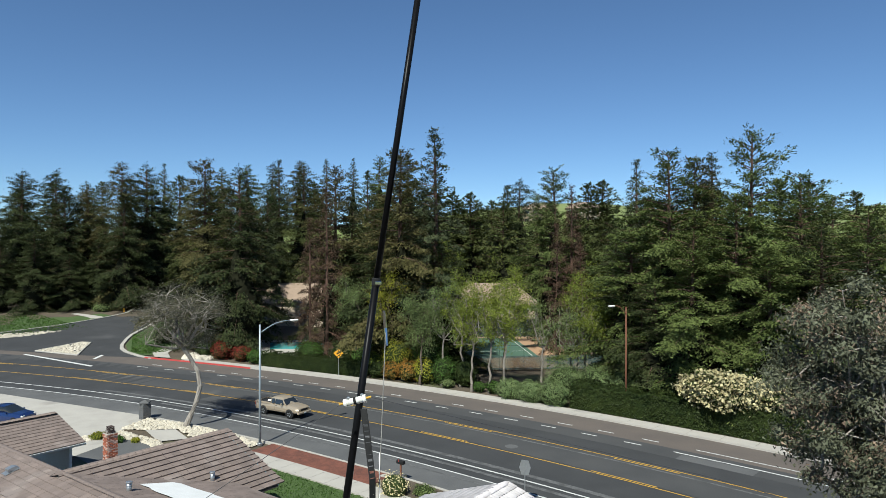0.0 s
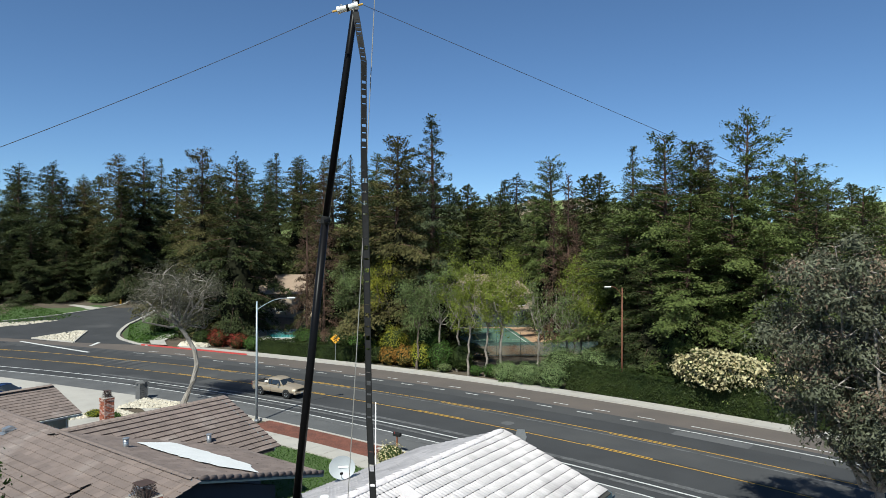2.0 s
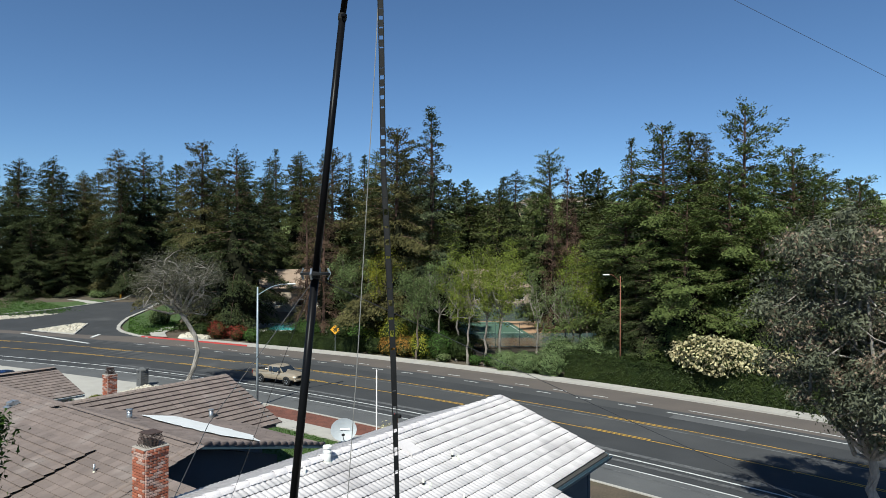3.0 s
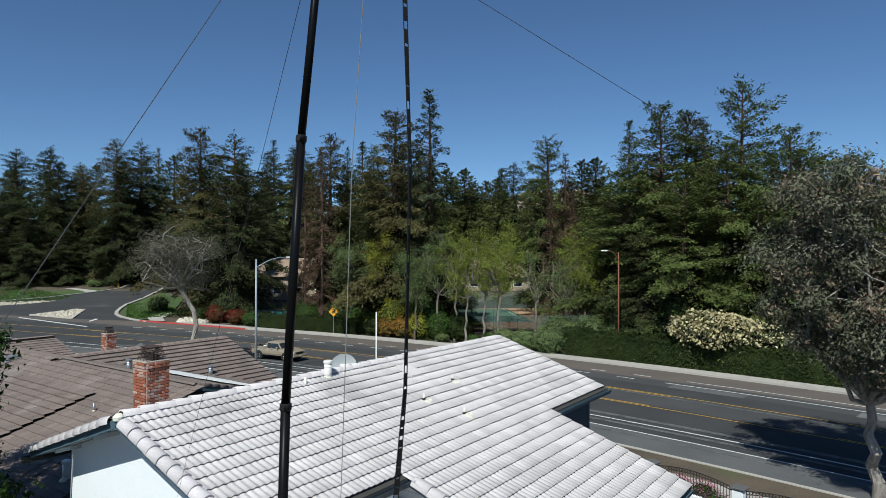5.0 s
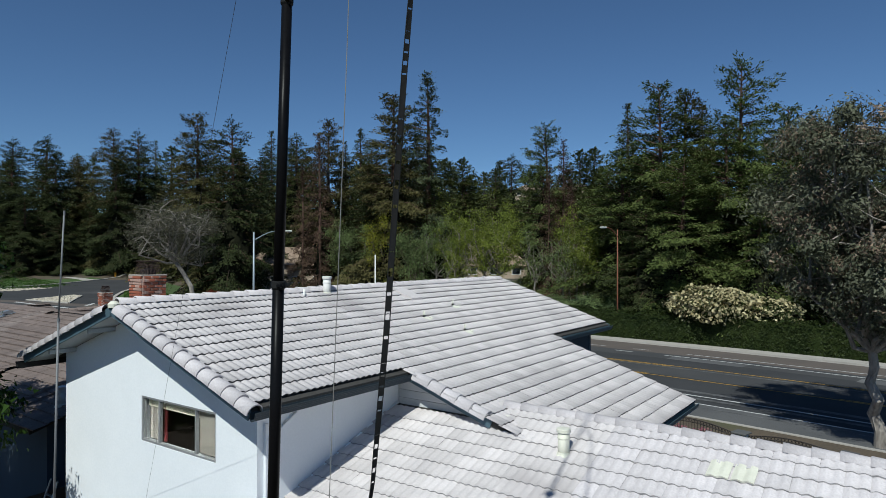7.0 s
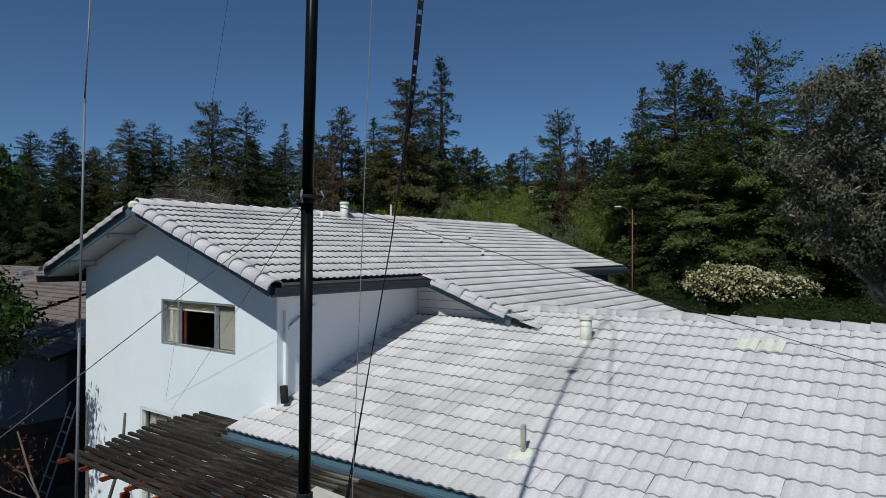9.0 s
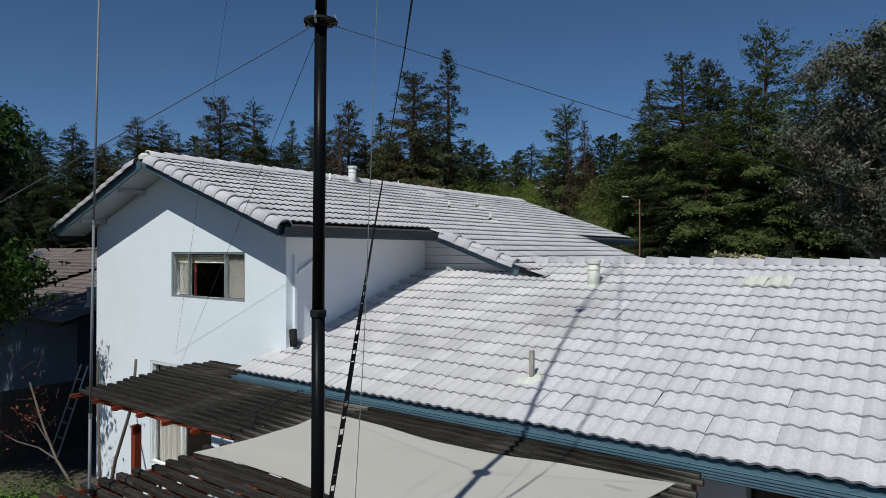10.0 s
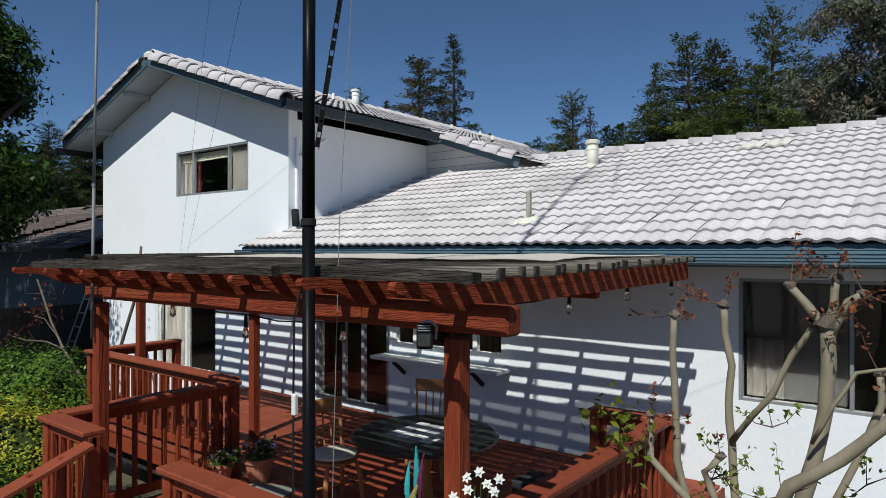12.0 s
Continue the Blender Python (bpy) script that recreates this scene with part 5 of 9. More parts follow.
for a, b in (((-44.0, NYR, NZ - 0.03), (NXE, NYR, NZ - 0.03)), ((-30.5, NYR, NZ), (-30.5, 21.6, NZ)), ((-45.6, 8.0, 4.13), (-45.6, 19.3, 4.13)), ((NXE - 0.05, NYR + 6.2, NZ - NN * 6.2 - 0.03), (NXE - 0.05, NYR, NZ - 0.03)), ((NXE - 0.05, NYR - RUN1, NZ - NS * RUN1 - 0.03), (NXE - 0.05, NYR, NZ - 0.03))):
    row_of("ridge_tile", brown_cap, a, b, 0.36, NB, seed=3)
g = Geo()
rr = random.Random(6)
NR = 20
for k in range(NR + 1):                    # ragged tongue of coating lying over both slopes
    t = k / NR
    px_, py_ = lerp(-27.5, -20.75, t), lerp(15.85, 16.2, t)
    w = (0.36 + 0.62 * math.sin(math.pi * min(1, t * 0.8 + 0.2)) ** 0.7) * (1 - 0.9 * max(0, t - 0.8) / 0.2)
    for j in range(5):
        yy = py_ + (j / 4 - 0.5) * 2 * w * (1 + rr.uniform(-0.1, 0.12))
        g.v.append((px_, yy, max(NZ - NN * (yy - NYR), NZ + 0.02 - 0.42 * (px_ + 30.5)) + 0.085))
g.f = [(5 * i + j, 5 * i + j + 1, 5 * i + j + 6, 5 * i + j + 5) for i in range(NR) for j in range(4)]
me = bpy.data.meshes.new("valley_coating"); me.from_pydata([tuple(Vector(p) - ORIGIN[NB]) for p in g.v], [], g.f)
WHITECOAT = mat("white_roof_coating", (0.72, 0.72, 0.71), (0.60, 0.60, 0.59), rough=0.75, scale=1.5, fine=14, bump=0.3, stain=(0.42, 0.41, 0.40), stain_at=0.66)
part("valley_coating", me, WHITECOAT, NB, "bright white roof coating in the valley")
# walls
g = Geo()
g.span((-43.5, NYR - RUN1 + 0.7, -0.2), (NXE - 0.6, NYR - RUN1 + 0.85, 3.0))
g.prism([(NYR - RUN1 + 0.7, -0.2), (NYR + 4.0, -0.2), (NYR + 4.0, 3.55), (NYR, NZ - 0.18), (NYR - RUN1 + 0.7, 3.15)], "x", NXE - 0.6, NXE - 0.45)
part("gable_wall", g, STUCCO_BLUE, NB, "blue-grey stucco gable wall darkened for its shade")
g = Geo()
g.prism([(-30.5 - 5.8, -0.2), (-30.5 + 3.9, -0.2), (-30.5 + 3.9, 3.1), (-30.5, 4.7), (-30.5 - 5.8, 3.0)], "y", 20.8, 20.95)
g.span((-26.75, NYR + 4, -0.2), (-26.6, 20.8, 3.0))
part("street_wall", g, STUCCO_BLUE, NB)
part("garage_wall", Geo().prism([(-49.0, -0.2), (-42.2, -0.2), (-42.2, 2.9), (-45.6, 3.95), (-49.0, 2.9)], "y", 18.6, 18.75), STUCCO, NB)
for p, q in (((NXE + 0.02, NYR + 6.2, NZ - NN * 6.2 - 0.08), (NXE + 0.02, NYR, NZ - 0.08)), ((NXE + 0.02, NYR - RUN1, NZ - NS * RUN1 - 0.08), (NXE + 0.02, NYR, NZ - 0.08))):
    barge(p, q, NB, TRIM, 0.18)
part("barge_board", Geo().beam((-26.0, 21.32, NZ - 0.42 * 4.5 - 0.06), (-30.5, 21.32, NZ - 0.06), 0.04, 0.2), GUTTER, NB)
part("barge_board", Geo().beam((-37.0, 21.62, NZ - NS * 6.5 - 0.06), (-30.5, 21.62, NZ - 0.06), 0.04, 0.2), GUTTER, NB)
part("gutter", gutter((-41.68, 8, 4.15 - NS * 3.9 - 0.02), (-41.68, 19.3, 4.15 - NS * 3.9 - 0.02), (1, 0, 0)), WHITEPL, NB, "white gutter")
# its vents
for x, y, z, h in ((-26.7, 14.1, NZ - NS * 0.9, 0.42), (-27.5, 18.6, NZ - 0.42 * 3.0, 0.42)):
    pipe_vent("flue_vent", x, y, z, 0.11, h, "grey metal flue vent on the brown roof", True, STEEL)
for x, y in ((-20.9, 9.4), (-22.7, 10.7), (-21.2, 11.4)):
    pipe_vent("vent_pipe", x, y, NZ - NS * (NYR - y) + 0.03, 0.04, 0.26, "thin grey vent pipe in flashing", False, STEEL)
pipe_vent("flue_vent", -18.9, 8.1, NZ - NS * (NYR - 8.1) + 0.02, 0.11, 0.42, "pale metal flue vent near the eave", True, WHITEPL)
for x, y in ((-33.6, 12.3), (-21.7, 12.0)):
    e = thing("hood_vent", (x, y, NZ - NS * (NYR - y)), "grey metal hood vent on the brown roof", "roof vent")
    z = NZ - NS * (NYR - y)
    part("flashing", Geo().prism([(y - 0.35, z - NS * 0.35 + 0.045), (y + 0.25, z + NS * 0.25 + 0.045), (y + 0.25, z + NS * 0.25 + 0.055), (y - 0.35, z - NS * 0.35 + 0.055)], "x", x - 0.25, x + 0.25), STEEL, e)
    part("hood", Geo().prism([(y - 0.22, z + 0.06), (y - 0.22, z + 0.16), (y + 0.05, z + 0.24), (y + 0.2, z + 0.2), (y + 0.2, z + 0.08)], "x", x - 0.18, x + 0.18), STEEL, e)


# ---- deck ----
deck = thing("deck", (-4.5, 4.0, 0.0), "red painted timber deck against the house", "deck")
DX0, DX1, DY0, DYB = -5.85, -1.75, 1.72, 3.62       # main part; the west part lies behind DYB
WXD = -9.3
g = Geo()
rd = random.Random(2)
bd = 0.142
nb = int((WALL_Y - 0.02 - DY0) / bd)
bmes = {}
def deck_board(x0, x1, y, z, w=bd, h=0.035):
    key = (round(x1 - x0, 2), w, h)
    if key not in bmes:
        me = Geo().box((0, 0, 0), (x1 - x0, w - 0.006, h), 0.004).mesh("board")
        me.materials.append(REDTOP)
        bmes[key] = me
    piece("board", bmes[key], Matrix.Translation(((x0 + x1) / 2, y, z + rd.uniform(-0.0015, 0.0015))), deck)
for k in range(nb):
    yy = DY0 + (k + 0.5) * bd
    if yy < DYB:
        deck_board(DX0, DX1, yy, DECK - 0.018)
    else:
        deck_board(-5.2, DX1, yy, DECK - 0.018)
        deck_board(WXD, -5.206, yy, DECK - 0.018)
g = Geo()
g.span((DX0 + 0.02, DY0 - 0.03, 0.50), (DX1, DY0, DECK - 0.04), 0.005)
g.span((DX0 - 0.03, DY0, 0.50), (DX0, DYB, DECK - 0.04), 0.005)
g.span((WXD, DYB - 0.03, 0.50), (DX0 - 0.03, DYB, DECK - 0.04), 0.005)
g.span((DX1, DY0, 0.50), (DX1 + 0.03, WALL_Y - 0.02, DECK - 0.04), 0.005)
part("skirt", g, REDWOOD, deck, "red painted deck fascia")
# dark block in place of the shade beneath the open deck
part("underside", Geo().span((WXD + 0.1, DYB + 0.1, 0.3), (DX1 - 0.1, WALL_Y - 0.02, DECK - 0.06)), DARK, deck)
# steps down to the yard
for k in range(3):
    part("step", Geo().span((-4.92, DY0 - 0.32 - 0.30 * k, DECK - 0.19 * (k + 1) - 0.04), (-3.86, DY0 - 0.03 - 0.30 * k, DECK - 0.19 * (k + 1)), 0.006), REDTOP, deck, "red painted step")
part("landing", Geo().span((-5.2, -0.6, 0.0), (-3.5, DY0 - 0.95, 0.14), 0.01), CONCRETE, deck)


def railing(name, p, q, z0, top, label, posts=True, cap_w=0.175, n=None):
    """A deck rail from p to q: wide cap, rails, square balusters, end posts."""
    p, q = Vector((*p, 0)), Vector((*q, 0))
    d = (q - p)
    L = d.length
    e = thing(name, (p.x, p.y, z0), label, "railing", "deck railings")
    up = Vector((0, 0, 1))
    part("cap", Geo().beam(p + up * (top - 0.02), q + up * (top - 0.02), cap_w, 0.04, 0.008), REDTOP, e, "wide red cap board")
    part("top_rail", Geo().beam(p + up * (top - 0.09), q + up * (top - 0.09), 0.04, 0.09, 0.005), REDWOOD, e)
    part("bottom_rail", Geo().beam(p + up * (z0 + 0.10), q + up * (z0 + 0.10), 0.04, 0.09, 0.005), REDWOOD, e)
    nb = n or max(2, int(L / 0.135))
    bal = Geo().box((0, 0, 0), (0.038, 0.038, top - z0 - 0.22), 0.004).mesh("baluster")
    bal.materials.append(RED_Z)
    for k in range(nb):
        c = p + d * ((k + 0.7) / (nb + 0.4)) + up * ((top + z0) / 2)
        piece("baluster", bal, Matrix.Translation(c) @ Matrix.Rotation(math.atan2(d.y, d.x), 4, "Z"), e)
    if posts:
        for c in (p, q):
            c2 = c + (d / L) * (0.045 if c is p else -0.045)
            part("post", Geo().box(c2 + up * ((top + z0) / 2 - 0.05), (0.09, 0.09, top - z0 + 0.02), 0.006), REDWOOD, e)
    return e


RT = 1.70
railing("deck_railing", (-9.25, 3.64), (-5.95, 3.64), DECK, RT, "red painted deck railing with square balusters")
railing("deck_railing", (-5.82, 1.86), (-5.82, 3.60), DECK, RT, "red painted deck railing with square balusters")
railing("deck_railing", (-9.25, 3.75), (-9.25, 4.95), DECK, RT, "red painted deck railing end by the house")
railing("deck_railing", (-5.82, 1.80), (-5.0, 1.80), DECK - 0.1, RT, "short red railing beside the steps", n=5)
railing("deck_railing", (-3.86, 1.74), (-2.1, 1.74), DECK, RT, "red painted front railing of the deck")
railing("deck_railing", (-1.80, 1.8), (-1.80, 4.72), DECK, RT, "red painted side railing of the deck")
railing("deck_railing", (-2.42, 4.80), (-1.70, 4.80), DECK, RT, "short red return of the deck railing", n=4)
e = thing("stair_railing", (-4.95, 1.7, 0.7), "sloping red stair rail down from the deck", "railing", "deck railings")
part("cap", Geo().beam((-4.95, 1.75, 1.62), (-4.95, 0.2, 1.05), 0.15, 0.04, 0.008), REDTOP, e)
for k in range(7):
    yy = 1.55 - 0.2 * k
    part("baluster", Geo().box((-4.95, yy, 0.95 - 0.07 * k + 0.2), (0.038, 0.038, 0.85), 0.004), REDWOOD, e)
part("bottom_rail", Geo().beam((-4.95, 1.75, 0.85), (-4.95, 0.2, 0.28), 0.04, 0.09), REDWOOD, e)

# ---- pergola ----
perg = thing("pergola", (-4.5, 3.5, DECK), "red timber pergola with weathered grey slats", "pergola")
PZ = 3.0
for x, y in ((-5.69, 2.16), (-1.94, 2.2), (-6.73, 4.47), (-8.78, 4.10)):
    part("post", Geo().box((x, y, (DECK + 2.6) / 2 + (0 if y > 2.3 or x > -3 else -0.2)), (0.10, 0.10, 2.6 - DECK + (0 if y > 2.3 or x > -3 else 0.4)), 0.008), RED_Z, perg, "square red post")
def rough_beam(p, q, w, h):
    return Geo().beam(p, q, w, h, 0.014)
part("beam", rough_beam((-5.95, 2.2, 2.705), (-1.60, 2.2, 2.705), 0.13, 0.145), RED_X, perg, "heavy red front beam")
part("beam", rough_beam((-10.3, 4.3, 2.73), (-2.2, 4.45, 2.73), 0.10, 0.14), RED_X, perg)


def sag(y):
    """The roof falls a little from the house to its front edge."""
    return -0.0115 * (5.4 - y)


def rafter(x, y0, y1):
    """A rafter along y whose front tail is cut to a rounded nose and a long double curve."""
    tail = [(0.0, 0.0), (-0.012, -0.014), (-0.010, -0.034), (0.006, -0.050), (0.035, -0.058), (0.075, -0.052), (0.12, -0.050), (0.17, -0.058), (0.23, -0.078), (0.30, -0.112), (0.37, -0.140), (0.44, -0.155), (0.50, -0.160)]
    low = [(y0 + a, PZ - 0.052 + sag(y0 + a) + b) for a, b in tail]
    pf = low + [(y1, PZ - 0.212 + sag(y1)), (y1, PZ - 0.052 + sag(y1))]
    return Geo().prism(pf, "x", x - 0.021, x + 0.021)


for k in range(8):
    x = -5.97 + 0.59 * k
    part("rafter", rafter(x, 1.60 + 0.01 * (k % 3), 5.5), RED_Y, perg, "red rafter with a scalloped tail")
for k in range(6):
    part("rafter", rafter(-9.86 + 0.60 * k, 3.72 + 0.012 * (k % 2), 6.2 if k < 3 else 5.5), RED_Y, perg, "red rafter with a scalloped tail")
rs = random.Random(8)
smes = {}
def slat(x0, x1, y, dz=0.0, yaw=0.0):
    key = round(x1 - x0, 1)
    v = rs.randint(0, 2)
    if (key, v) not in smes:
        g = Geo()
        L, n = key, 9
        vs, fs = [], []
        for i in range(n):
            t = i / (n - 1)
            x = (t - 0.5) * L
            w, h = 0.031 + rs.uniform(-0.004, 0.003), 0.025 + rs.uniform(-0.004, 0.003)
            oy, oz = rs.uniform(-0.006, 0.006), rs.uniform(-0.005, 0.005)
            vs += [(x, oy - w, oz - h), (x, oy + w, oz - h), (x, oy + w + 0.002, oz + h * 0.7), (x, oy + w * 0.86, oz + h), (x, oy - w * 0.86, oz + h), (x, oy - w - 0.002, oz + h * 0.7)]
        for i in range(n - 1):
            fs += [(i * 6 + k, i * 6 + (k + 1) % 6, (i + 1) * 6 + (k + 1) % 6, (i + 1) * 6 + k) for k in range(6)]
        fs += [tuple(range(5, -1, -1)), tuple((n - 1) * 6 + k for k in range(6))]
        me = Geo().add(vs, fs).mesh("slat")
        me.materials.append(GREYWOOD)
        smes[key, v] = me
    m = Matrix.Translation(((x0 + x1) / 2, y, PZ - 0.026 + sag(y) + dz)) @ Matrix.Rotation(yaw + rs.uniform(-0.004, 0.004), 4, "Z") @ Matrix.Scale((x1 - x0) / key, 4, (1, 0, 0))
    piece("slat", smes[key, v], m, perg)
SP = 0.1525                                  # slat spacing
for k in range(26):
    y = 1.71 + SP * k
    if y > 5.54:
        break
    if k == 0:
        slat(-5.85, -2.75, y)
        slat(-2.33, -1.45, y - 0.04)
        continue
    xr = -1.50 - 0.010 * k + rs.uniform(-0.05, 0.05)
    if y < 3.75:
        if k % 3:
            slat(-5.98 + rs.uniform(-0.08, 0.1), -5.55, y, 0.006)
        slat(-5.98 if k % 3 == 0 else -5.66, xr, y + rs.uniform(-0.008, 0.008))
    else:
        slat(-9.85 - 0.05 * (k - 14) + rs.uniform(-0.07, 0.07), -5.80, y, 0.006)
        slat(-5.86, xr, y)
for k in range(6):
    slat(-10.5 + rs.uniform(-0.05, 0.05), -8.95, 5.58 + SP * k)
# shade cloth lying on the slats
vs, nu, nv = [], 26, 14
c00, c10, c11, c01 = Vector((-5.92, 3.18, 0)), Vector((-1.80, 2.92, 0)), Vector((-1.88, 5.10, 0)), Vector((-6.05, 5.02, 0))
for j in range(nv + 1):
    for i in range(nu + 1):
        u, v = i / nu, j / nv
        p = (c00.lerp(c10, u)).lerp(c01.lerp(c11, u), v)
        pull = 0.18 * math.sin(math.pi * u) * (1 if v < 0.5 else -1) * abs(2 * v - 1) ** 2 + 0.03 * math.sin(9 * u)*abs(2 * v - 1)
        side = 0.16 * math.sin(math.pi * v) * (1 if u < 0.5 else -1) * abs(2 * u - 1) ** 3
        z = PZ + 0.012 + sag(p.y + pull) + 0.010 * math.sin(v * 40) ** 2 + 0.012 * noise.noise(Vector((u * 6, v * 5, 1)))
        vs.append((p.x + side, p.y + pull, z))
fs = [(j * (nu + 1) + i, j * (nu + 1) + i + 1, (j + 1) * (nu + 1) + i + 1, (j + 1) * (nu + 1) + i) for j in range(nv) for i in range(nu)]
n0 = len(vs)
g = Geo().add(vs + [(a, b, c - 0.004) for a, b, c in vs], fs + [tuple(n0 + q for q in reversed(f)) for f in fs])
solo("shade_cloth", g, CANVAS, "beige shade cloth stretched over the pergola slats", "shade cloth", smooth=True)

# string lights
BULB = glass("bulb_glass", (0.95, 0.9, 0.8))
e = thing("string_lights", (-4.0, 3.0, 2.6), "black string of clear glass bulbs under the pergola", "string lights")
BP = [(-5.5, 2.4, 2.62), (-4.97, 2.4, 2.56), (-4.27, 2.6, 2.42), (-3.61, 3.0, 2.40), (-2.9, 3.6, 2.50), (-2.48, 4.5, 2.57), (-2.26, 5.2, 2.65), (-2.0, 5.6, 2.69)]
path = []
for a, b in zip(BP, BP[1:]):
    for t in (0, 0.33, 0.66):
        p = Vector(a).lerp(Vector(b), t)
        path.append((p.x, p.y, p.z + 0.13 - 0.05 * math.sin(math.pi * t)))
path.append((BP[-1][0], BP[-1][1], BP[-1][2] + 0.13))
part("cable", Geo().tube(path, 0.006, 5), RUBBER, e)
for x, y, z in BP[1:]:
    part("socket", Geo().tube([(x, y, z + 0.12), (x, y, z + 0.03)], [0.012, 0.018], 8), RUBBER, e)
    part("bulb", Geo().lathe((x, y, z - 0.06), [(0.005, 0), (0.02, 0.012), (0.027, 0.035), (0.022, 0.065), (0.014, 0.09)], 10), BULB, e, smooth=True)
# flood light at the corner post
e = thing("flood_light", (-2.0, 2.12, 2.6), "black flood light on the pergola post", "flood light")
CARBON = mat("dark_lens", (0.02, 0.02, 0.022), (0.05, 0.05, 0.05), rough=0.25, fine=90, bump=0.05)
LF = Matrix.Rotation(radians(36), 3, "Z")
part("housing", Geo().box((-2.035, 2.06, 2.615), (0.082, 0.05, 0.125), 0.008, LF), RUBBER, e)
part("glass", Geo().box((-2.02, 2.037, 2.595), (0.062, 0.008, 0.06), 0.003, LF), CARBON, e, "dark lens plate")
for k in range(3):
    part("fin", Geo().box((-2.02, 2.037, 2.645 + 0.012 * k), (0.066, 0.010, 0.005), 0.001, LF), STEEL, e)
part("bracket", Geo().tube([(-2.0, 2.10, 2.60), (-1.975, 2.08, 2.665), (-2.0, 2.06, 2.69), (-2.04, 2.05, 2.685)], 0.008, 6), STEEL, e)

# table and chairs
e = thing("round_table", (-3.5, 3.85, DECK), "round dark table with a tiled pale centre", "table")
part("tabletop", Geo().lathe((-3.5, 3.85, DECK + 0.70), [(0.60, 0.0), (0.63, 0.012), (0.63, 0.03), (0.60, 0.04)], 40), TABLETOP, e)
for i in range(4):
    for j in range(4):
        part("tile", Geo().box((-3.68 + 0.12 * i, 3.67 + 0.12 * j, DECK + 0.743), (0.112, 0.112, 0.008), 0.003), (WHITEPL if (i + j) % 2 else dm), e)
part("stem", Geo().lathe((-3.5, 3.85, DECK), [(0.05, 0.08), (0.07, 0.2), (0.045, 0.4), (0.09, 0.68), (0.12, 0.70)], 16), HONEYWOOD, e, "turned wooden stem", smooth=True)
for k in range(4):
    a = k * math.pi / 2 + 0.4
    part("leg", Geo().beam((-3.5, 3.85, DECK + 0.14), (-3.5 + 0.36 * math.cos(a), 3.85 + 0.36 * math.sin(a), DECK + 0.03), 0.06, 0.05), HONEYWOOD, e)


def chair(x, y, yaw, label):
    e = thing("dining_chair", (0, 0, 0), label, "chair", "chairs round the table")
    part("seat", Geo().lathe((0, 0, 0.42), [(0.19, 0), (0.21, 0.012), (0.21, 0.03), (0.18, 0.036)], 20), HONEYWOOD, e)
    part("cushion", Geo().lathe((0, 0, 0.457), [(0.15, 0), (0.20, 0.015), (0.20, 0.04), (0.14, 0.055)], 20), CUSHION, e, "beige seat cushion", smooth=True)
    for sx in (-1, 1):
        for sy in (-1, 1):
            part("leg", Geo().tube([(sx * 0.14, sy * 0.14, 0.43), (sx * 0.17, sy * 0.17, 0.28), (sx * 0.19, sy * 0.19, 0.0)], [0.016, 0.024, 0.012], 8), HONEYWOOD, e)
        part("back_post", Geo().tube([(sx * 0.16, 0.16, 0.43), (sx * 0.185, 0.24, 0.90)], [0.016, 0.013], 8), HONEYWOOD, e)
    for k in (-1, 0, 1):
        part("spindle", Geo().tube([(k * 0.07, 0.175, 0.43), (k * 0.08, 0.235, 0.80)], 0.009, 6), HONEYWOOD, e)
    part("backrest", Geo().beam((-0.20, 0.245, 0.86), (0.20, 0.245, 0.86), 0.025, 0.13, 0.01), HONEYWOOD, e)
    part("stretcher", Geo().beam((-0.17, 0, 0.2), (0.17, 0, 0.2), 0.02, 0.02), HONEYWOOD, e)
    e.matrix_basis = pose(x, y, DECK, 0, 0, yaw)
    return e
chair(-4.3, 3.55, 75, "honey-coloured wooden chair with a beige cushion")
chair(-4.2, 4.75, 25, "honey-coloured wooden chair behind the round table")


def pot_plant(x, y, z, r, h, leaves, flowers, label, seed):
    e = thing("flower_pot", (x, y, z), label, "potted plant")
    part("pot", Geo().lathe((x, y, z), [(r * 0.68, 0), (r * 0.92, h * 0.8), (r * 1.04, h * 0.82), (r * 1.04, h), (r * 0.9, h), (r * 0.85, h * 0.9)], 18), TERRACOTTA, e, smooth=False)
    rng = np.random.default_rng(seed)
    P = rng.normal(size=(160, 3)) * [r * 0.6, r * 0.6, r * 0.35] + [x, y, z + h + r * 0.35]
    tagged(part("leaves", quads_mesh("leaves", cards(P, np.full(160, 0.06), rng, 0.6, 0.3), at=ORIGIN[e]), leaves, e), kind="stuff")
    Pf = rng.normal(size=(26, 3)) * [r * 0.6, r * 0.6, r * 0.2] + [x, y, z + h + r * 0.75]
    tagged(part("blossom", quads_mesh("blossom", cards(Pf, np.full(26, 0.05), rng, 0.9, 0.4), at=ORIGIN[e]), flowers, e), kind="stuff")
    return e
PETAL = mat("white_lilac_petals", (0.62, 0.60, 0.68), (0.35, 0.28, 0.5), rough=0.6, island=0.2, bump=0, translucent=0.2)
PETALW = mat("white_petals", (0.78, 0.77, 0.72), (0.7, 0.68, 0.62), rough=0.6, island=0.08, bump=0, translucent=0.2)
pot_plant(-5.72, 3.36, DECK, 0.115, 0.17, L_GREEN, PETAL, "terracotta pot of white and lilac pansies", 3)
pot_plant(-5.42, 3.58, DECK, 0.15, 0.23, L_GREEN, PETAL, "dark terracotta pot of small pansies", 4)
solo("door_mat", Geo().box((-5.1, 3.42, DECK + 0.008), (0.5, 0.32, 0.012), 0.003, Matrix.Rotation(0.3, 3, "Z")), ROPE, "pale worn mat on the deck", "mat")
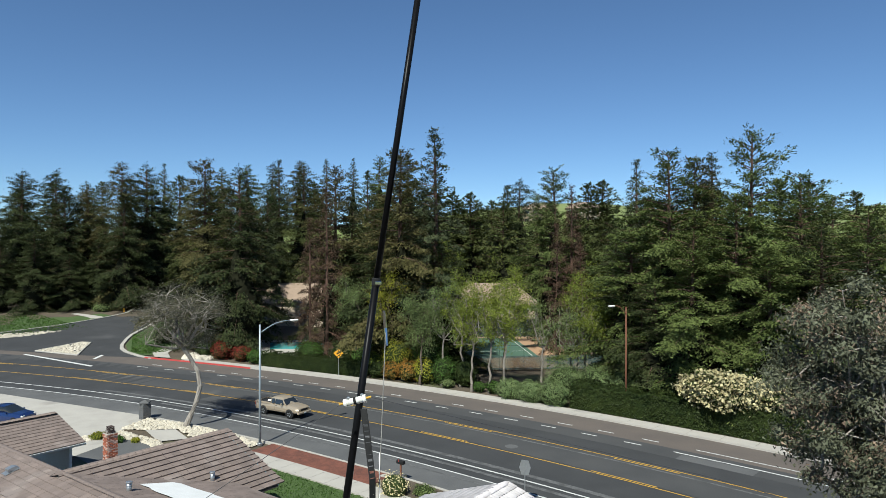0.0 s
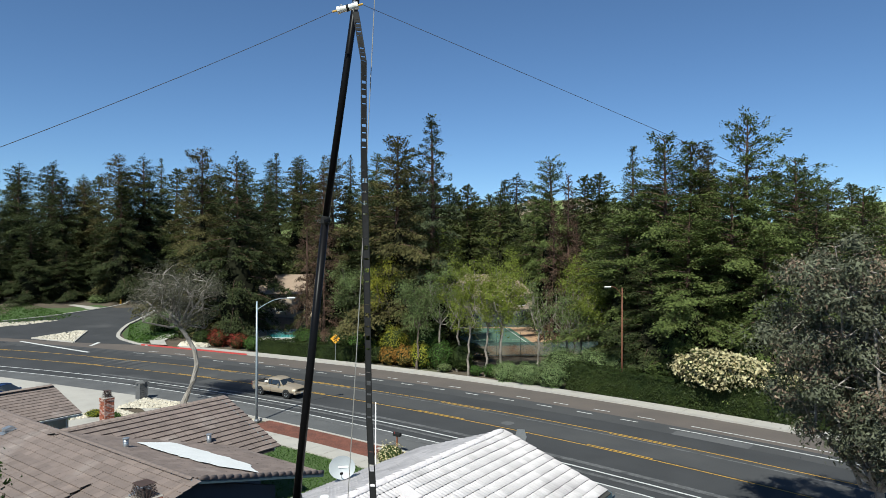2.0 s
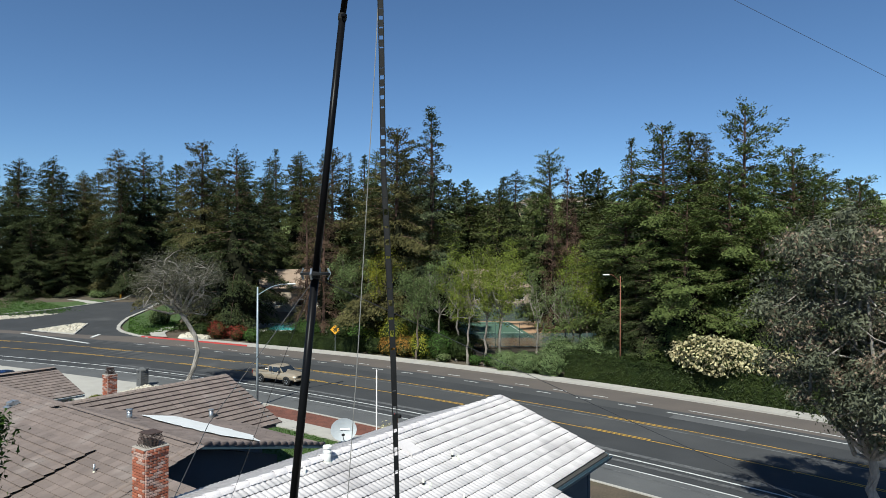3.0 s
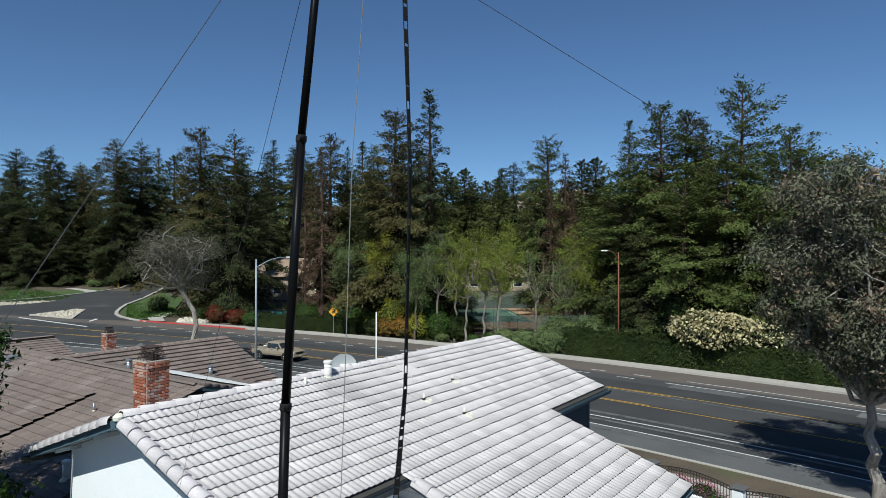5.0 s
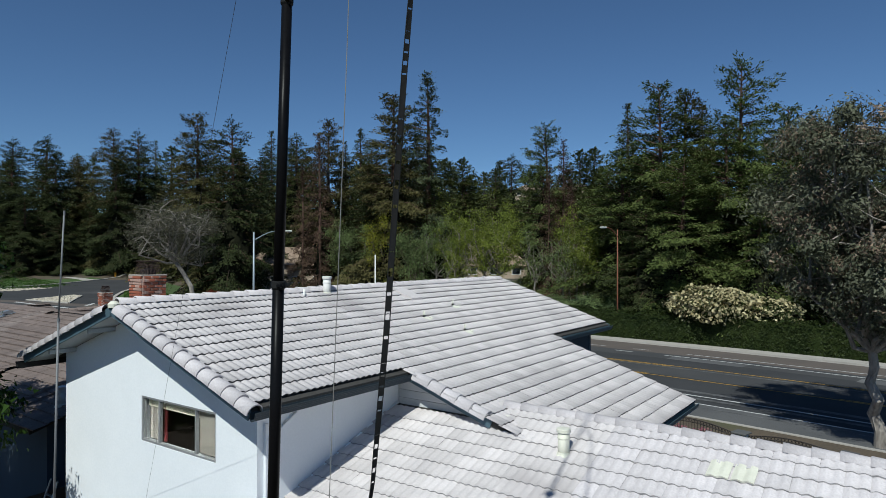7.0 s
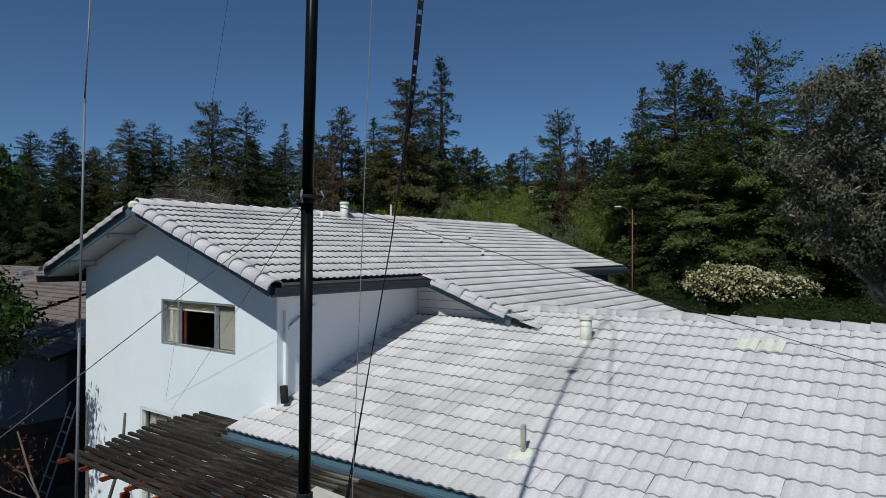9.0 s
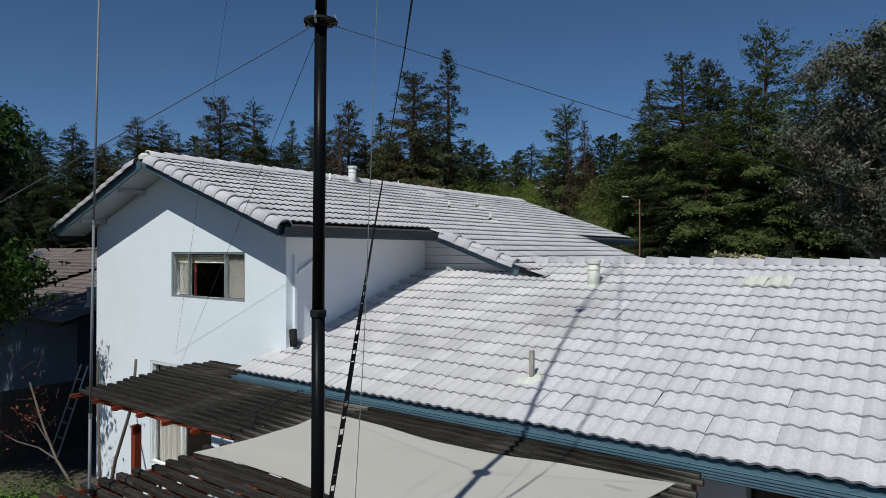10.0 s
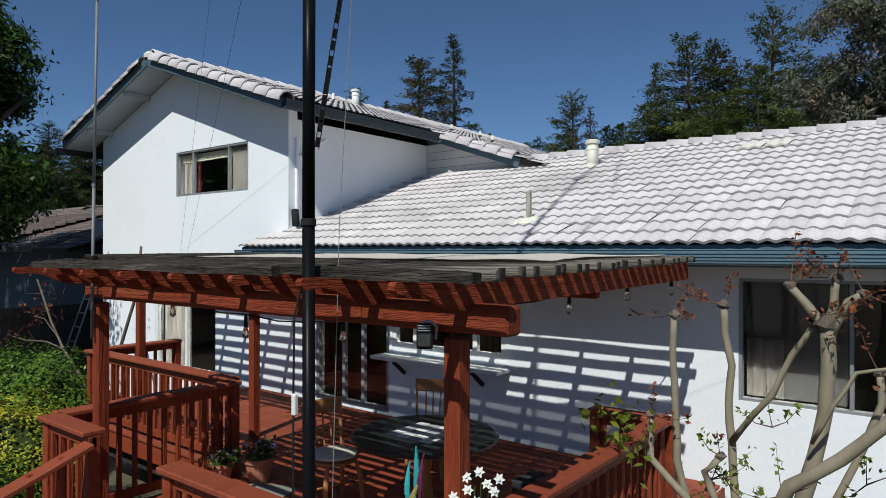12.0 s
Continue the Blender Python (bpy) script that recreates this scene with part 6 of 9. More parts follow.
solo("crate", Geo().box((-2.75, 4.6, DECK + 0.15), (0.5, 0.36, 0.28), 0.015), DARK, "dark box on the deck by the wall", "box")
# white orchid-like flowers and a tin bird-like garden stake
e = thing("white_flowers", (-1.34, 1.5, 1.4), "cluster of white flowers in front of the deck", "flowers")
rng = np.random.default_rng(9)
part("stalks", Geo().tube([(-1.36, 1.5, 0.2), (-1.35, 1.5, 1.2), (-1.34, 1.5, 2.18)], [0.008, 0.006, 0.004], 5), L_GREEN, e)
rf = random.Random(15)
for cx, cz in ((-0.045, 0.055), (0.0, 0.075), (0.035, 0.035), (-0.02, 0.02), (-0.06, 0.0), (0.02, -0.02), (0.075, 0.05), (0.085, 0.02), (-0.03, -0.045), (0.0, -0.075), (0.05, -0.06), (-0.065, -0.085)):
    c = Vector((-1.34 + cx * 0.8, 1.5 + cx * 0.6 + rf.uniform(-0.03, 0.03), 2.15 + cz))
    ax = Vector((0.5 + rf.uniform(-0.5, 0.5), -0.8, 0.45 + rf.uniform(-0.3, 0.4))).normalized()
    u = ax.cross(Vector((0, 0, 1))).normalized()
    v = u.cross(ax)
    g = Geo()
    for k in range(6):                          # six pointed petals round a short cup
        a = k * math.pi / 3 + rf.uniform(-0.1, 0.1)
        o = u * math.cos(a) + v * math.sin(a)
        q = ax.cross(o)
        g.add([c, c + o * 0.011 + q * 0.007 + ax * 0.002, c + o * 0.023 - ax * 0.003, c + o * 0.011 - q * 0.007 + ax * 0.002], [(0, 1, 2, 3)])
    part("flower", g, PETALW, e)
    part("flower_cup", Geo().tube([c, c + ax * 0.009], [0.004, 0.007], 8), PETALW, e)
    part("stem", Geo().tube([(-1.35, 1.5, 1.5), tuple(c - ax * 0.03), tuple(c)], 0.002, 4), L_GREEN, e)
GLAZE = [mat("turquoise_glaze", (0.05, 0.33, 0.36), rough=0.25, bump=0.03), mat("purple_glaze", (0.11, 0.022, 0.055), rough=0.25, bump=0.03), mat("yellow_glaze", (0.22, 0.20, 0.06), rough=0.3, bump=0.03)]
e = thing("garden_stake", (-1.69, 1.6, 0.9), "painted tin leaf ornament on a stake", "garden ornament")
for k, (dx, top, wd) in enumerate(((-0.012, 2.235, 0.021), (0.022, 2.215, 0.018), (-0.034, 2.17, 0.017), (0.008, 2.10, 0.021))):
    g = Geo()
    vs, n = [], 7
    for i in range(n):
        t = i / (n - 1)
        w = wd * math.sin(math.pi * min(0.97, t * 0.9 + 0.08))
        for s in (-1, 1):
            vs.append((-1.69 + dx * (0.3 + t) + s * w * 0.8, 1.6 - 0.02 * math.sin(t * 3) * k, 1.92 + (top - 1.92) * t))
    g.add(vs + [(a, b + 0.006, c) for a, b, c in vs], [(2 * i, 2 * i + 1, 2 * i + 3, 2 * i + 2) for i in range(n - 1)] + [(2 * n + 2 * i, 2 * n + 2 * i + 2, 2 * n + 2 * i + 3, 2 * n + 2 * i + 1) for i in range(n - 1)])
    part("leaf", g, GLAZE[(0, 1, 0, 2)[k]], e)
part("stake", Geo().tube([(-1.69, 1.6, 0.1), (-1.69, 1.6, 1.95)], 0.006, 6), DARK, e)

# ---- mast with its lines ----
mast = thing("mast", (-2.52, 1.74, 0.1), "tall black telescopic antenna mast", "mast")
NODES = [(-2.47, 1.70, 0.1), (-2.57, 1.77, 3.19), (-2.58, 1.78, 4.65), (-2.60, 1.81, 6.11), (-2.53, 1.79, 7.51), (-2.54, 1.85, 8.95), (-2.52, 1.94, 10.41), (-2.48, 2.075, 11.76), (-2.36, 2.16, 13.20), (-2.165, 2.26, 14.74), (-1.96, 2.35, 16.2)]
RAD = [0.033, 0.033, 0.031, 0.029, 0.027, 0.025, 0.0225, 0.020, 0.0175, 0.015, 0.012]
for i in range(len(NODES) - 1):
    part("section", Geo().tube([NODES[i], NODES[i + 1]], RAD[i], 14), MAST, mast, smooth=True)
    d = (Vector(NODES[i + 1]) - Vector(NODES[i])).normalized()
    c = Vector(NODES[i + 1])
    part("clamp", Geo().tube([c - d * 0.03, c - d * 0.022, c + d * 0.008, c + d * 0.012], [RAD[i] * 1.02, RAD[i] * 1.22, RAD[i] * 1.22, RAD[i] * 1.0], 14), RUBBER, mast)
    if i not in (0, 2, 6):
        part("lever", Geo().box(c + Vector((0.03, -0.02, -0.01)), (0.03, 0.02, 0.02), 0.004), MAST if i < 8 else CHROME, mast)
for i in (3, 7):
    c = Vector(NODES[i])
    part("guy_ring", Geo().lathe((c.x, c.y, c.z), [(RAD[i] * 1.05, -0.008), (0.085, -0.006), (0.085, 0.006), (RAD[i] * 1.05, 0.008)], 16), RUBBER, mast)
    for k in range(4):
        a = k * math.pi / 2 + 0.5
        part("shackle", Geo().tube([(c.x + 0.07 * math.cos(a), c.y + 0.07 * math.sin(a), c.z + 0.03), (c.x + 0.085 * math.cos(a), c.y + 0.085 * math.sin(a), c.z), (c.x + 0.07 * math.cos(a), c.y + 0.07 * math.sin(a), c.z - 0.03)], 0.006, 6), STEEL, mast)
part("pulley", Geo().tube([(-2.10, 2.24, 14.60), (-2.10, 2.25, 14.52), (-2.08, 2.24, 14.44)], [0.006, 0.009, 0.004], 8), CHROME, mast, "small chrome pulley")
# balun
BAL = Vector((-2.15, 2.10, 14.20))
bal = thing("balun", tuple(BAL), "white plastic balun tube with yellow tips", "antenna balun")
bx = Vector((0.80, 0.55, 0.24)).normalized()
part("tube", Geo().tube([BAL - bx * 0.04, BAL + bx * 0.04], 0.015, 14), WHITEPL, bal, smooth=True)
part("end_cap", Geo().tube([BAL - bx * 0.052, BAL - bx * 0.038], 0.018, 14), WHITEPL, bal)
part("end_cap", Geo().tube([BAL + bx * 0.038, BAL + bx * 0.052], 0.018, 14), WHITEPL, bal)
part("strap", Geo().tube([BAL - bx * 0.006, BAL + bx * 0.006], 0.0165, 14), RUBBER, bal)
for s in (-1, 1):
    part("tip", Geo().tube([BAL + bx * 0.05 * s, BAL + bx * 0.075 * s], 0.005, 8), YELLOW, bal, "yellow insulated tip")
    part("terminal", Geo().box(BAL + bx * 0.032 * s + Vector((0, 0, 0.018)), (0.014, 0.014, 0.014), 0.003), STEEL, bal)


def hang(name, pts, r, material, label, category, sag=0.0, n=10, top_level=True):
    """A wire through the given points, sagging between them."""
    path = []
    for a, b in zip(pts, pts[1:]):
        a, b = Vector(a), Vector(b)
        for i in range(n):
            t = i / n
            p = a.lerp(b, t)
            path.append((p.x, p.y, p.z - sag * 4 * t * (1 - t)))
    path.append(tuple(pts[-1]))
    return solo(name, Geo().tube(path, r, 5), material, label, category, at=tuple(pts[0]))


# ladder line: two wires with black webs and open windows
LP = [(-2.098, 2.1, 14.17), (-1.98, 2.03, 13.9), (-1.95, 2.0, 13.5), (-1.93, 2.0, 12.9), (-1.915, 2.0, 12.3), (-1.85, 2.0, 11.4), (-1.8, 2.0, 10.2), (-1.83, 2.0, 9.1), (-1.895, 2.0, 8.5), (-2.005, 2.0, 7.25), (-2.079, 1.99, 6.55), (-2.185, 1.97, 5.9), (-2.36, 1.93, 4.98), (-2.44, 1.88, 4.4), (-2.543, 1.8, 3.56)]
e = thing("ladder_line", LP[-1], "black ladder-line feed cable with open windows", "feed cable")
PP = []
for a, b in zip(LP, LP[1:]):
    for i in range(6):
        PP.append(Vector(a).lerp(Vector(b), i / 6))
PP.append(Vector(LP[-1]))
tw = lambda i: 0.5 + 0.62 * math.sin(i * 0.21) + i * 0.018
gw, gl = Geo(), Geo()
edge = [[], []]
for i, p in enumerate(PP):
    a = tw(i)
    o = Vector((math.cos(a), math.sin(a), 0)) * 0.0125
    edge[0].append(p + o); edge[1].append(p - o)
for s in edge:
    gl.tube(s, 0.0028, 5)
part("conductor", gl, RUBBER, e)
k = 0
for i in range(len(PP) - 1):
    for (u, v) in ((0.0, 0.36), (0.56, 0.92)) if i % 3 else ((0.0, 0.98),):
        q = [edge[0][i].lerp(edge[0][i + 1], u), edge[1][i].lerp(edge[1][i + 1], u), edge[1][i].lerp(edge[1][i + 1], v), edge[0][i].lerp(edge[0][i + 1], v)]
        nrm = (q[1] - q[0]).cross(q[3] - q[0]).normalized() * 0.0014
        part("web", Geo().add([c + nrm for c in q] + [c - nrm for c in q], [(0, 1, 2, 3), (7, 6, 5, 4), (0, 4, 5, 1), (1, 5, 6, 2), (2, 6, 7, 3), (3, 7, 4, 0)]), RUBBER, e)
hang("halyard_rope", [(-2.09, 2.24, 14.5), (-1.95, 1.98, 12.89), (-1.99, 1.9, 11.4), (-2.10, 1.9, 10.2), (-2.17, 1.9, 8.6), (-2.28, 1.9, 6.5), (-2.38, 1.9, 4.5), (-2.48, 1.9, 3.17), (-2.53, 1.9, 1.7)], 0.0022, ROPE, "thin grey halyard rope beside the mast", "rope", 0, 3)
hang("antenna_wire", [tuple(BAL - bx * 0.07), (-3.02, 0.56, 13.25), (-4.43, -1.68, 11.84), (-13.4, -16.0, 2.9)], 0.0014, WIRE, "thin dipole wire sloping down over the yard", "wire", 0.02, 10)
hang("antenna_wire", [tuple(BAL + bx * 0.07), (-0.98, 3.69, 13.64), (0.83, 5.88, 12.69), (3.86, 9.54, 11.13), (17.5, 26.0, 4.1)], 0.0014, WIRE, "thin dipole wire sloping down over the wing", "wire", 0.0, 10)
A, B2 = NODES[7], NODES[3]
hang("guy_line", [A, (-11.60, 6.33, 3.05)], 0.002, WIRE, "thin guy line from the mast to the gable wall", "guy line", 0.02)
hang("guy_line", [(A[0], A[1], A[2] - 0.02), (-2.584, 1.47, 11.037), (-1.77, -5.74, 0.1)], 0.002, WIRE, "thin guy line from the mast into the yard", "guy line", 0.0)
hang("guy_line", [(A[0], A[1], A[2] - 0.02), (-0.23, 5.0, 10.0), (12.7, 21.8, 0.1)], 0.002, WIRE, "thin guy line from the mast over the wing", "guy line", 0.0)
hang("guy_line", [(B2[0], B2[1], B2[2] - 0.01), (-11.4, 6.33, 2.9)], 0.002, WIRE, "thin guy line from the mast to the gable wall", "guy line", 0.02)
hang("guy_line", [B2, (-3.68, -6.25, 0.2)], 0.002, WIRE, "thin guy line from the mast into the yard", "guy line", 0.0)
hang("guy_line", [B2, (13.0, 15.5, 0.1)], 0.002, WIRE, "thin guy line from the mast over the wing roof", "guy line", 0.0)
hang("coax_cable", [(-2.60, 1.75, 2.86), (-2.62, 1.72, 2.7), (-2.60, 1.70, 2.35), (-2.60, 1.70, 1.2)], 0.006, RUBBER, "black coax cable taped beside the mast", "cable", 0, 3)
solo("inline_box", Geo().box((-2.59, 1.70, 2.26), (0.03, 0.028, 0.11), 0.006), WHITEPL, "small white inline box on the cable", "cable box")
# silver whip at the pergola's west post
DULL = mat("dull_grey_metal", (0.20, 0.205, 0.21), (0.14, 0.145, 0.15), rough=0.6, metal=0.2, bump=0.05)
e = thing("whip_antenna", (-5.70, 2.10, 2.4), "tall thin dull grey whip antenna clamped to the pergola", "antenna")
WN = [(-5.68, 2.08, 2.3), (-5.70, 2.10, 3.6), (-5.74, 2.14, 5.2), (-5.77, 2.19, 7.1), (-5.74, 2.22, 8.0)]
for (a, b, r) in zip(WN, WN[1:], (0.017, 0.015, 0.012, 0.009)):
    part("section", Geo().tube([a, b], r * 0.8, 10), DULL, e, smooth=True)
    part("joint", Geo().tube([(b[0], b[1], b[2] - 0.025), (b[0], b[1], b[2] + 0.01)], r, 10), DULL, e)
for z in (2.55, 2.98):
    part("clamp", Geo().box((-5.70, 2.10, z), (0.06, 0.05, 0.04), 0.006), RUBBER, e)


# ---- yard plants near the deck ----
myr = thing("crape_myrtle", (-0.9, 4.15, 0.0), "pollarded crape myrtle with smooth trunks and copper shoots", "tree")
ST = [
    ([(-0.95, 4.1, 0.0), (-1.30, 4.1, 0.9), (-1.40, 4.1, 1.35), (-1.46, 4.1, 1.60), (-1.46, 4.1, 1.89), (-1.49, 4.1, 2.32), (-1.48, 4.1, 2.60)], 0.034),
    ([(-0.95, 4.3, 0.0), (-1.12, 4.4, 0.8), (-1.16, 4.4, 1.31), (-1.18, 4.4, 1.7), (-1.20, 4.4, 1.97), (-1.18, 4.4, 2.24), (-1.22, 4.4, 2.47), (-1.23, 4.4, 2.66)], 0.038),
    ([(-1.17, 4.38, 1.72), (-1.01, 4.25, 1.94), (-0.88, 4.2, 2.11), (-0.76, 4.2, 2.38), (-0.64, 4.15, 2.58)], 0.026),
    ([(-0.85, 4.1, 0.0), (-0.74, 4.1, 1.1), (-0.69, 4.1, 1.51), (-0.62, 4.1, 1.79), (-0.57, 4.1, 2.07), (-0.55, 4.1, 2.35), (-0.56, 4.1, 2.62)], 0.062),
    ([(-0.56, 4.1, 2.58), (-0.67, 4.1, 2.71), (-0.76, 4.1, 2.82)], 0.036), ([(-0.56, 4.1, 2.58), (-0.52, 4.1, 2.73), (-0.51, 4.1, 2.88)], 0.034), ([(-0.55, 4.1, 2.5), (-0.45, 4.1, 2.74), (-0.37, 4.1, 2.79)], 0.034),
    ([(-0.85, 3.8, 1.35), (-0.70, 3.72, 1.69), (-0.44, 3.7, 1.90), (-0.24, 3.7, 2.13), (-0.05, 3.7, 2.36)], 0.048),
    ([(-0.62, 4.2, 1.2), (-0.52, 4.2, 1.52), (-0.38, 4.2, 1.85), (-0.29, 4.2, 2.13), (-0.30, 4.2, 2.31)], 0.03),
    ([(-1.30, 4.0, 1.2), (-1.34, 3.9, 1.44), (-1.45, 3.9, 1.53), (-1.57, 3.9, 1.65), (-1.57, 3.9, 1.94)], 0.034), ([(-1.1, 4.0, 1.2), (-1.16, 3.9, 1.46), (-1.22, 3.9, 1.62), (-1.12, 3.9, 1.74)], 0.03),
    ([(-0.62, 3.95, 1.9), (-0.51, 3.9, 2.14), (-0.39, 3.9, 2.35), (-0.2, 3.9, 2.40)], 0.015),
]
rm = random.Random(5)
tips = []
for pts, r in ST:
    fine = []
    for a, b in zip(pts, pts[1:]):
        for t in (0, 0.5):
            p = Vector(a).lerp(Vector(b), t)
            fine.append((p.x + rm.uniform(-0.006, 0.006), p.y + rm.uniform(-0.01, 0.01), p.z))
    fine.append(pts[-1])
    part("trunk", Geo().tube(fine, [r * 0.74 * (1.15 - 0.3 * i / len(fine)) * rm.uniform(0.94, 1.08) for i in range(len(fine))], 12), BARK_MYRTLE, myr, smooth=True)
    if r > 0.02:
        x, y, z = pts[-1]
        kb = bmesh.new()
        for _ in range(34):
            d = Vector((rm.gauss(0, 1), rm.gauss(0, 1), rm.gauss(0, 1))).normalized() * r * rm.uniform(0.75, 1.35)
            kb.verts.new((x + d.x, y + d.y, z + d.z * 0.9))
        hull = bmesh.ops.convex_hull(kb, input=kb.verts)
        bmesh.ops.delete(kb, geom=[v for v in kb.verts if not v.link_faces], context="VERTS")
        kb.verts.index_update()
        kn = Geo()
        kn.v, kn.f = [tuple(v.co) for v in kb.verts], [tuple(v.index for v in f.verts) for f in kb.faces]
        kb.free()
        part("knuckle", kn, BARK, myr, "rough grey pollard knuckle")
        tips.append((x, y, z))
gt, LPs = Geo(), []
for x, y, z in tips + [(-0.88, 4.2, 1.9), (-1.2, 4.0, 1.55), (-0.75, 3.8, 1.6), (-0.35, 4.0, 1.7), (-1.0, 4.1, 1.4)]:
    for _ in range(3):
        d = Vector((rm.uniform(-1, 1), rm.uniform(-0.7, 0.5), rm.uniform(-0.3, 1.0))).normalized() * rm.uniform(0.18, 0.42)
        m = Vector((x, y, z)) + d * 0.5 + Vector((0, 0, -0.03))
        q = Vector((x, y, z)) + d
        gt.tube([(x, y, z), tuple(m), tuple(q)], [0.005, 0.003, 0.0015], 4, cap=False)
        for _ in range(15):
            t = rm.uniform(0.35, 1.05)
            LPs.append(Vector((x, y, z)) + d * t + Vector((rm.uniform(-0.03, 0.03), rm.uniform(-0.03, 0.03), rm.uniform(-0.03, 0.03))))
tagged(part("twig_spray", gt, BARK_RED, myr), kind="stuff")
rng = np.random.default_rng(12)
LPs = np.array(LPs)
half = len(LPs) * 2 // 3
tagged(part("leaves", quads_mesh("leaves", cards(LPs[:half], np.full(half, 0.04), rng, 0.55, 0.2), at=ORIGIN[myr]), L_COPPER, myr, "young copper-red leaves"), kind="stuff")
tagged(part("leaves", quads_mesh("leaves", cards(LPs[half:], np.full(len(LPs) - half, 0.04), rng, 0.55, 0.2), at=ORIGIN[myr]), L_LIME, myr, "young green leaves"), kind="stuff")
P = rng.normal(size=(110, 3)) * [0.12, 0.08, 0.12] + [-1.72, 3.75, 1.82]
tagged(part("shoot", quads_mesh("shoot", cards(P, np.full(110, 0.07), rng, 0.5, 0.2), at=ORIGIN[myr]), L_LIME, myr, "leafy green side shoot"), kind="stuff")


def bare_tree(name, x, y, branches, label, seed):
    """Bare stems; each branch: its points, its radius and its number of leafy shoots."""
    e = thing(name, (x, y, 0), label, "tree")
    rr = random.Random(seed)
    P = []
    for pts, r, shoots in branches:
        part("branch", Geo().tube(pts, [0.6 * r * (1.1 - 0.5 * i / len(pts)) for i in range(len(pts))], 8), BARK, e, smooth=True)
        a, b = Vector(pts[-2]), Vector(pts[-1])
        for _ in range(shoots):
            t = rr.uniform(0.0, 1.4)
            P.append(a.lerp(b, t) + Vector((rr.uniform(-0.3, 0.3), rr.uniform(-0.25, 0.25), rr.uniform(-0.2, 0.25))))
    g = Geo()
    for p in P[::2]:
        q = p + Vector((rr.uniform(-0.2, 0.2), rr.uniform(-0.2, 0.2), rr.uniform(0, 0.25)))
        g.tube([tuple(p), tuple(q)], [0.004, 0.002], 4, cap=False)
        P.append(q)
    tagged(part("twig_spray", g, BARK_RED, e), kind="stuff")
    rg = np.random.default_rng(seed)
    P = np.array([tuple(p) for p in P])
    tagged(part("leaves", quads_mesh("leaves", cards(P, np.full(len(P), 0.07), rg, 0.55, 0.2), at=ORIGIN[e]), L_COPPER, e, "sparse copper-red leaves"), kind="stuff")
    return e


bare_tree("young_myrtle", -11.5, 4.9, [([(-11.5, 4.9, 0), (-11.2, 5.0, 1.4), (-11.0, 5.2, 2.4), (-10.96, 5.23, 3.12)], 0.05, 0), ([(-11.5, 4.9, 0.3), (-12.2, 5.2, 1.6), (-12.7, 5.4, 2.4), (-12.89, 5.5, 2.9)], 0.04, 3),
          ([(-11.6, 4.8, 0.4), (-12.2, 4.7, 0.95), (-12.48, 4.6, 1.29), (-13.0, 4.6, 1.75), (-13.63, 4.6, 2.5)], 0.04, 26), ([(-12.48, 4.6, 1.29), (-13.2, 4.6, 1.36), (-14.2, 4.6, 1.30), (-15.17, 4.6, 1.34)], 0.024, 26), ([(-12.75, 4.6, 1.5), (-13.3, 4.6, 1.78), (-13.78, 4.6, 1.79)], 0.016, 26)], "bare multi-stemmed tree with copper shoots", 21)

hang("roof_cable", [(-7.15, 5.62, 3.03), (-7.0, 5.2, 3.035), (-6.75, 4.75, 3.03), (-6.6, 4.4, 3.035), (-6.2, 4.05, 3.03)], 0.007, RUBBER, "black cable lying across the pergola slats", "cable", -0.004, 4)


# ---- trees and shrubs ----
def slips(P, D, N, size, rng, aspect=0.42):
    """Leaf slips at P, pointing along D, their faces turned towards N, both loosely."""
    n = len(P)
    d = D + rng.normal(size=(n, 3)) * 0.45
    d /= np.linalg.norm(d, axis=1)[:, None]
    up = N + rng.normal(size=(n, 3)) * 0.40
    q = np.cross(d, up)
    q /= np.linalg.norm(q, axis=1)[:, None] + 1e-9
    L = (np.asarray(size) * rng.uniform(0.6, 1.4, n))[:, None]
    W = L * aspect * rng.uniform(0.7, 1.3, n)[:, None]
    return np.stack([P - d * L * 0.5, P + q * W * 0.5, P + d * L * 0.5, P - q * W * 0.5], axis=1)


